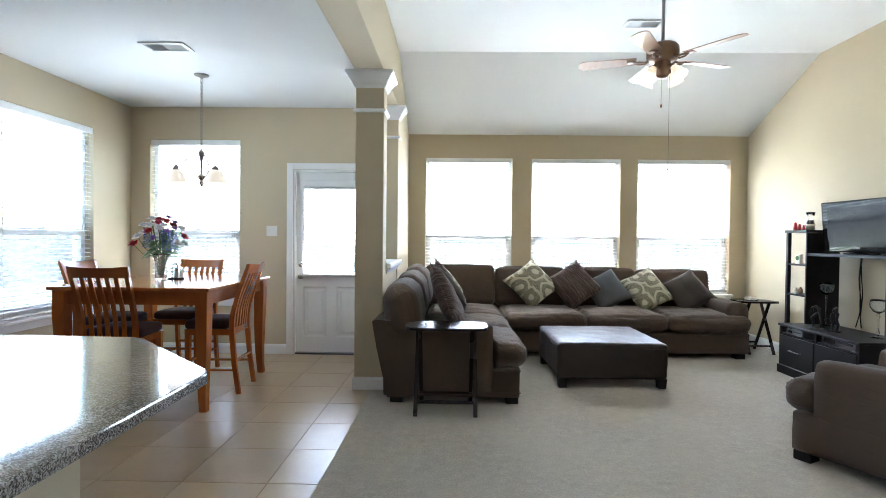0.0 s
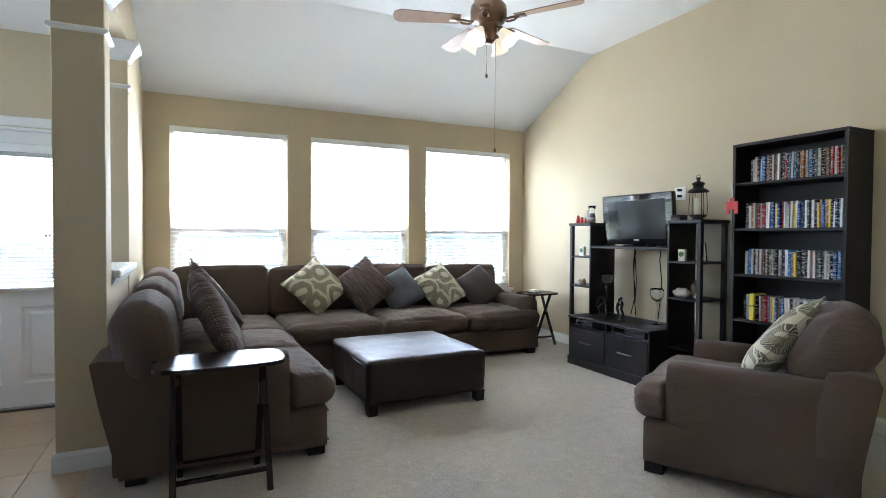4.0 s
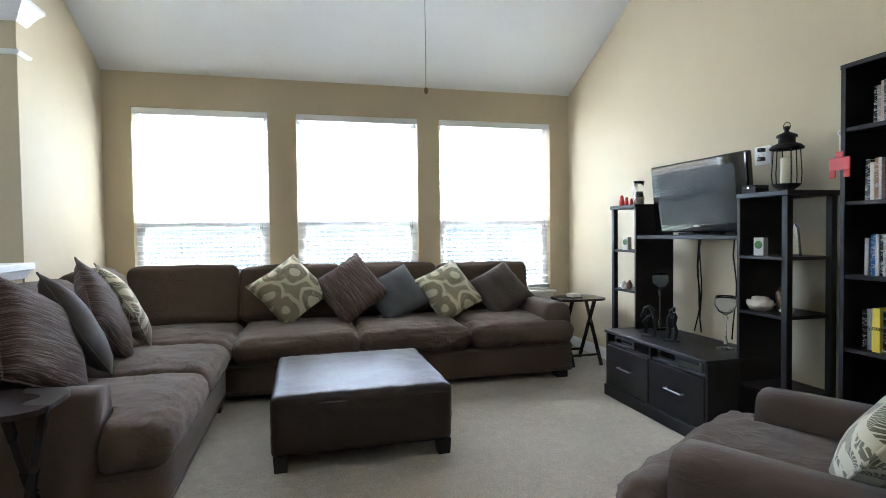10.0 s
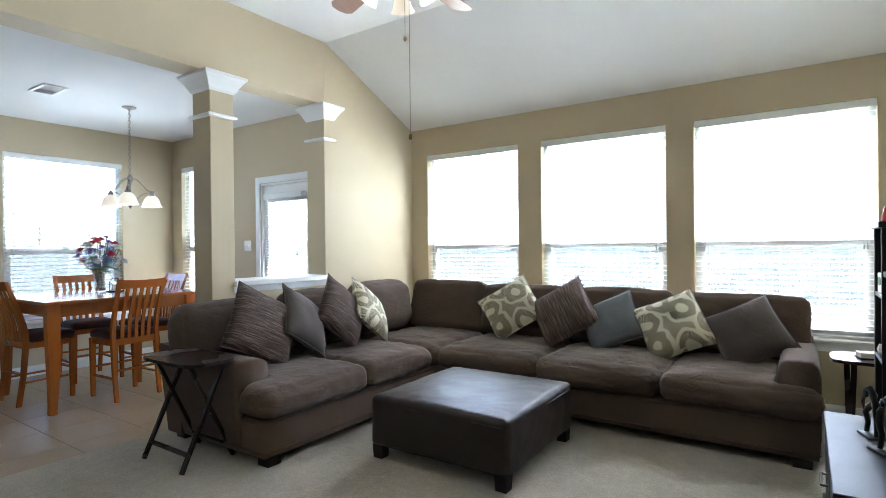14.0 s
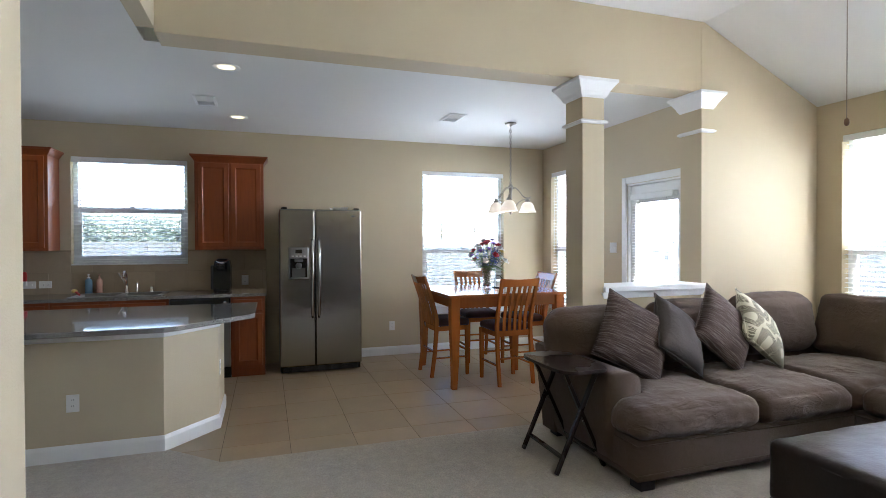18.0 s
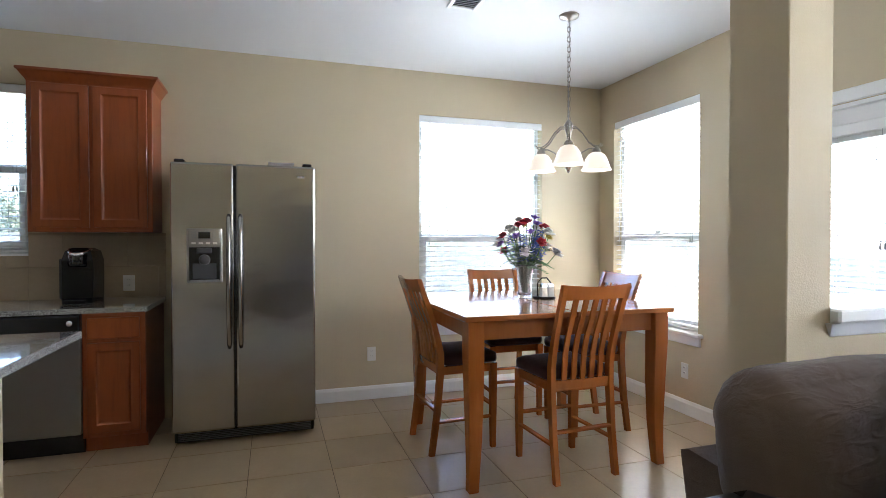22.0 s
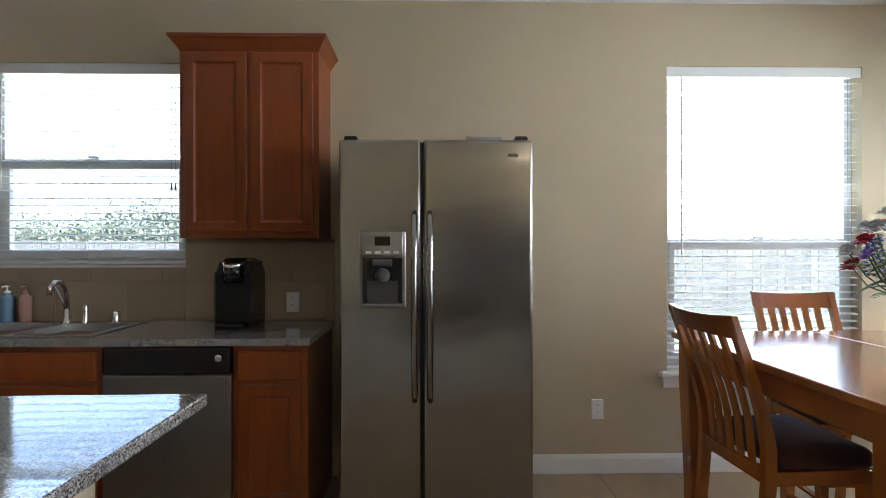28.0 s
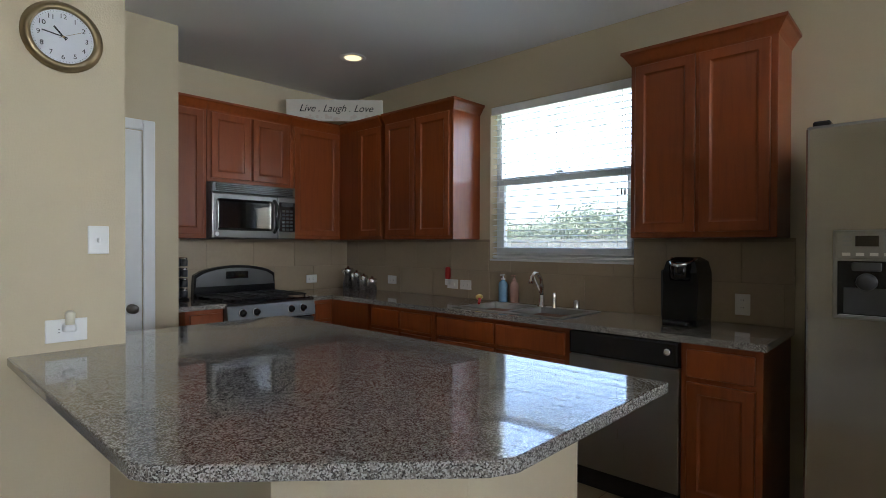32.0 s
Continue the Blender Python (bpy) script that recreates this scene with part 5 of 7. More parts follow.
part("dispenser_frame", box(hx, hx + 0.008, dc - 0.105, dc + 0.105, 1.048, 1.393, 0.004), STEEL_D, fg, "grey dispenser surround")
part("dispenser_panel", box(hx + 0.008, hx + 0.014, dc - 0.095, dc + 0.095, 1.28, 1.384, 0.004), STEEL_D, fg)
part("dispenser_display", box(hx + 0.014, hx + 0.016, dc - 0.035, dc + 0.035, 1.329, 1.37), BLACKG, fg)
for j in range(4):
    part("button", box(hx + 0.014, hx + 0.017, dc - 0.075 + j * 0.042, dc - 0.05 + j * 0.042, 1.293, 1.305), WHITEP, fg)
for s in (-1, 1):
    for j in range(3):
        part("button", box(hx + 0.014, hx + 0.016, dc + s * 0.06 - 0.014, dc + s * 0.06 + 0.014, 1.331 + j * 0.016, 1.339 + j * 0.016), GREYP, fg)
# door is not hollowed: flat black and grey plates carry the recess's shade
part("dispenser_recess", box(hx + 0.0082, hx + 0.0102, dc - 0.09, dc + 0.09, 1.062, 1.273), BLACKP, fg, "flat black plate for the shade of the dispenser recess")
part("recess_back", box(hx + 0.0104, hx + 0.0112, dc - 0.07, dc + 0.07, 1.07, 1.17), DARKGREY, fg, "flat grey plate for the lighter lower part of the recess")
part("spout", box(hx + 0.0104, hx + 0.024, dc - 0.045, dc + 0.045, 1.235, 1.268, 0.006, 2), DARKGREY, fg)
part("dispenser_paddle", lathe([(0, 0), (0.034, 0.0), (0.03, 0.012), (0.012, 0.02), (0, 0.02)], 20, None, pose(hx + 0.010, dc, 1.193, 0, 90)), DARKGREY, fg, "", True)
part("drip_shelf", box(hx + 0.01, hx + 0.03, dc - 0.085, dc + 0.085, 1.057, 1.066, 0.002), GREYP, fg)
part("badge", box(hx, hx + 0.003, hw - 0.115, hw - 0.07, FH - 0.1, FH - 0.085, 0.001), GREYP, fg, "small maker's plate")

pp = thing("paper_sheet", pose(FX - 0.19, FY0 + 0.66, FH - 0.0255, 0, 0, 8), "white paper sheet curling up on the refrigerator top", "paper")
part("sheet", sweep([[(u, 0.085 * w, 0.05 * (u * 8) ** 2 + 0.010 * w * w + 0.002 + 0.004 * math.sin(9 * u + 3 * w)) for w in [-1 + k / 4 for k in range(9)]] + [(u, 0.085 * w, 0.05 * (u * 8) ** 2 + 0.010 * w * w + 0.0005 + 0.004 * math.sin(9 * u + 3 * w)) for w in [1 - k / 4 for k in range(9)]] for u in [-0.1 + k / 40 for k in range(9)]]), WHITEP, pp)


# canisters, outlet freshener, spice rack, sign
for i, (r, h, y) in enumerate(((0.05, 0.20, -1.26), (0.045, 0.165, -1.11), (0.04, 0.14, -0.99), (0.04, 0.12, -0.85))):
    cn = thing("canister", pose(WX + 0.115 + 0.012 * i, y, CT), "brushed steel kitchen canister with lid", "canister", "row of canisters")
    part("body", lathe([(0, 0), (r, 0.001), (r, h - 0.03)], 20), CHROME, cn, "", True)
    part("lid", lathe([(r + 0.003, h - 0.03), (r + 0.003, h - 0.01), (r * 0.8, h), (0.01, h + 0.003), (0.012, h + 0.015), (0, h + 0.017)], 20), CHROME, cn, "", True)
    part("clasp", tube([(r, 0, h - 0.05), (r + 0.018, 0, h - 0.03), (r + 0.006, 0, h - 0.012)], 0.003, 6), CHROME, cn)
fr = thing("air_freshener", pose(WX + 0.03, -0.03, 1.02), "red plug-in air freshener in the wall outlet", "air freshener")
part("refill", lathe([(0, 0.03), (0.022, 0.03), (0.024, 0.06), (0.022, 0.12), (0.01, 0.13), (0, 0.13)], 16), RED, fr, "", True)
part("plug", box(-0.015, 0.018, -0.022, 0.022, -0.02, 0.03, 0.006), WHITEP, fr)
sr = thing("spice_rack", pose(-2.03, KY + 0.18, CT), "black revolving spice rack with jars", "spice rack")
part("base", lathe([(0, 0), (0.085, 0), (0.085, 0.012), (0, 0.014)], 24), IRON, sr, "", True)
part("post", tube([(0, 0, 0.01), (0, 0, 0.33)], 0.012, 8), IRON, sr)
for k in range(4):
    for j in range(5):
        a = j * 2 * math.pi / 5
        jar = part("jar", lathe([(0, 0), (0.022, 0.001), (0.022, 0.05), (0.018, 0.055)], 12, None, pose(0.055 * math.cos(a), 0.055 * math.sin(a), 0.022 + k * 0.078)), DARKGREY, sr, "", True)
        part("lid", lathe([(0.021, 0.054), (0.021, 0.066), (0, 0.067)], 12, None, pose(0.055 * math.cos(a), 0.055 * math.sin(a), 0.022 + k * 0.078)), CHROME, jar, "", True)


def lettering(text, size, mat, parent, m, depth=0.001, slant=0.0):
    cu = bpy.data.curves.new("lettering", 'FONT')
    cu.body, cu.size, cu.align_x, cu.align_y, cu.extrude = text, size, 'CENTER', 'CENTER', depth
    cu.shear = slant
    o = bpy.data.objects.new("tmp", cu)
    scene.collection.objects.link(o)
    dg = bpy.context.evaluated_depsgraph_get()
    me = bpy.data.meshes.new_from_object(o.evaluated_get(dg))
    bpy.data.objects.remove(o)
    me.materials.clear()
    me.materials.append(mat)
    ob = new("lettering", me)
    ob.parent = parent
    ob.matrix_local = m
    return ob


PLAQUE = surface("plaque_paint", (0.68, 0.65, 0.57), 0.7, big=6, fine=40, var=0.12)
sg = thing("wall_plaque", pose(-3.26, -0.98, UZ + UH + 0.06, 0, 0, -45) @ pose(0, 0, 0, -14), "cream wooden plaque with black script, on the cabinets", "plaque")
part("board", box(-0.42, 0.42, -0.012, 0.0, 0, 0.18, 0.003), PLAQUE, sg)
lettering("Live . Laugh . Love", 0.086, IRON, sg, pose(-0.01, 0.001, 0.105, 90, 0, 180), 0.001, 0.42)
for i in range(26):
    a = random.uniform(-0.34, 0.34)
    part("painted_sprig", lathe([(0, 0), (random.uniform(0.006, 0.016), 0.0005), (0, 0.0012)], 7, None, pose(a, 0.0, random.uniform(0.012, 0.045), -90)), SHELLM, sg)

# pantry door and clock
pd = thing("door_2", pose(-1.70, PN, 0), "white panelled pantry door, shut", "door", "", "structure")
part("casing", box(-0.005, 0.065, 0.0, 0.018, 0, 2.10, 0.005), TRIM, pd)
part("casing_top", box(0.066, 0.515, 0.0, 0.018, 2.035, 2.10, 0.005), TRIM, pd)
part("slab", box(0.072, 0.515, 0.002, 0.012, 0.01, 2.03, 0.002), DOORW, pd)
for z0, z1 in ((0.15, 0.80), (0.95, 1.88)):
    part("panel", box(0.17, 0.45, 0.012, 0.017, z0, z1, 0.005), DOORW, pd)
part("knob", lathe([(0.03, 0), (0.03, 0.006), (0.012, 0.012), (0.012, 0.03), (0.027, 0.042), (0.027, 0.054), (0, 0.064)], 20, None, pose(0.13, 0.012, 0.93, -90)), NICKEL, pd, "satin nickel knob", True)

ck = thing("wall_clock_round", pose(-1.003, CY, 2.14, -90, 0, 0) @ pose(0, 0, 0, 0, 0, 180) @ Matrix.Diagonal((0.73, 0.73, 0.73, 1)), "round brass-rimmed wall clock with white face", "clock")
CKF = surface("clock_face", (0.74, 0.75, 0.76), 0.5, var=0.02, bump=0)
BRASS = surface("aged_brass", (0.34, 0.26, 0.15), 0.3, 0.9, var=0.15, bump=0)
part("case", lathe([(0.17, 0.0), (0.185, 0.008), (0.187, 0.02), (0.172, 0.03), (0.168, 0.04), (0.15, 0.043), (0.142, 0.035), (0.14, 0.02)], 48), BRASS, ck, "brass rim", True)
part("dial", lathe([(0, 0.018), (0.143, 0.018), (0.143, 0.012)], 48), CKF, ck)
for i in range(1, 13):
    a = math.radians(90 - 30 * i)
    lettering(str(i), 0.036, IRON, ck, pose(0.108 * math.cos(a), 0.108 * math.sin(a), 0.0195), 0.0004)
for i in range(60):
    a = math.radians(6 * i)
    part("minute_mark", box(0.129, 0.135, -0.0008, 0.0008, 0.0182, 0.019, m=pose(0, 0, 0, 0, 0, math.degrees(a))), IRON, ck)
for nm, ang, ln, w in (("hour_hand", 90 - 318, 0.062, 0.009), ("minute_hand", 90 - 278, 0.095, 0.006), ("second_hand", 90 - 62, 0.1, 0.002)):
    part(nm, box(-0.02, ln, -w / 2, w / 2, 0.021, 0.0225, m=pose(0, 0, 0.002 * len(nm) / 6, 0, 0, ang)), IRON if nm != "second_hand" else BRASS, ck)
part("hub", lathe([(0.006, 0.02), (0.006, 0.029), (0, 0.03)], 12), BRASS, ck)
CG = part("crystal", lathe([(0.141, 0.034), (0.1, 0.037), (0.0, 0.038)], 48), GLASS, ck, "clear glass front", True)
CG.visible_shadow = False

nl = thing("plug_in_freshener", pose(-1.02, CY + 0.008, 1.0), "clear plug-in oil freshener in the outlet", "air freshener")
part("plug", box(-0.022, 0.022, 0, 0.035, -0.02, 0.015, 0.006), WHITEP, nl)
part("refill", lathe([(0, -0.005), (0.016, -0.004), (0.018, 0.04), (0.01, 0.05), (0, 0.05)], 14, None, Matrix.Translation((0, 0.03, 0.015))), WAX, nl, "", True)


# ---- dining set ----
TX0, TX1, TY0, TY1, TZ = -3.105, -1.893, 4.045, 5.345, 0.928
tb = thing("dining_table", pose((TX0 + TX1) / 2, (TY0 + TY1) / 2, 0), "square counter-height honey wood dining table", "table")
tw, td = (TX1 - TX0) / 2, (TY1 - TY0) / 2
for a, b in ((-td, -0.002), (0.002, td)):
    part("tabletop_leaf", box(-tw, tw, a, b, TZ - 0.03, TZ, 0.006, 2), OAK_TOP, tb)
for s in (-1, 1):
    part("apron", box(-tw + 0.1, tw - 0.1, s * (td - 0.07) - 0.011, s * (td - 0.07) + 0.011, TZ - 0.135, TZ - 0.0305, 0.002), OAK, tb)
    part("apron", box(s * (tw - 0.07) - 0.011, s * (tw - 0.07) + 0.011, -td + 0.1, td - 0.1, TZ - 0.135, TZ - 0.0305, 0.002), OAK, tb)
    for q in (-1, 1):
        x, y = s * (tw - 0.07), q * (td - 0.07)
        rows = []
        for z, w, o in ((TZ - 0.031, 0.092, 0), (0.72, 0.092, 0), (0.5, 0.084, 0.004), (0.25, 0.07, 0.004), (0.08, 0.058, -0.002), (0.0, 0.056, -0.008)):
            rows.append(rect(x - s * o, y - q * o, z, w, w))
        lg = sweep(rows)
        bmesh.ops.bevel(lg, geom=lg.edges[:], offset=0.004, segments=1, affect='EDGES')
        part("leg", lg, OAK, tb)


def dining_chair():
    c = thing("dining_chair", pose(0, 0, 0), "honey wood counter chair with slatted back and dark brown seat", "chair", "chairs round the table")
    W, D, SH = 0.21, 0.20, 0.575
    for s in (-1, 1):
        part("front_leg", sweep([rect(s * (W - 0.02), D - 0.02, z, w, w) for z, w in ((SH - 0.035, 0.042), (0.3, 0.038), (0.0, 0.03))]), OAK, c)
        path = [(0.0, -0.055, 0.034), (0.25, -0.02, 0.038), (0.5, 0.0, 0.042), (0.62, 0.0, 0.042), (0.7, -0.015, 0.038), (0.8, -0.042, 0.035), (0.95, -0.092, 0.032), (1.075, -0.138, 0.028)]
        part("back_post", sweep([rect(s * (W - 0.018), -D + 0.02 + o, z, 0.03, w) for z, o, w in path]), OAK, c)
    for a in ((-W + 0.035, W - 0.035, D - 0.033, D - 0.011), (-W + 0.035, W - 0.035, -D + 0.01, -D + 0.032)):
        part("seat_rail", box(*a, SH - 0.085, SH - 0.035, 0.002), OAK, c)
    for s in (-1, 1):
        part("seat_rail", box(s * (W - 0.02) - 0.011, s * (W - 0.02) + 0.011, -D + 0.04, D - 0.04, SH - 0.085, SH - 0.035, 0.002), OAK, c)
        part("stretcher", bar((s * (W - 0.02), -D + 0.005, 0.20), (s * (W - 0.02), D - 0.02, 0.20), 0.028, 0.016), OAK, c)
    part("stretcher", bar((-W + 0.03, D - 0.02, 0.27), (W - 0.03, D - 0.02, 0.27), 0.03, 0.018), OAK, c)
    part("stretcher", bar((-W + 0.03, -D + 0.0, 0.27), (W - 0.03, -D + 0.0, 0.27), 0.03, 0.018), OAK, c)
    st = part("seat", cushion(0.42, 0.365, 0.075, 0.03, 0.012, 0.003, 3, 8), SEATPAD, c, "dark brown suede seat", True)
    st.location = (0, 0.027, SH)
    n = 8
    rows = []
    for i in range(n + 1):
        u = -1 + 2 * i / n
        bow = 0.022 * (1 - u * u)
        rise = 0.012 * u * u - 0.004
        y, y2 = -D + 0.02 - 0.110 - bow, -D + 0.02 - 0.138 - bow
        rows.append([(u * W, y - 0.012, 1.002), (u * W, y + 0.012, 0.998), (u * W, y2 + 0.012, 1.075 + rise), (u * W, y2 - 0.012, 1.078 + rise)])
    part("top_rail", sweep(rows), OAK, c)
    rows = [[(u * (W - 0.035), -D + 0.018 - 0.006 - 0.012 * (1 - u * u), 0.505), (u * (W - 0.035), -D + 0.038 - 0.006 - 0.012 * (1 - u * u), 0.505), (u * (W - 0.035), -D + 0.034 - 0.008 - 0.012 * (1 - u * u), 0.55), (u * (W - 0.035), -D + 0.014 - 0.008 - 0.012 * (1 - u * u), 0.55)] for u in [-1 + i / 4 for i in range(9)]]
    part("lower_rail", sweep(rows), OAK, c)
    for i in range(5):
        u = -0.62 + 0.31 * i
        b = 0.012 * (1 - u * u)
        b2 = 0.022 * (1 - u * u)
        rows = [rect(u * (W - 0.02), -D + o, z, 0.03, 0.012) for z, o in ((0.53, 0.022 - b), (0.7, 0.005 - b), (0.8, -0.022 - b), (0.9, -0.054 - b2), (1.005, -0.092 - b2))]
        part("slat", sweep(rows), OAK, c)
    for ob in c.children:
        if not ob.name.startswith("seat"):
            for v in ob.data.vertices:
                v.co.x *= 1 + 0.06 * max(0.0, v.co.z - 0.62)
    return c


ch = dining_chair()
ch.matrix_world = pose(-2.665, 4.262, 0, 0, 0, 3)
copy_thing(ch, pose(-2.128, 4.745, 0, 0, 0, 93))
copy_thing(ch, pose(-3.13, 4.845, 0, 0, 0, -92))
copy_thing(ch, pose(-2.655, 5.222, 0, 0, 0, 179))

# vase, flowers, caddy
vz = thing("flower_vase", pose(-2.64, 4.755, TZ), "cut crystal glass vase on the table", "vase")
vp = [(0, 0.0), (0.05, 0.0), (0.052, 0.01), (0.045, 0.05), (0.043, 0.10), (0.05, 0.16), (0.066, 0.215), (0.07, 0.225), (0.066, 0.222), (0.046, 0.16), (0.039, 0.10), (0.041, 0.05), (0.044, 0.02), (0, 0.016)]
vb = lathe(vp, 28)
for v in vb.verts:
    if 0.02 < v.co.z < 0.2:
        a = math.atan2(v.co.y, v.co.x)
        k = 1 + 0.045 * math.sin(9 * a + v.co.z * 60) * math.sin(9 * a - v.co.z * 60)
        v.co.x *= k
        v.co.y *= k
part("glass", vb, CRYSTAL, vz, "", True).visible_shadow = False
bq = thing("flower_bouquet", pose(-2.64, 4.755, TZ), "mixed artificial bouquet in red, white, blue and purple", "flowers")
LEAF = surface("leaf_green", (0.07, 0.15, 0.045), 0.5, fine=40, var=0.3, bump=0.1)
LEAF2 = surface("fern_green", (0.14, 0.25, 0.09), 0.5, fine=40, var=0.3, bump=0.1)
STEM = surface("stem_green", (0.08, 0.16, 0.05), 0.6)
PET = {"red": surface("red_petals", (0.42, 0.008, 0.025), 0.6, var=0.25), "white": surface("white_petals", (0.72, 0.72, 0.72), 0.6, var=0.1), "blue": surface("blue_petals", (0.05, 0.10, 0.42), 0.6, var=0.25), "purple": surface("purple_petals", (0.13, 0.05, 0.32), 0.6, var=0.25), "yellow": surface("yellow_petals", (0.7, 0.5, 0.08), 0.6, var=0.2)}
rng = random.Random(4)


def leaf_into(bm, p, d, L, w, bend=0.2):
    d = Vector(d).normalized()
    s = d.cross(Vector((0, 0, 1)))
    s = s.normalized() if s.length > 0.01 else Vector((1, 0, 0))
    u = s.cross(d)
    prev = None
    for k in range(6):
        t = k / 5
        c = Vector(p) + d * L * t - Vector((0, 0, 1)) * bend * L * t * t
        hw = w * math.sin(math.pi * min(1, t * 0.92 + 0.06)) + 0.0006
        row = [bm.verts.new(c - s * hw), bm.verts.new(c + u * hw * 0.25), bm.verts.new(c + s * hw)]
        if prev:
            for i in (0, 1):
                bm.faces.new((prev[i], prev[i + 1], row[i + 1], row[i]))
        prev = row


def blossom(p, d, r, mat, petals=9, layers=2):
    bm = bmesh.new()
    d = Vector(d).normalized()
    q = d.to_track_quat('Z', 'Y').to_matrix().to_4x4()
    for l in range(layers):
        for k in range(petals):
            a = 2 * math.pi * (k + 0.5 * l) / petals
            el = radians(20 + 35 * l) + rng.uniform(-0.15, 0.15)
            dirv = q.to_3x3() @ Vector((math.cos(a) * math.cos(el), math.sin(a) * math.cos(el), math.sin(el)))
            leaf_into(bm, p, dirv, r * (1 - 0.25 * l), r * 0.38, 0.05)
    lathe([(0, -0.25 * r), (0.3 * r, 0), (0.32 * r, 0.35 * r), (0, 0.55 * r)], 8, bm, Matrix.Translation(p) @ q)
    part("blossom", bm, mat, bq)


heads = []
for k in range(28):
    a = k * 2.399
    rr = 0.225 * ((k + 0.6) / 28) ** 0.6
    col = ("white", "red", "white", "purple", "white", "red", "white", "white", "purple", "yellow")[k % 10] if k > 2 else "red"
    heads.append((col, rr * math.cos(a), rr * math.sin(a), 0.535 - 4.6 * rr * rr + rng.uniform(-0.04, 0.03), {"red": 0.055, "white": 0.055, "purple": 0.04, "yellow": 0.034}[col] * rng.uniform(0.85, 1.1)))
for col, x, y, z, r in heads:
    blossom((x, y, z), (x, y, 0.25), r, PET[col], 9, 2 if col != "purple" else 1)
    part("stem", tube([(x * 0.08, y * 0.08, 0.03), (x * 0.25, y * 0.25, 0.2), (x * 0.7, y * 0.7, z * 0.75), (x, y, z)], 0.003, 5), STEM, bq)
for x, y, z0, h in ((0.07, -0.05, 0.24, 0.19), (0.03, 0.10, 0.28, 0.18), (-0.09, -0.06, 0.27, 0.17), (0.09, 0.04, 0.25, 0.16), (-0.03, 0.09, 0.26, 0.17)):
    bm = bmesh.new()
    for k in range(60):
        t = k / 60
        a = k * 2.4
        rr = 0.03 * (1 - 0.55 * t)
        c = Vector((x + rr * math.cos(a), y + rr * math.sin(a), z0 + h * t))
        leaf_into(bm, c, (math.cos(a), math.sin(a), 0.3), 0.019, 0.010)
        leaf_into(bm, c, (math.cos(a + 1), math.sin(a + 1), 0.8), 0.017, 0.009)
    part("delphinium_spike", bm, PET["blue"], bq, "blue flower spike")
for k in range(40):
    a = k * 2.399
    el = rng.uniform(-0.15, 0.8)
    p = Vector((0.03 * math.cos(a), 0.03 * math.sin(a), rng.uniform(0.21, 0.36)))
    d = Vector((math.cos(a) * math.cos(el), math.sin(a) * math.cos(el), math.sin(el)))
    bm = bmesh.new()
    if k % 2:
        L = rng.uniform(0.15, 0.24)
        for i in range(9):
            c = p + d * L * i / 9 - Vector((0, 0, 1)) * 0.05 * (i / 9) ** 2
            s = d.cross(Vector((0, 0, 1))).normalized()
            for sg in (-1, 1):
                leaf_into(bm, c, d * 0.6 + s * sg, 0.06 * (1 - i / 11), 0.009, 0.25)
        part("fern_frond", bm, LEAF2, bq)
    else:
        leaf_into(bm, p, d, rng.uniform(0.1, 0.17), 0.022, 0.4)
        part("leaf", bm, LEAF, bq)
cd = thing("condiment_caddy", pose(-2.579, 4.869, TZ), "dark caddy with salt and pepper shakers on the table", "condiment caddy")
part("tray", lathe([(0, 0), (0.075, 0.0), (0.078, 0.008), (0.07, 0.012), (0, 0.01)], 28), BLACKWOOD, cd, "", True)
part("handle", tube([(0, -0.05, 0.01), (0, -0.05, 0.10), (0, -0.02, 0.135), (0, 0.02, 0.135), (0, 0.05, 0.10), (0, 0.05, 0.01)], 0.005, 8), IRON, cd)
for x, y in ((0.03, -0.022), (0.032, 0.028)):
    sh = part("shaker", loft_rects([(x - 0.02, x + 0.02, y - 0.02, y + 0.02, 0.012), (x - 0.017, x + 0.017, y - 0.017, y + 0.017, 0.075)]), WHITEP, cd)
    part("shaker_cap", loft_rects([(x - 0.018, x + 0.018, y - 0.018, y + 0.018, 0.0755), (x - 0.016, x + 0.016, y - 0.016, y + 0.016, 0.095), (x - 0.008, x + 0.008, y - 0.008, y + 0.008, 0.10)]), CHROME, sh)

# ---- chandelier ----
cx, cy = -2.374, 4.928
chn = thing("chandelier", pose(cx, cy, CZ) @ Matrix.Diagonal((1, 1, 0.93, 1)), "satin nickel chandelier with three lit alabaster shades, hung on a chain", "chandelier")
part("canopy", lathe([(0, 0), (0.065, -0.001), (0.06, -0.012), (0.03, -0.022), (0.012, -0.03), (0.008, -0.04), (0, -0.041)], 28), NICKEL, chn, "", True)
zt = -0.04
k = 0
while zt > -0.70:
    bm = tube([(0.0125 * math.sin(2 * math.pi * i / 10), 0, zt - 0.02 + 0.024 * math.cos(2 * math.pi * i / 10)) for i in range(10)], 0.0022, 6, None, True)
    if k % 2:
        bmesh.ops.rotate(bm, cent=(0, 0, 0), matrix=Matrix.Rotation(radians(90), 3, 'Z'), verts=bm.verts)
    part("chain_link", bm, NICKEL, chn, "", True)
    zt -= 0.034
    k += 1
part("cord", tube([(0.004, 0.003, -0.03), (-0.004, 0.002, -0.3), (0.002, -0.003, -0.72)], 0.002, 6), GREYP, chn)
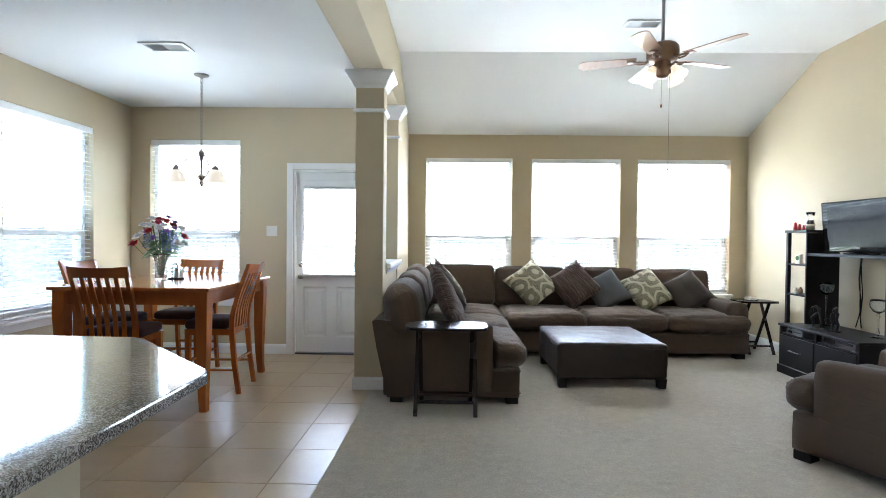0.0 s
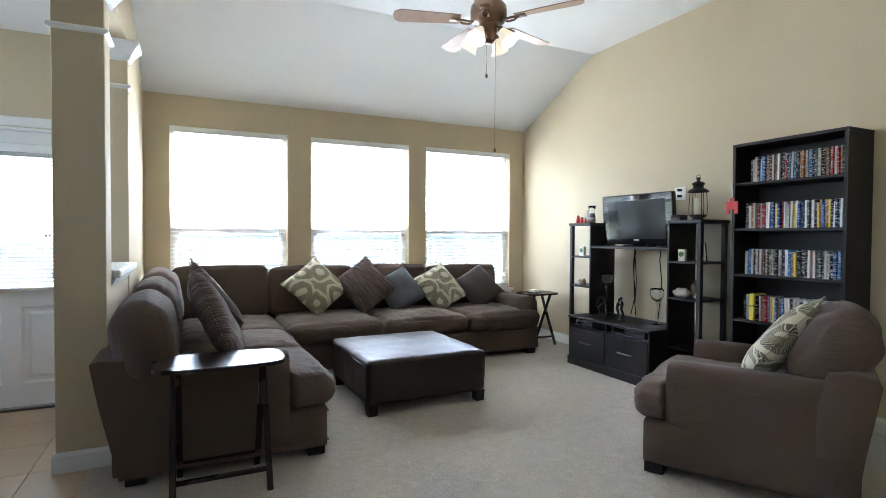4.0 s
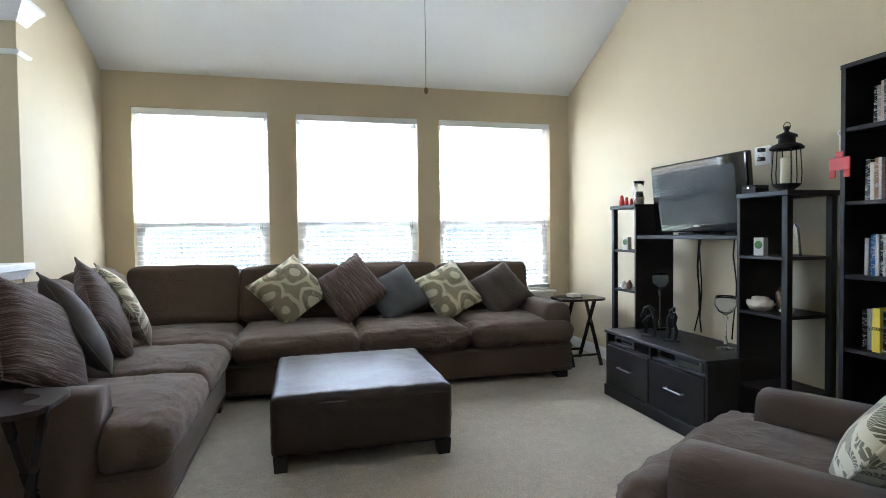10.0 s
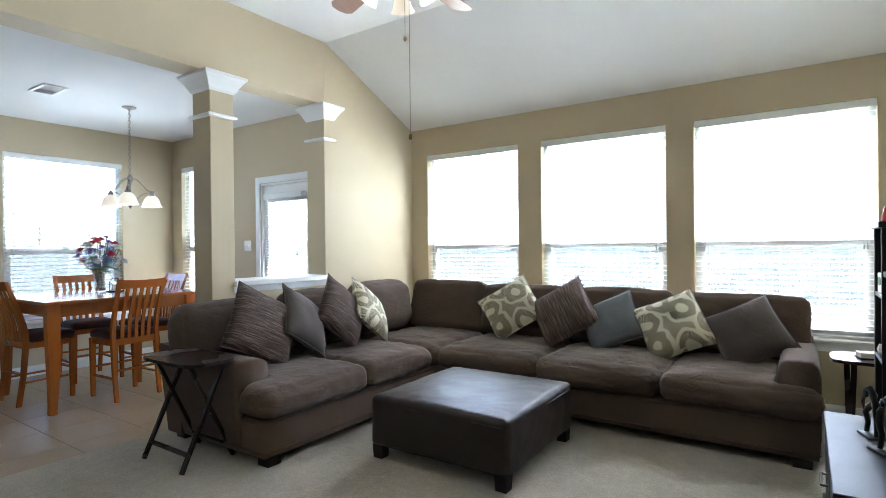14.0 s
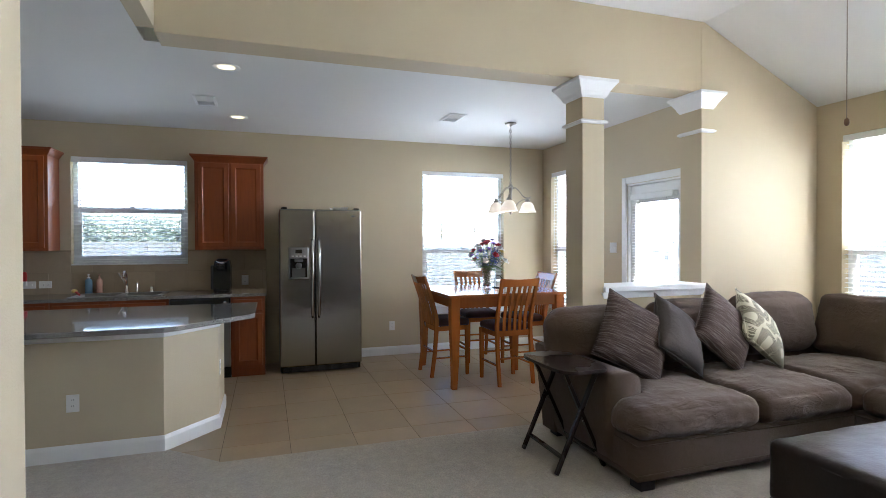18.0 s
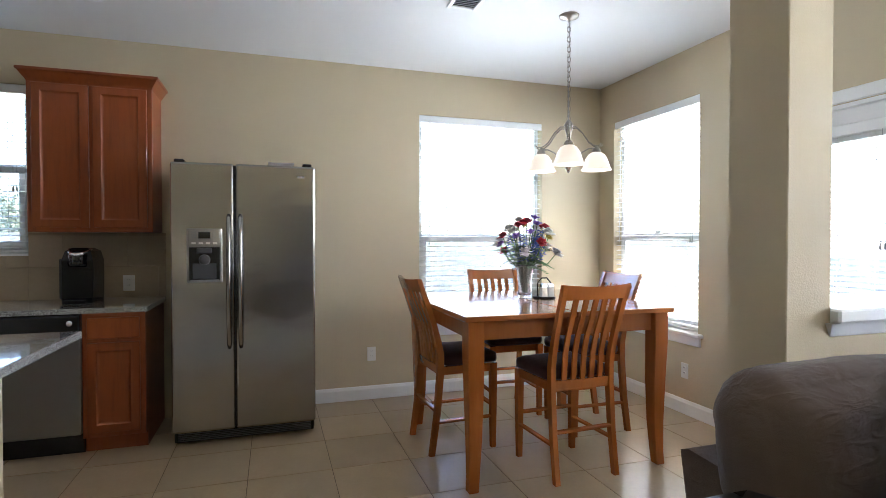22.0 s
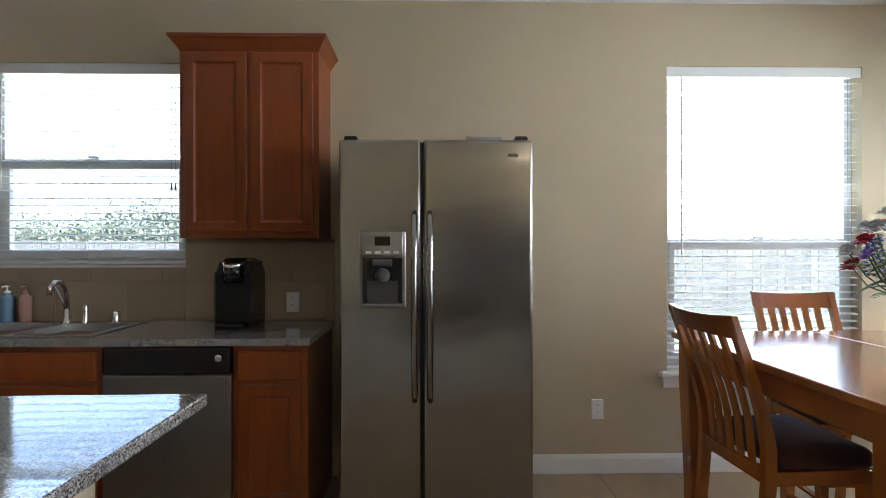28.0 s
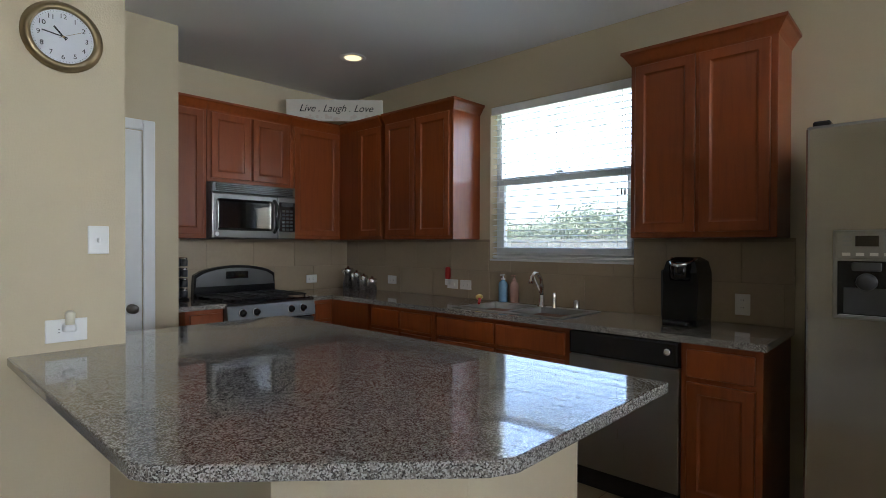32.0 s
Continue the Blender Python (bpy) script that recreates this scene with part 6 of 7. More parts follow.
part("stem", lathe([(0.004, -0.71), (0.01, -0.715), (0.022, -0.735), (0.03, -0.75), (0.022, -0.765), (0.026, -0.775), (0.018, -0.80), (0.012, -0.83), (0.011, -0.95), (0.03, -0.965), (0.034, -0.985), (0.022, -1.0), (0.012, -1.015), (0.019, -1.03), (0.021, -1.045), (0.012, -1.065), (0.006, -1.075), (0, -1.08)], 24), NICKEL, chn, "", True)
for i in range(3):
    a = radians(120 * i - 31)
    ca, sa = math.cos(a), math.sin(a)
    for off in (-0.006, 0.006):
        arm = [(r * ca - off * sa, r * sa + off * ca, z + off) for r, z in ((0.02, -0.765), (0.055, -0.76), (0.10, -0.795), (0.145, -0.855), (0.185, -0.88), (0.225, -0.882), (0.245, -0.866))]
        part("arm", tube(arm, 0.0042, 8), NICKEL, chn, "", True)
    arm = [(r * ca, r * sa, z) for r, z in ((0.195, -0.895), (0.15, -0.90), (0.10, -0.93), (0.06, -0.975), (0.02, -0.99))]
    part("brace", tube(arm, 0.0045, 8), NICKEL, chn, "", True)
    mm = Matrix.Translation((0.205 * ca, 0.205 * sa, -0.115))
    part("socket_cup", lathe([(0, -0.758), (0.008, -0.76), (0.01, -0.775), (0.024, -0.787), (0.03, -0.805), (0.03, -0.815)], 18, None, mm), NICKEL, chn, "", True)
    part("shade", lathe([(0.028, -0.81), (0.05, -0.825), (0.068, -0.855), (0.078, -0.89), (0.088, -0.92), (0.098, -0.935), (0.096, -0.937), (0.085, -0.922), (0.074, -0.89), (0.063, -0.855), (0.044, -0.83)], 32, None, mm), SHADE_CH, chn, "lit alabaster glass shade", True)
    bulb("chandelier_lamp", (cx + 0.205 * ca, cy + 0.205 * sa, CZ - 0.99), 0.03, (1.0, 0.84, 0.6), 0.03)

# ---- ceiling fan ----
fxc, fyc = 1.495, 4.365
fan = thing("ceiling_fan", pose(fxc, fyc, HZ), "bronze ceiling fan with five wooden blades and four lit shades", "ceiling fan")
part("canopy", lathe([(0, -0.001), (0.07, -0.002), (0.065, -0.03), (0.03, -0.06), (0.014, -0.065)], 28), GREYP, fan, "", True)
part("downrod", tube([(0, 0, -0.06), (0, 0, -0.54)], 0.0125, 12), GREYP, fan, "grey downrod", True)
part("motor", lathe([(0.02, -0.60), (0.1, -0.605), (0.118, -0.625), (0.122, -0.66), (0.12, -0.70), (0.105, -0.725), (0.06, -0.74)], 36), BRONZE, fan, "", True)
part("switch_housing", lathe([(0.06, -0.74), (0.062, -0.78), (0.05, -0.80), (0.05, -0.835), (0.03, -0.86), (0, -0.865)], 28), BRONZE, fan, "", True)
for i in range(5):
    a = 72 * i + 18
    R = Matrix.Rotation(radians(a), 4, 'Z')
    bm = tube([(0.09, 0, -0.715), (0.13, 0.02, -0.735), (0.17, 0.025, -0.73), (0.21, 0.0, -0.722)], 0.008, 8)
    tube([(0.09, 0, -0.715), (0.13, -0.02, -0.735), (0.17, -0.025, -0.73), (0.21, 0.0, -0.722)], 0.008, 8, bm)
    box(0.19, 0.26, -0.03, 0.03, -0.724, -0.719, 0.002, bm=bm)
    bmesh.ops.transform(bm, matrix=R, verts=bm.verts)
    part("blade_iron", bm, BRONZE, fan, "", True)
    bm = prism([(0.19, -0.05), (0.585, -0.068), (0.62, -0.045), (0.63, 0.0), (0.62, 0.045), (0.585, 0.068), (0.19, 0.05)], -0.003, 0.003, 0.001)
    bmesh.ops.transform(bm, matrix=R @ Matrix.Translation((0, 0, -0.713)) @ Matrix.Rotation(radians(11), 4, 'X'), verts=bm.verts)
    part("blade", bm, BLADE, fan)
for i in range(4):
    a = radians(90 * i + 30)
    R = Matrix.Rotation(a, 4, 'Z')
    bm = tube([(0.04, 0, -0.79), (0.07, 0, -0.77), (0.08, 0, -0.775), (0.09, 0, -0.79)], 0.007, 8)
    bmesh.ops.transform(bm, matrix=R, verts=bm.verts)
    part("light_arm", bm, BRONZE, fan, "", True)
    mm = R @ Matrix.Translation((0.09, 0, -0.785)) @ Matrix.Rotation(radians(-36), 4, 'Y') @ Matrix.Scale(0.86, 4)
    part("light_socket", lathe([(0.012, 0.01), (0.024, 0.0), (0.027, -0.025)], 16, None, mm), BRONZE, fan, "", True)
    part("shade", lathe([(0.027, -0.02), (0.036, -0.045), (0.05, -0.08), (0.056, -0.105), (0.072, -0.135), (0.07, -0.136), (0.052, -0.104), (0.034, -0.05)], 28, None, mm), SHADE_LIT, fan, "lit frosted tulip shade", True)
    q = mm @ Vector((0, 0, -0.15))
    bulb("fan_lamp", (fxc + q.x, fyc + q.y, HZ + q.z + 0.095), 0.10, (1.0, 0.78, 0.5), 0.03)
for x, y, L in ((0.01, 0.04, 1.05), (0.06, 0.01, 1.545)):
    part("pull_chain", tube([(x, y, -0.84), (x, y, -L)], 0.0016, 6), NICKEL, fan)
    part("chain_knob", lathe([(0, -L + 0.004), (0.008, -L - 0.006), (0.009, -L - 0.02), (0.005, -L - 0.028), (0, -L - 0.029)], 12, None, Matrix.Translation((x, y, 0))), BRONZE, fan, "", True)
for ob in fan.children:
    if not ob.name.startswith(("canopy", "downrod")):
        ob.location.z += 0.095

# ---- sectional sofa ----
SX0, SX1, SYF = -0.65, 0.43, 4.345         # west wing: back, front, near end
NYF, NYB, NXE = 6.115, 7.25, 3.20          # north wing: front, back, east end
sf = thing("sectional_sofa", pose(0, 6.0, 0), "large brown-grey fabric corner sofa with loose cushions", "sofa")
O = Vector((0, -6.0, 0))


FRAME_PARTS = ("base_frame", "back_frame", "arm")


def sp(name, bm, mat=SOFA, smooth=True, at=None, rot=None, label=""):
    if name in FRAME_PARTS:
        mat = SOFA_TIGHT
    if at is not None:
        bmesh.ops.transform(bm, matrix=Matrix.Translation(at) @ (rot or Matrix.Identity(4)), verts=bm.verts)
    bmesh.ops.translate(bm, verts=bm.verts, vec=O)
    return part(name, bm, mat, sf, label, smooth)


def soft_box(x0, x1, y0, y1, z0, z1, r=0.03, puff=0.008, seed=0, cuts=7, wr=0.003, crease=0.0):
    bm = cushion(x1 - x0, y1 - y0, z1 - z0, r, puff, wr, seed, cuts, 0.0, crease)
    bmesh.ops.translate(bm, verts=bm.verts, vec=((x0 + x1) / 2, (y0 + y1) / 2, (z0 + z1) / 2))
    return bm


sp("base_frame", soft_box(SX0 + 0.04, SX1, SYF + 0.02, NYB - 0.05, 0.055, 0.30, 0.02, 0.004, 1))
sp("base_frame", soft_box(SX1 - 0.01, NXE - 0.01, NYF, NYB - 0.05, 0.055, 0.30, 0.02, 0.004, 2))


FLARE = ((0.20, 0.03, 0.06), (0.19, -0.01, 0.25), (0.17, -0.055, 0.45), (0.155, -0.085, 0.62), (0.13, -0.092, 0.655), (0.04, -0.09, 0.668), (-0.06, -0.088, 0.66))
OUTL = [(a, z) for a, b, z in FLARE[:5]] + [(-0.06, 0.668), (-0.09, 0.655)] + [(b, z) for a, b, z in FLARE[3::-1]]
sp("back_frame", sweep([[(SX0 + u, y, z) for u, z in OUTL] for y in [SYF + (NYB - 0.10 - SYF) * k / 10 for k in range(11)]]), SOFA, False)
sp("back_frame", sweep([[(x, NYB - 0.04 - u, z) for u, z in OUTL] for x in [SX0 + 0.02 + (NXE - 0.05 - SX0) * k / 12 for k in range(13)]]), SOFA, False)


def arm_bm(L, w, h, seed):
    """An arm with a rolled top, along y from 0 to L, w wide, standing on z = 0."""
    n = 12
    rows = []
    for i in range(n + 1):
        y = L * i / n
        f = min(1, 5.0 * min(i, n - i) / n + 0.55)
        ring = []
        for k in range(20):
            a = 2 * math.pi * k / 20
            cx_, cz_ = math.cos(a), math.sin(a)
            px = math.copysign(abs(cx_) ** 0.45, cx_) * w / 2
            pz = h / 2 + math.copysign(abs(cz_) ** 0.4, cz_) * h / 2
            q = Vector((px * (0.9 + 0.1 * f), y, pz * (0.985 + 0.015 * f)))
            q += Vector((px, 0, 0)).normalized() * noise.noise(q * 5 + Vector((seed, 0, 0))) * 0.006
            ring.append(tuple(q))
        rows.append(ring)
    return sweep(rows)


sp("arm", place(arm_bm(0.86, 0.23, 0.575, 1), Matrix.Translation((SX0 + 0.0, SYF + 0.115, 0.055)) @ Matrix.Rotation(radians(-90), 4, 'Z')))
sp("arm", place(arm_bm(0.92, 0.23, 0.575, 2), Matrix.Translation((NXE - 0.115, NYF + 0.04, 0.055))))
# seat cushions
def notch(bm, inside, squeeze):
    """Draws the part of a cushion that lies in the arm's place back to the arm's side."""
    for v in bm.verts:
        if inside(v.co):
            squeeze(v.co)
    return bm


def west_notch(c):
    c.y = SYF + 0.225 + 0.03 * (c.y - SYF)


def east_notch(c):
    c.x = NXE - 0.232 + 0.03 * (c.x - NXE)


seats = [((SX0 + 0.26, SX1 + 0.045, SYF - 0.005, 5.265), 11), ((SX0 + 0.26, SX1 + 0.04, 5.275, 6.08), 12), ((SX0 + 0.26, 0.47, 6.09, NYB - 0.24), 13), ((0.48, 1.395, NYF - 0.04, NYB - 0.24), 14), ((1.405, 2.295, NYF - 0.045, NYB - 0.24), 15), ((2.305, NXE + 0.005, NYF - 0.04, NYB - 0.24), 16)]
for (x0, x1, y0, y1), sd in seats:
    bm = soft_box(x0, x1, y0, y1, 0.295, 0.48, 0.075, 0.035, sd, 34, 0.012, 0.011)
    if sd == 11:
        notch(bm, lambda c: c.x < SX1 - 0.20 and c.y < SYF + 0.225, west_notch)
    if sd == 16:
        notch(bm, lambda c: c.y > NYF + 0.05 and c.x > NXE - 0.232, east_notch)
    sp("seat_cushion", bm)
for z in (0.272, 0.10):
    sp("piping", tube([(SX0 + 0.3, SYF + 0.016, z), (SX1 + 0.002, SYF + 0.016, z), (SX1 + 0.003, SYF + 0.3, z), (SX1 + 0.004, NYF - 0.003, z), (2.0, NYF - 0.003, z), (NXE - 0.008, NYF - 0.003, z), (NXE - 0.007, NYF + 0.3, z)], 0.0045, 6))
# back cushions
def back(x0, x1, y0, y1, z0, z1, seed, lean, axis):
    bm = cushion(x1 - x0, y1 - y0, z1 - z0, 0.055 if axis == 'X' else 0.135, 0.022, 0.008, seed, 24, 0.0, 0.0035)
    return sp("back_cushion", bm, SOFA_BACK, True, ((x0 + x1) / 2, (y0 + y1) / 2, (z0 + z1) / 2), Matrix.Rotation(radians(lean), 4, axis))


for x0, x1, z1, sd in ((-0.46, 0.425, 0.965, 21), (0.44, 1.34, 0.945, 22), (1.355, 2.22, 0.945, 23), (2.235, 3.15, 0.93, 24)):
    back(x0, x1, NYB - 0.315, NYB - 0.055, 0.47, z1, sd, -15, 'X')
for y0, y1, z1, sd in ((SYF - 0.02, 5.20, 0.94, 25), (5.22, 6.06, 0.96, 26), (6.08, 6.93, 0.985, 27)):
    back(SX0 - 0.005, SX0 + 0.275, y0, y1, 0.50, z1, sd, -10, 'Y')
for x, y in ((SX0 + 0.1, SYF + 0.1), (SX1 - 0.06, SYF + 0.1), (SX1 - 0.06, NYF - 0.1), (NXE - 0.1, NYF + 0.06), (NXE - 0.1, NYB - 0.12), (SX0 + 0.1, NYB - 0.12)):
    sp("foot", box(x - 0.05, x + 0.05, y - 0.05, y + 0.05, 0.004, 0.06, 0.004), BLACKWOOD, False, label="dark wooden foot")

# scatter cushions
def scatter(mat, at, turn, lean, size, label, roll=45, seed=0):
    p = thing("scatter_cushion", Matrix.Translation(at) @ Matrix.Rotation(radians(turn), 4, 'Z') @ Matrix.Rotation(radians(90 - lean), 4, 'X') @ Matrix.Rotation(radians(roll), 4, 'Z'), label, "cushion", "scatter cushions")
    part("cover", pillow_bm(size, 0.085, seed), mat, p, "", True)
    h = size / 2
    e = []
    for k in range(4):
        for i in range(8):
            t = -1 + 2 * i / 8
            pin = 1 - 0.07 * (1 - t * t)
            u, v = ((t, pin), (pin, -t), (-t, -pin), (-pin, t))[k]
            e.append((u * h, v * h, 0))
    part("piping", tube(e, 0.0055, 6, None, True), mat, p, "", True)


OL, BR, PL, BLU = "cream cushion with olive-brown ring pattern", "dark brown striped cushion", "plain dark taupe cushion", "slate grey cushion"
scatter(P_OLIVE, (0.87, 6.755, 0.77), 4, 33, 0.51, OL + ", standing on a corner", 38, 1)
scatter(P_BROWN, (1.385, 6.745, 0.765), -3, 33, 0.52, BR + ", standing on a corner", 36, 2)
scatter(P_BLUE, (1.79, 6.765, 0.70), -6, 36, 0.47, BLU + ", standing on a corner", 30, 3)
scatter(P_OLIVE, (2.27, 6.75, 0.71), 3, 34, 0.50, OL + ", leaning on the sofa back", 27, 4)
scatter(P_PLAIN, (2.78, 6.75, 0.695), -4, 34, 0.48, PL + ", standing on a corner", 30, 5)
scatter(P_BROWN, (-0.145, 4.795, 0.775), 88, 25, 0.53, BR + ", leaning on the sofa back", 59, 6)
scatter(P_PLAIN, (-0.14, 5.17, 0.775), 113, 28, 0.47, PL + ", leaning on the sofa back", 53, 7)
scatter(P_BROWN, (-0.16, 5.61, 0.785), 100, 22, 0.51, BR + ", leaning on the sofa back", 46, 8)
scatter(P_OLIVE, (-0.16, 5.96, 0.772), 116, 28, 0.48, OL + ", leaning on the sofa back", 48, 9)

# ---- ottoman ----
ot = thing("ottoman", pose(1.307, 5.362, 0, 0, 0, 0.5), "large square dark brown leather ottoman with short feet", "ottoman")
bm = cushion(0.972, 0.985, 0.325, 0.036, 0.010, 0.005, 31, 40, 0.0, 0.0)
for v in bm.verts:
    edge = max(abs(v.co.x), abs(v.co.y)) / 0.49
    if v.co.z > 0.12:
        v.co.z += 0.012 * (1 - edge ** 3) - 0.006 + 0.006 * noise.noise(Vector((v.co.x * 26, v.co.y * 9, 3))) * edge ** 5
    v.co.z += 0.2435
part("body", bm, LEATHER, ot, "", True)
for s in (-1, 1):
    for q in (-1, 1):
        part("foot", sweep([rect(s * 0.438, q * 0.444, z, w, w) for z, w in ((0.004, 0.066), (0.092, 0.076))]), BLACKWOOD, ot, "dark square wooden foot")

# ---- armchair ----
CHAIR_BACK = [(-0.12, 0.06), (-0.12, 0.5), (-0.08, 0.655), (0.0, 0.67), (0.10, 0.655), (0.115, 0.635), (0.06, 0.3), (0.03, 0.06)]


def armchair(m):
    c = thing("armchair", m, "wide brown-grey fabric armchair with loose back cushion", "armchair")

    def q(name, bm, mat=SOFA, label=""):
        return part(name, bm, SOFA_TIGHT if name in FRAME_PARTS else mat, c, label, mat is SOFA)
    q("base_frame", soft_box(-0.48, 0.48, -0.94, 0.0, 0.055, 0.30, 0.02, 0.004, 41))
    q("back_frame", sweep([[(x, -0.90 - u, z) for u, z in CHAIR_BACK] for x in [-0.48 + 0.096 * k for k in range(11)]]))
    for s in (-1, 1):
        q("arm", place(arm_bm(0.83, 0.21, 0.56, 43 + s), Matrix.Translation((s * 0.375, -0.95, 0.055))))
    bm = soft_box(-0.485, 0.485, -0.72, 0.06, 0.295, 0.485, 0.075, 0.035, 45, 28, 0.012, 0.015)
    for v in bm.verts:
        if abs(v.co.x) > 0.268 and v.co.y < -0.105:
            v.co.x = math.copysign(0.262 + 0.03 * abs(v.co.x), v.co.x)
    q("seat_cushion", bm)
    bm = cushion(0.72, 0.30, 0.44, 0.14, 0.03, 0.012, 48, 20, 0.0, 0.012)
    bmesh.ops.transform(bm, matrix=Matrix.Translation((0, -0.84, 0.715)) @ Matrix.Rotation(radians(30), 4, 'X'), verts=bm.verts)
    q("back_cushion", bm)
    for s in (-1, 1):
        for y in (-0.87, -0.06):
            part("foot", box(s * 0.42 - 0.05, s * 0.42 + 0.05, y - 0.05, y + 0.05, 0.004, 0.06, 0.004), BLACKWOOD, c, "dark wooden foot")
    return c


AC = pose(2.361, 3.665, 0, 0, 0, 29)
armchair(AC)
p = AC @ Vector((-0.05, -0.60, 0.70))
scatter(P_OLIVE, p, 202, 36, 0.50, OL + ", in the armchair", 42, 10)

# ---- folding tray tables ----
def tray_table(m, w=0.62, d=0.36, h=0.655, label="dark wooden folding tray table with crossed legs"):
    t = thing("tray_table", m, label, "side table", "folding tray tables")
    n = 20
    poly = []
    for k in range(4 * n):
        a = 2 * math.pi * k / (4 * n)
        ca, sa = math.cos(a), math.sin(a)
        poly.append((w / 2 * math.copysign(abs(ca) ** 0.42, ca), d / 2 * math.copysign(abs(sa) ** 0.5, sa)))
    part("tray_top", prism(poly, h - 0.02, h, 0.004), TRAYWOOD, t)
    for s in (-1, 1):
        x = s * (w / 2 - 0.09)
        part("leg", bar((x, -d / 2 + 0.0, 0.006), (x, d / 2 - 0.07, h - 0.022), 0.022, 0.03, None, 0.003, (1, 0, 0)), TRAYWOOD, t)
        part("leg", bar((x - s * 0.026, d / 2 - 0.0, 0.006), (x - s * 0.026, -d / 2 + 0.07, h - 0.022), 0.022, 0.03, None, 0.003, (1, 0, 0)), TRAYWOOD, t)
        part("pivot_bolt", lathe([(0.007, 0), (0.007, 0.006), (0, 0.008)], 10, None, pose(x + s * 0.011, 0.0, h * 0.5, 0, 90 * s)), CHROME, t)
    part("crossbar", bar((-w / 2 + 0.1, -d / 2 + 0.05, 0.1), (w / 2 - 0.1, -d / 2 + 0.05, 0.1), 0.03, 0.018), TRAYWOOD, t)
    part("crossbar", bar((-w / 2 + 0.13, d / 2 - 0.05, 0.1), (w / 2 - 0.13, d / 2 - 0.05, 0.1), 0.03, 0.018), TRAYWOOD, t)
    part("top_rail", bar((-w / 2 + 0.1, d / 2 - 0.07, h - 0.034), (w / 2 - 0.1, d / 2 - 0.07, h - 0.034), 0.024, 0.024), TRAYWOOD, t)
    return t


tray_table(pose(-0.155, 4.235, 0))
tray_table(pose(3.48, 6.56, 0), 0.46, 0.36, 0.62)
cr = thing("coaster_stack", pose(3.44, 6.56, 0.62, 0, 0, 12), "small stack of pale coasters in a holder on the tray table", "coasters")
part("holder", box(-0.055, 0.055, -0.055, 0.055, 0.0, 0.006, 0.001), BLACKWOOD, cr)
for i in range(4):
    part("coaster", box(-0.048, 0.048, -0.048, 0.048, 0.0065 + i * 0.0075, 0.0135 + i * 0.0075, 0.001), PLAQUE, cr)


# ---- television unit ----
BX, BZ = 3.185, 0.497
tv = thing("media_stand", pose(3.45, 5.09, 0), "black-brown wooden media stand with two drawers", "media stand")
Y0, Y1, XB = -0.525, 0.525, 0.245
xf = BX - 3.45
part("plinth", box(xf + 0.0, XB, Y0 + 0.0, Y1, 0.004, 0.085, 0.003), BLACKWOOD, tv)
part("top_board", box(xf + 0.005, XB, Y0 - 0.005, Y1 + 0.005, BZ - 0.022, BZ, 0.003), BLACKWOOD, tv)
for y in (Y0, -0.009, Y1 - 0.018):
    part("upright", box(xf + 0.02, XB, y, y + 0.018, 0.086, BZ - 0.023), BLACKWOOD, tv)
part("back_board", box(XB - 0.006, XB, Y0 + 0.018, Y1 - 0.018, 0.086, BZ - 0.023), BLACKWOOD, tv)
for a, b in ((Y0 + 0.018, -0.009), (0.009, Y1 - 0.018)):
    part("shelf", box(xf + 0.03, XB - 0.007, a + 0.001, b - 0.001, 0.39, 0.405), BLACKWOOD, tv)
    d = part("drawer_front", box(xf + 0.012, xf + 0.03, a + 0.003, b - 0.003, 0.09, 0.385, 0.002), BLACKWOOD, tv)
    c = (a + b) / 2
    part("handle", tube([(xf + 0.012, c - 0.075, 0.25), (xf - 0.012, c - 0.075, 0.25), (xf - 0.012, c + 0.075, 0.25), (xf + 0.012, c + 0.075, 0.25)], 0.006, 8), STEEL, d, "brushed steel bar handle")


def player(name, y, z, w, h, label):
    t = thing(name, pose(BX + 0.05, y, z), label, "disc player")
    part("case", box(0.0, 0.25, -w / 2, w / 2, 0.0, h, 0.003), STEEL_D, t)
    part("disc_tray", box(-0.003, 0.0, -w / 2 + 0.02, 0.02, h * 0.5, h * 0.8, 0.001), DARKGREY, t)
    part("display", box(-0.002, 0.0, 0.03, w / 2 - 0.03, h * 0.3, h * 0.8), BLACKG, t)
    part("button", lathe([(0.008, 0), (0.008, 0.004), (0, 0.004)], 12, None, pose(0, w / 2 - 0.02, h / 2, 0, -90)), CHROME, t)


player("disc_player", 5.43, 0.405, 0.24, 0.045, "silver disc player on the shelf of the stand")
player("cable_box", 5.43, 0.4505, 0.22, 0.03, "small silver box on the disc player")
player("video_recorder", 4.85, 0.405, 0.40, 0.07, "black and silver video recorder on the shelf")


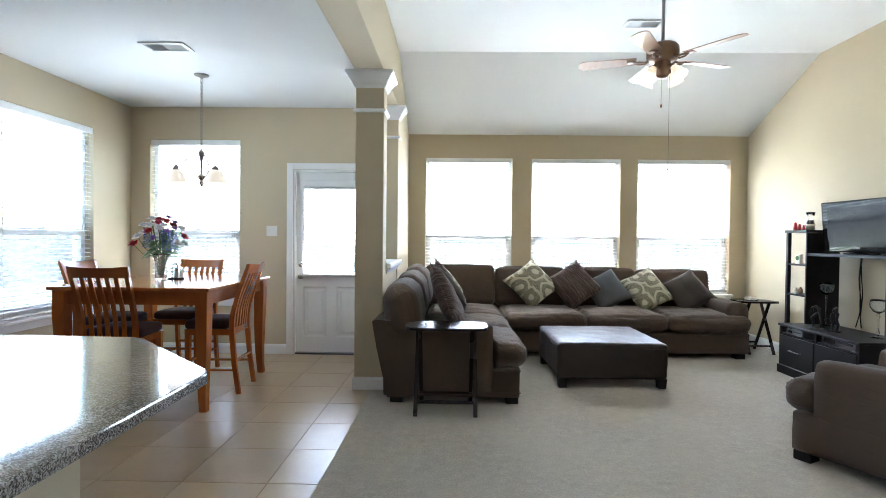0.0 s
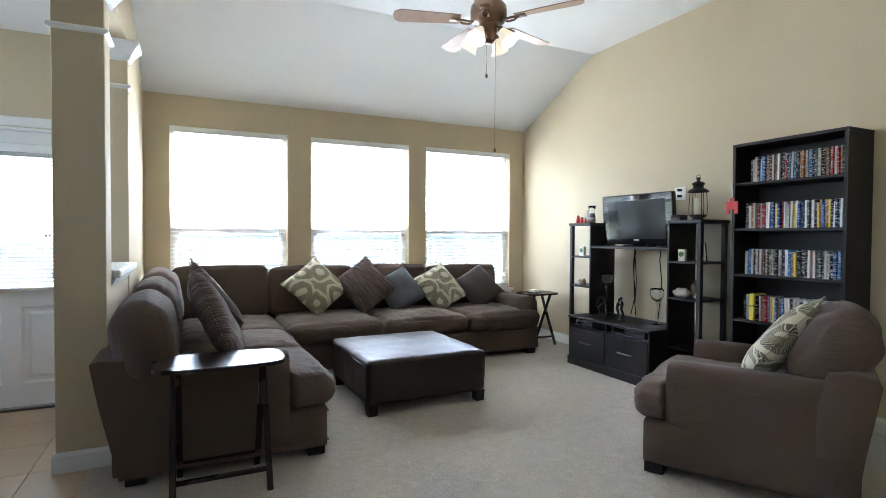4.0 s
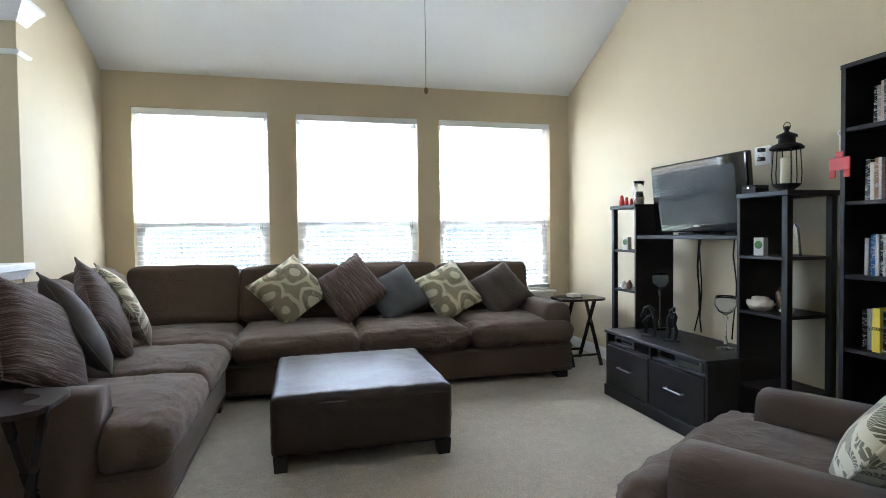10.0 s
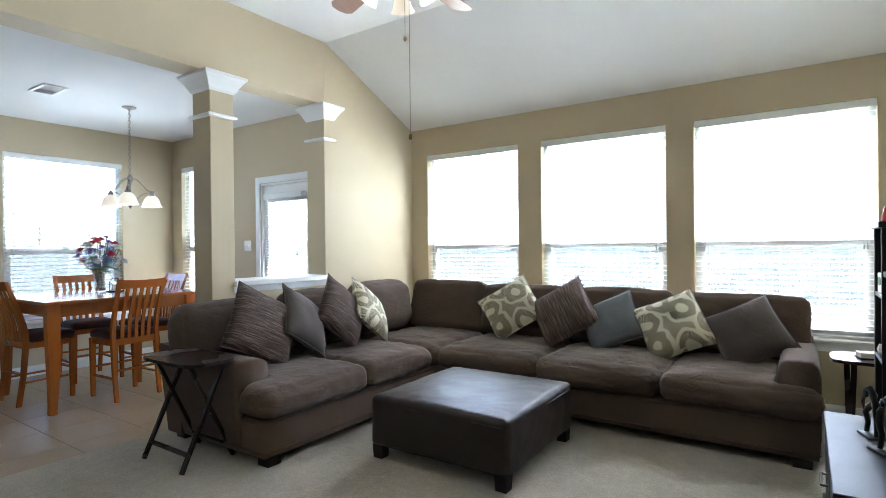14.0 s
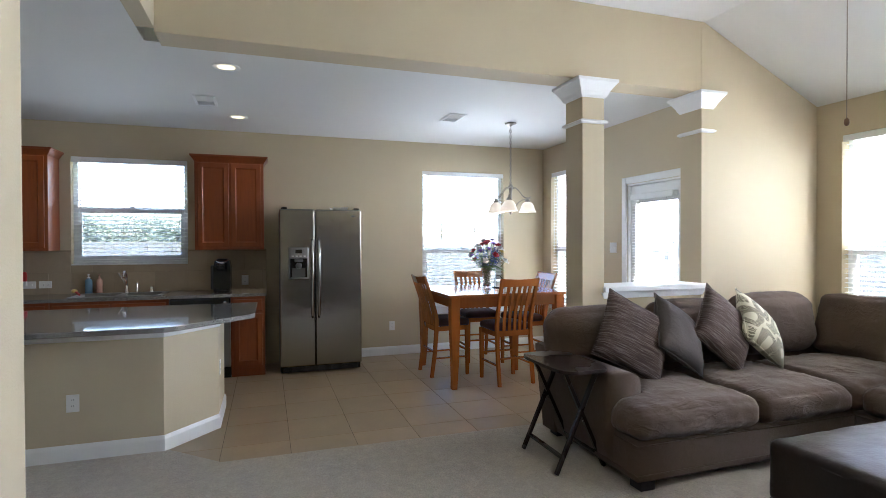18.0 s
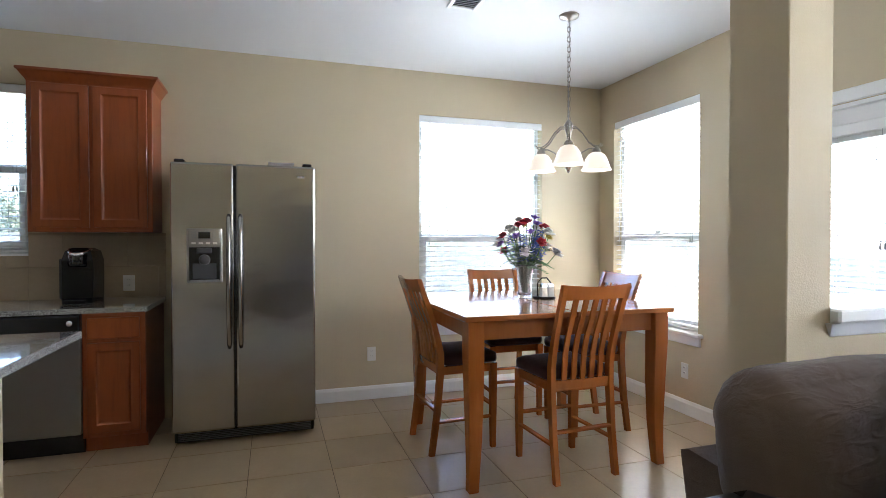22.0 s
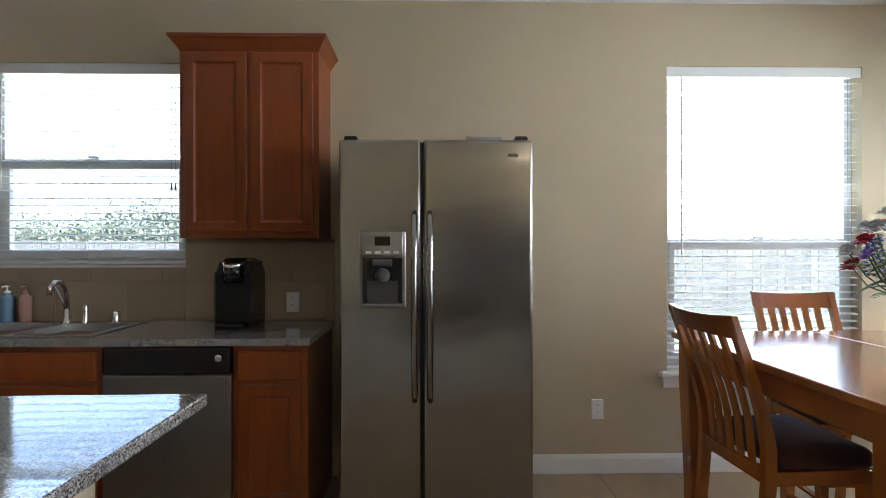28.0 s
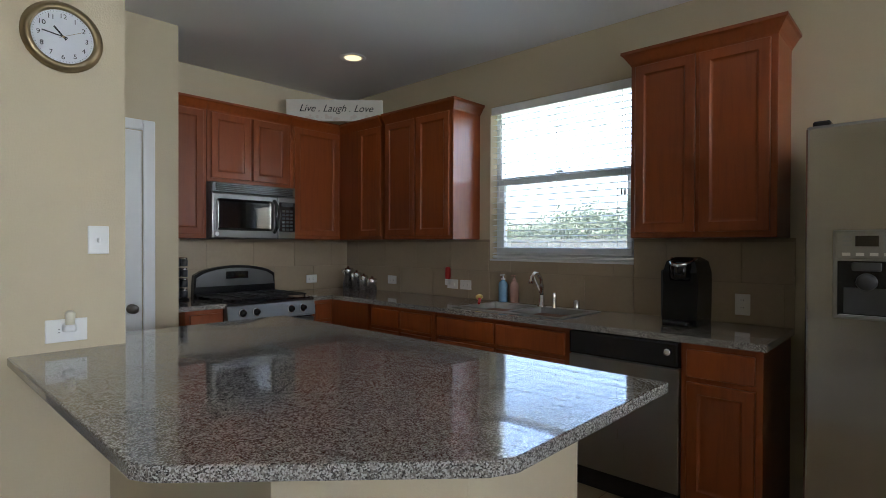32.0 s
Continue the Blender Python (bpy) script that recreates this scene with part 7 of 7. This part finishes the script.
def tower(yc, w, label, open_side):
    """A tall open shelf: posts on one side, a solid panel on the other."""
    d0, d1 = 3.412, 3.742
    t = thing("shelf_tower", pose((d0 + d1) / 2, yc, 0), label, "shelf", "towers of the television unit")
    hd, hw2, H = (d1 - d0) / 2, w / 2, 1.437
    s = open_side
    part("top_board", box(-hd - 0.008, hd + 0.008, -hw2 - 0.008, hw2 + 0.008, H - 0.028, H, 0.003), BLACKWOOD, t)
    part("side_panel", box(-hd + 0.002, hd - 0.002, -s * hw2 - 0.009, -s * hw2 + 0.009, 0.004, H - 0.029), BLACKWOOD, t)
    for x in (-hd + 0.02, hd - 0.02):
        part("post", box(x - 0.018, x + 0.018, s * (hw2 - 0.018) - 0.018, s * (hw2 - 0.018) + 0.018, 0.004, H - 0.029, 0.002), BLACKWOOD, t)
    for z in (1.09, 0.78, 0.36, 0.06):
        part("shelf_board", box(-hd + 0.002, hd - 0.002, -hw2 + 0.01, hw2 - 0.004, z - 0.018, z, 0.002), BLACKWOOD, t)
    return t


tower(5.715, 0.32, "tall black-brown open shelf tower with ornaments", 1)
tower(4.41, 0.32, "tall black-brown open shelf tower with ornaments", -1)
br = part("bridge_shelf", box(3.42, 3.72, 4.582, 5.545, 1.178, 1.203, 0.002), BLACKWOOD)
tagged(br, "black-brown shelf board between the two towers", "shelf")

ts = thing("television", pose(3.57, 5.048, 1.203, 0, 0, 1) @ pose(0, 0, 0, 0, -5, 0), "black flat-screen television, switched off", "television")
part("stand_foot", sweep([[(0.09 * math.cos(a), 0.19 * math.sin(a), z) for a in [2 * math.pi * i / 24 for i in range(24)]] for z in (0.001, 0.018)]), BLACKG, ts)
part("neck", box(-0.02, 0.02, -0.06, 0.06, 0.0185, 0.06, 0.004), BLACKP, ts)
part("bezel", box(-0.03, 0.02, -0.43, 0.43, 0.02, 0.50, 0.012, 2), BLACKG, ts)
part("rear_cover", loft_rects([(0.0205, 0.021, -0.36, 0.36, 0.06), (0.0205, 0.08, -0.32, 0.32, 0.12), (0.0205, 0.085, -0.30, 0.30, 0.40), (0.0205, 0.021, -0.36, 0.36, 0.48)]), BLACKP, ts)
part("screen", box(-0.0315, -0.0305, -0.345, 0.345, 0.075, 0.44), SCREEN, ts, "dark blank screen")
part("maker_mark", box(-0.0315, -0.0305, -0.03, 0.03, 0.06, 0.07), WHITEP, ts)
cb = thing("television_cables", pose(3.70, 5.25, 0.50), "black cables hanging down the wall behind the stand", "cable")
for i, (a, b) in enumerate(((0.0, 0.03), (0.02, -0.03), (0.01, 0.0), (-0.34, -0.30))):
    L = 0.76
    pts = [(0.03 + 0.01 * math.sin(k * 1.3 + i), a + (b - a) * k / 8 + 0.018 * math.sin(k * 0.9 + i * 2), L - (L - 0.01) * k / 8) for k in range(9)]
    part("cable", tube(pts, 0.005, 6), BLACKP, cb, "", True)
wc = thing("power_cable", pose(3.745, 5.98, 0), "black power cable from the wall outlet to the stand", "cable")
part("plug", box(-0.005, 0.035, -0.012, 0.012, 0.37, 0.395, 0.004), BLACKP, wc)
part("cable", tube([(0.0, 0, 0.38), (-0.05, 0.01, 0.37), (-0.09, 0.02, 0.30), (-0.08, -0.01, 0.2), (-0.04, -0.05, 0.1), (-0.03, -0.12, 0.03)], 0.004, 6), BLACKP, wc, "", True)
pk = thing("wall_adapter", pose(EX - 0.012, 4.755, 1.695), "black plug adapters in the wall outlet", "plug")
for z in (-0.025, 0.03):
    part("plug", box(-0.04, 0.0, -0.015, 0.015, z - 0.012, z + 0.012, 0.004), BLACKP, pk)


def profile_thing(name, x, y, z, prof, mat, label, category, n=20, group=""):
    t = thing(name, pose(x, y, z), label, category, group)
    part("body", lathe(prof, n), mat, t, "", True)
    return t


for x, y, h in ((3.47, 5.475, 0.42), (3.43, 4.79, 0.33)):
    g = thing("glass_goblet", pose(x + 0.1, y, BZ), "tall stemmed glass candle goblet on the stand", "goblet", "goblets on the stand")
    part("foot", lathe([(0, 0.0), (0.055, 0.001), (0.05, 0.005), (0.012, 0.014), (0.008, 0.03)], 24), GOBLET, g, "", True)
    part("stem", lathe([(0.008, 0.03), (0.014, 0.05), (0.008, 0.07), (0.007, h - 0.16), (0.015, h - 0.14), (0.008, h - 0.12)], 16), GOBLET, g, "", True)
    part("bowl", lathe([(0.008, h - 0.12), (0.04, h - 0.1), (0.062, h - 0.06), (0.062, h - 0.02), (0.054, h), (0.052, h), (0.058, h - 0.022), (0.058, h - 0.058), (0.036, h - 0.095), (0, h - 0.108)], 28), GOBLET, g, "", True)


def figure(name, x, y, z, turn, paths, label):
    bm = bmesh.new()
    for pts, r in paths:
        tube(pts, r, 8, bm)
    box(-0.035, 0.035, -0.055, 0.055, 0.0, 0.012, 0.004, bm=bm)
    for v in bm.verts:
        v.co += Vector((noise.noise(v.co * 40), noise.noise(v.co * 40 + Vector((9, 0, 0))), 0)) * 0.0015
    o = part(name, bm, IRON, None, "", True)
    o.matrix_world = pose(x, y, z, 0, 0, turn) @ Matrix.Scale(0.96, 4)
    tagged(o, label, "figurine", "figurines on the stand")


figure("figurine", 3.353, 5.289, BZ, 20, [([(0, -0.04, 0.01), (0, -0.045, 0.08), (0, -0.03, 0.15), (0, -0.02, 0.19), (0, 0.01, 0.215), (0, 0.045, 0.2), (0, 0.05, 0.17)], [0.01, 0.012, 0.014, 0.016, 0.013, 0.011, 0.012]), ([(0, 0.045, 0.01), (0, 0.03, 0.06), (0, 0.05, 0.1), (0, 0.02, 0.13), (0, -0.02, 0.16)], [0.01, 0.011, 0.013, 0.014, 0.012]), ([(0, 0.05, 0.1), (0, 0.075, 0.14), (0, 0.06, 0.17)], [0.008, 0.008, 0.007])], "dark abstract metal figurine on the stand")
figure("figurine", 3.378, 5.087, BZ, 35, [([(0, -0.02, 0.01), (0, -0.028, 0.07), (0, -0.012, 0.12), (0, -0.02, 0.17), (0, -0.012, 0.20)], [0.01, 0.011, 0.013, 0.015, 0.008]), ([(0, 0.025, 0.01), (0, 0.015, 0.07), (0, 0.03, 0.12), (0, 0.024, 0.165), (0, 0.015, 0.185)], [0.01, 0.011, 0.014, 0.014, 0.008]), ([(0, -0.012, 0.205), (0, -0.008, 0.228), (0, -0.01, 0.238)], [0.008, 0.014, 0.006]), ([(0, 0.012, 0.19), (0, 0.01, 0.21), (0, 0.012, 0.222)], [0.008, 0.013, 0.006]), ([(0, -0.02, 0.17), (0.012, 0.0, 0.16), (0, 0.026, 0.15)], 0.007)], "dark abstract embracing metal figurine on the stand")

TP = 1.437
for i, (y, h) in enumerate(((5.80, 0.085), (5.765, 0.068), (5.73, 0.055), (5.70, 0.045))):
    r = h * 0.26
    profile_thing("nesting_doll", 3.46 + 0.02 * i, y, TP, [(0, 0), (r * 0.9, 0.001), (r, h * 0.3), (r * 0.8, h * 0.6), (r * 0.62, h * 0.68), (r * 0.68, h * 0.82), (r * 0.4, h * 0.97), (0, h)], RED, "small red painted nesting doll on the tower", "figurine", 16, "nesting dolls")
v = thing("sand_vase", pose(3.50, 5.63, TP), "clear glass vase with layered dark and pale sand", "vase")
part("glass", lathe([(0, 0), (0.034, 0.001), (0.042, 0.05), (0.03, 0.1), (0.03, 0.13), (0.042, 0.18), (0.04, 0.18), (0.028, 0.13), (0.028, 0.1), (0.039, 0.05), (0.031, 0.004), (0, 0.003)], 24), GLASS, v, "", True)
part("pale_sand", lathe([(0, 0.004), (0.03, 0.005), (0.037, 0.04), (0.036, 0.055), (0, 0.058)], 20), SHELLM, v, "", True)
part("dark_sand", lathe([(0, 0.059), (0.035, 0.058), (0.027, 0.1), (0, 0.102)], 20), DARKGREY, v, "", True)
profile_thing("candle_stick", 3.53, 5.73, TP, [(0, 0), (0.022, 0.001), (0.02, 0.012), (0.008, 0.03), (0.02, 0.06), (0.024, 0.11), (0.012, 0.14), (0, 0.15)], SHELLM, "small brown and white ornament on the tower", "ornament", 16)

ln = thing("candle_lantern", pose(3.60, 4.43, TP) @ Matrix.Diagonal((0.76, 0.76, 0.78, 1)), "black metal candle lantern with cream candle", "lantern")
part("base", lathe([(0, 0), (0.06, 0.0), (0.065, 0.01), (0.05, 0.02), (0.085, 0.045), (0.095, 0.06), (0, 0.058)], 28), IRON, ln, "", True)
for i in range(6):
    a = 2 * math.pi * i / 6
    part("rod", tube([(0.09 * math.cos(a), 0.09 * math.sin(a), 0.055), (0.095 * math.cos(a), 0.095 * math.sin(a), 0.13), (0.085 * math.cos(a), 0.085 * math.sin(a), 0.31)], 0.004, 6), IRON, ln)
part("roof", lathe([(0.11, 0.305), (0.112, 0.315), (0.09, 0.335), (0.055, 0.35), (0.055, 0.385), (0.07, 0.39), (0.065, 0.405), (0.02, 0.425), (0.012, 0.44), (0.02, 0.45), (0.018, 0.465), (0, 0.468)], 28), IRON, ln, "", True)
part("ring", tube([(0.0, 0.03 * math.cos(2 * math.pi * i / 14), 0.465 + 0.03 * math.sin(2 * math.pi * i / 14)) for i in range(14)], 0.003, 6, None, True), IRON, ln)
part("candle", lathe([(0, 0.06), (0.04, 0.061), (0.04, 0.24), (0.036, 0.244), (0, 0.24)], 24), WAX, ln, "cream pillar candle", True)
part("wick", tube([(0, 0, 0.24), (0.002, 0, 0.252)], 0.0015, 5), IRON, ln)
bxt = thing("trinket_box", pose(3.47, 4.51, TP, 0, 0, 4), "small dark trinket box with metal clasp", "box")
part("body", box(-0.05, 0.05, -0.045, 0.045, 0, 0.03, 0.003), BLACKWOOD, bxt)
part("lid", box(-0.051, 0.051, -0.046, 0.046, 0.031, 0.045, 0.004), BLACKWOOD, bxt)
part("clasp", lathe([(0.006, 0), (0.006, 0.003), (0, 0.003)], 10, None, pose(-0.051, 0, 0.03, 0, -90)), CHROME, bxt)


def ornament(name, x, y, z, scale, mat, label, category, seed):
    bm = bmesh.new()
    bmesh.ops.create_icosphere(bm, subdivisions=3, radius=1)
    for v in bm.verts:
        d = v.co.normalized()
        k = 1 + 0.35 * noise.noise(d * 2.3 + Vector((seed, 0, 0))) + 0.25 * max(0, noise.noise(d * 4.5 + Vector((0, seed, 0))))
        v.co = Vector((d.x * scale[0], d.y * scale[1], (d.z + 0.85) * scale[2])) * k
        v.co.z = max(0.0, v.co.z)
    o = part(name, bm, mat, None, "", True)
    o.location = (x, y, z)
    tagged(o, label, category)


ornament("conch_shell", 3.49, 4.49, 0.78, (0.06, 0.07, 0.04), SHELLM, "spiky cream conch shell on the shelf", "shell", 3)
ornament("carved_ornament", 3.56, 4.41, 0.78, (0.035, 0.035, 0.07), BRONZE, "brown carved ornament on the shelf", "ornament", 5)
ornament("sea_shell", 3.50, 4.33, 0.78, (0.035, 0.03, 0.025), SHELLM, "small white sea shell on the shelf", "shell", 7)
ornament("sea_shell", 3.44, 5.74, 0.78, (0.025, 0.025, 0.03), SHELLM, "small pale shell ornament on the shelf", "shell", 8)
ornament("carved_ornament", 3.45, 5.68, 0.78, (0.02, 0.02, 0.035), BRONZE, "small brown figure on the shelf", "ornament", 9)
for x, y, z in ((3.47, 4.47, 1.09), (3.44, 5.70, 1.09)):
    f = thing("photo_block", pose(x, y, z, 0, 0, 10), "small clear award block with green round emblem", "ornament")
    part("block", box(-0.02, 0.02, -0.03, 0.03, 0, 0.10, 0.003), PLAQUE, f)
    part("emblem", lathe([(0.022, 0), (0.022, 0.002), (0, 0.002)], 20, None, pose(-0.02, 0, 0.06, 0, -90)), LEAF, f)
pt = thing("glass_award", pose(3.56, 4.34, 1.09), "clear glass award with pointed top on the shelf", "award")
part("glass", sweep([[(-0.01, -0.035, 0), (0.01, -0.035, 0), (0.01, 0.035, 0), (-0.01, 0.035, 0)], [(-0.008, -0.02, 0.15), (0.008, -0.02, 0.15), (0.008, 0.015, 0.15), (-0.008, 0.015, 0.15)], [(-0.006, -0.004, 0.17), (0.006, -0.004, 0.17), (0.006, 0.004, 0.17), (-0.006, 0.004, 0.17)]]), GLASS, pt)

# ---- bookcase with discs ----
KX, K0, K1, KH = 3.49, 3.245, 4.04, 2.005
bk = thing("bookcase", pose((KX + EX) / 2, (K0 + K1) / 2, 0), "tall black-brown bookcase full of film cases", "bookcase")
hx2, hy = (EX - KX) / 2 - 0.004, (K1 - K0) / 2
part("side_panel", box(-hx2, hx2, -hy, -hy + 0.022, 0.004, KH - 0.023), BLACKWOOD, bk)
part("side_panel", box(-hx2, hx2, hy - 0.022, hy, 0.004, KH - 0.023), BLACKWOOD, bk)
part("top_board", box(-hx2 - 0.003, hx2, -hy - 0.003, hy + 0.003, KH - 0.022, KH, 0.002), BLACKWOOD, bk)
part("back_board", box(hx2 - 0.008, hx2 - 0.002, -hy + 0.022, hy - 0.022, 0.06, KH - 0.023), BLACKWOOD, bk)
part("plinth", box(-hx2 + 0.02, -hx2 + 0.038, -hy + 0.022, hy - 0.022, 0.004, 0.06), BLACKWOOD, bk)
SHELVES = (1.708, 1.362, 1.016, 0.67, 0.34, 0.08)
for z in SHELVES:
    part("shelf_board", box(-hx2 + 0.006, hx2 - 0.009, -hy + 0.022, hy - 0.022, z - 0.02, z, 0.0015), BLACKWOOD, bk)
CASES = {}
rng = random.Random(11)
for row, z in enumerate(SHELVES[:5]):
    y = K1 - 0.06 - (0.05 if row == 0 else 0.02) - (0.16 if row == 4 else 0)
    end = K0 + 0.05 + (0.12 if row == 4 else 0)
    while y > end:
        t = rng.choice((0.0135, 0.0145, 0.0145, 0.016, 0.02))
        h = rng.choice((0.19, 0.19, 0.19, 0.187, 0.172))
        k = (t, h)
        if k not in CASES:
            CASES[k] = mesh_of("disc_case", box(-0.065, 0.065, -t / 2, t / 2, 0, h, 0.0012), DISC)
        o = new("disc_case", CASES[k])
        o.matrix_world = pose(KX + 0.115 + rng.uniform(-0.012, 0.01), y - t / 2, z + 0.0005, rng.uniform(-1.2, 1.2), 0, 0)
        tagged(o, "film disc case standing on the bookcase shelf", "disc case", "film cases in the bookcase")
        y -= t + 0.0012
YEL = surface("yellow_card", (0.75, 0.6, 0.04), 0.35, var=0.05, bump=0)
yc = thing("disc_box", pose(KX + 0.10, 3.887, 0.6705), "yellow boxed film set lettered snatch", "disc case")
part("sleeve", box(-0.07, 0.07, -0.017, 0.017, 0, 0.2, 0.001), YEL, yc)
lettering("snatch", 0.03, IRON, yc, pose(-0.0712, 0, 0.105, 0, -90, 0) @ pose(0, 0, 0, 0, 0, 90), 0.0004)

bdg = thing("hanging_badge", pose(KX - 0.012, 4.03, 1.61), "red plastic puzzle-shaped badge hung beside the bookcase", "badge")
bb = bmesh.new()
for a in ((-0.05, 0.05, -0.10, -0.04), (-0.05, -0.02, -0.135, -0.1), (0.02, 0.05, -0.135, -0.1), (-0.018, 0.018, -0.04, -0.012)):
    box(-0.004, 0.004, a[0], a[1], a[2], a[3], 0.002, bm=bb)
o = part("badge", bb, RED, bdg)
part("hook", tube([(0, 0, -0.015), (0, 0, 0.06), (0, 0.012, 0.08), (0, 0, 0.09)], 0.004, 6), WHITEP, bdg)

# ---- outside ----
GRASS = surface("lawn", (0.18, 0.215, 0.10), 0.95, big=0.4, fine=30, var=0.3, bump=0.6, dist=0.03)
struct("ground", prism([(-90, -90), (90, -90), (90, 90), (-90, 90)], -0.5, -0.25), GRASS, "green lawn outside")
FENCE = wood("fence_wood", (0.20, 0.182, 0.16), (0.32, 0.295, 0.265), 0.85, (6, 6, 0.6), 0.0, 0.2)


def fence(x0, y0, x1, y1, n, h):
    f = thing("garden_fence", pose(x0, y0, -0.25), "weathered grey wooden board fence", "fence")
    dv = Vector((x1 - x0, y1 - y0, 0))
    L, u = dv.length, dv.normalized()
    ang = math.degrees(math.atan2(u.y, u.x))
    me = mesh_of("board", box(0, L / n - 0.012, -0.01, 0.01, 0.03, h), FENCE)
    for i in range(n):
        o = new("board", me)
        o.parent = f
        o.matrix_local = Matrix.Translation(u * (L * i / n) + Vector((0, 0, 0.02 * noise.noise((i * 0.8, h, 0))))) @ Matrix.Rotation(radians(ang), 4, 'Z')
    for z in (0.3, h * 0.5, h - 0.3):
        part("rail", box(0, L, 0.012, 0.05, z, z + 0.08, m=Matrix.Rotation(radians(ang), 4, 'Z')), FENCE, f)


fence(-13.0, -12, -13.0, 17.9, 150, 1.75)
fence(-12.9, 18, 14, 18, 140, 1.75)
BARK = surface("bark", (0.11, 0.08, 0.055), 0.95, fine=14, var=0.3, bump=0.8, dist=0.03)
FOL = surface("foliage", (0.145, 0.175, 0.12), 0.75, fine=8, var=0.35, bump=0)


def tree(x, y, h, spread, seed, count):
    r = random.Random(seed)
    t = thing("tree", pose(x, y, -0.25), "leafy green tree beyond the fence", "tree", "trees outside")
    bm = tube([(0, 0, 0), (0.1, 0.05, h * 0.25), (0.0, 0.1, h * 0.5), (0.05, 0, h * 0.8)], [0.16, 0.13, 0.09, 0.03], 8)
    tips = []
    for i in range(12):
        a, z0 = r.uniform(0, 6.28), h * r.uniform(0.28, 0.7)
        q = Vector((math.cos(a) * spread * r.uniform(0.5, 0.95), math.sin(a) * spread * r.uniform(0.5, 0.95), z0 + h * r.uniform(0.1, 0.28)))
        tube([(0, 0, z0), tuple(q * 0.5 + Vector((0, 0, z0 * 0.5 + 0.1))), tuple(q)], [0.06, 0.04, 0.012], 6, bm)
        tips.append(q)
    tips.append(Vector((0, 0, h * 0.95)))
    part("trunk", bm, BARK, t)
    vs, fs = [], []
    for i in range(count):
        c = r.choice(tips)
        p = c + Vector((r.gauss(0, 1), r.gauss(0, 1), r.gauss(0, 0.8))) * spread * 0.31
        n = Vector((r.gauss(0, 1), r.gauss(0, 1), r.gauss(0, 1))).normalized()
        u = n.orthogonal().normalized()
        w = n.cross(u)
        s = r.uniform(0.035, 0.07)
        k = len(vs)
        vs += [p - u * s, p + w * s * 0.5, p + u * s, p - w * s * 0.5]
        fs.append((k, k + 1, k + 2, k + 3))
    me = bpy.data.meshes.new("crown")
    me.from_pydata([tuple(v) for v in vs], [], fs)
    me.materials.append(FOL)
    o = new("crown", me)
    o.parent = t


for i, (x, y, h, s) in enumerate(((-60, 11.7, 8.6, 3.2), (-58, 22.5, 7.6, 3.2), (-63, 6.2, 7.2, 3.0), (-17.5, -2.2, 2.6, 1.2), (-17, -6.0, 2.6, 1.2), (-66, 30, 9.0, 3.6), (-15.2, -3.0, 2.4, 1.1), (-15.1, 0.4, 2.3, 1.1), (-15.2, -4.6, 2.4, 1.2), (-17.2, -4.0, 2.5, 1.2), (-15.4, -6.4, 2.0, 1.1), (-15.2, -8.0, 2.1, 1.1), (-15.3, -9.6, 2.0, 1.1))):
    tree(x, y, h, s, i + 1, 13000 if i > 5 else 5000)

# ---- floor tiles ----
TS = 0.458
TM = {}
FT = bpy.data.objects["subfloor"]
FT.name = "floor_screed"
floor_root = struct("floor_tiled", box(WX, -0.714, KY, DY, -0.0115, -0.004), GROUT, "beige ceramic tile floor with dark joints")
xs = [-1.085 - TS * k for k in range(-1, 7)]
ys = [2.524 + TS * k for k in range(-10, 9)]
for xa in xs:
    for ya in ys:
        a0, a1, b0, b1 = max(xa - TS, WX), min(xa, -0.714), max(ya, KY), min(ya + TS, DY)
        if a1 - a0 < 0.03 or b1 - b0 < 0.03:
            continue
        if b1 < 1.65:
            a1 = min(a1, -1.168)
            if a1 - a0 < 0.03:
                continue
        k = (round(a1 - a0, 3), round(b1 - b0, 3))
        if k not in TM:
            TM[k] = mesh_of("tile", box(0.002, k[0] - 0.002, 0.002, k[1] - 0.002, -0.004, 0.0, 0.0015), TILE)
        t = new("tile", TM[k])
        t.parent = floor_root
        t.location = (a0, b0, 0.0005 * noise.noise((a0 * 3, b0 * 3, 0)))

# ---- daylight in the window openings ----
def sash_light(face, x, y, w, z0, z1, power, up=0.3, aim=0.0):
    """Daylight that the open slats throw into the room, a little upwards."""
    out = 0.155
    c = (x + w / 2, y + out, (z0 + z1) / 2) if face == 'n' else (x - out, y + w / 2, (z0 + z1) / 2)
    window_light("window_daylight", c, (aim, -1, up) if face == 'n' else (1, aim, up), w - 0.02, z1 - z0, power)


for (a, b), aim, k in zip(LIV_WIN, (0.05, -0.2, -0.5), (1.1, 1.0, 0.6)):
    sash_light('n', a, NY, b - a, 1.33, LW1, WINDOW_POWER * k, 0.3, aim)
sash_light('n', DW[0], DY, DW[1] - DW[0], 1.33, DW[3], WINDOW_POWER * 0.9, 0.4)
sash_light('w', WX, SW[0], SW[1] - SW[0], 1.33, SW[3], WINDOW_POWER * 0.95, 0.45)
sash_light('w', WX, KW[0], KW[1] - KW[0], 1.5, KW[3], WINDOW_POWER * 0.25, 0.45)
sash_light('n', DOOR[0] + 0.08, DY - 0.075, DOOR[1] - DOOR[0] - 0.16, 0.905, 1.86, WINDOW_POWER * 0.35, 0.2)
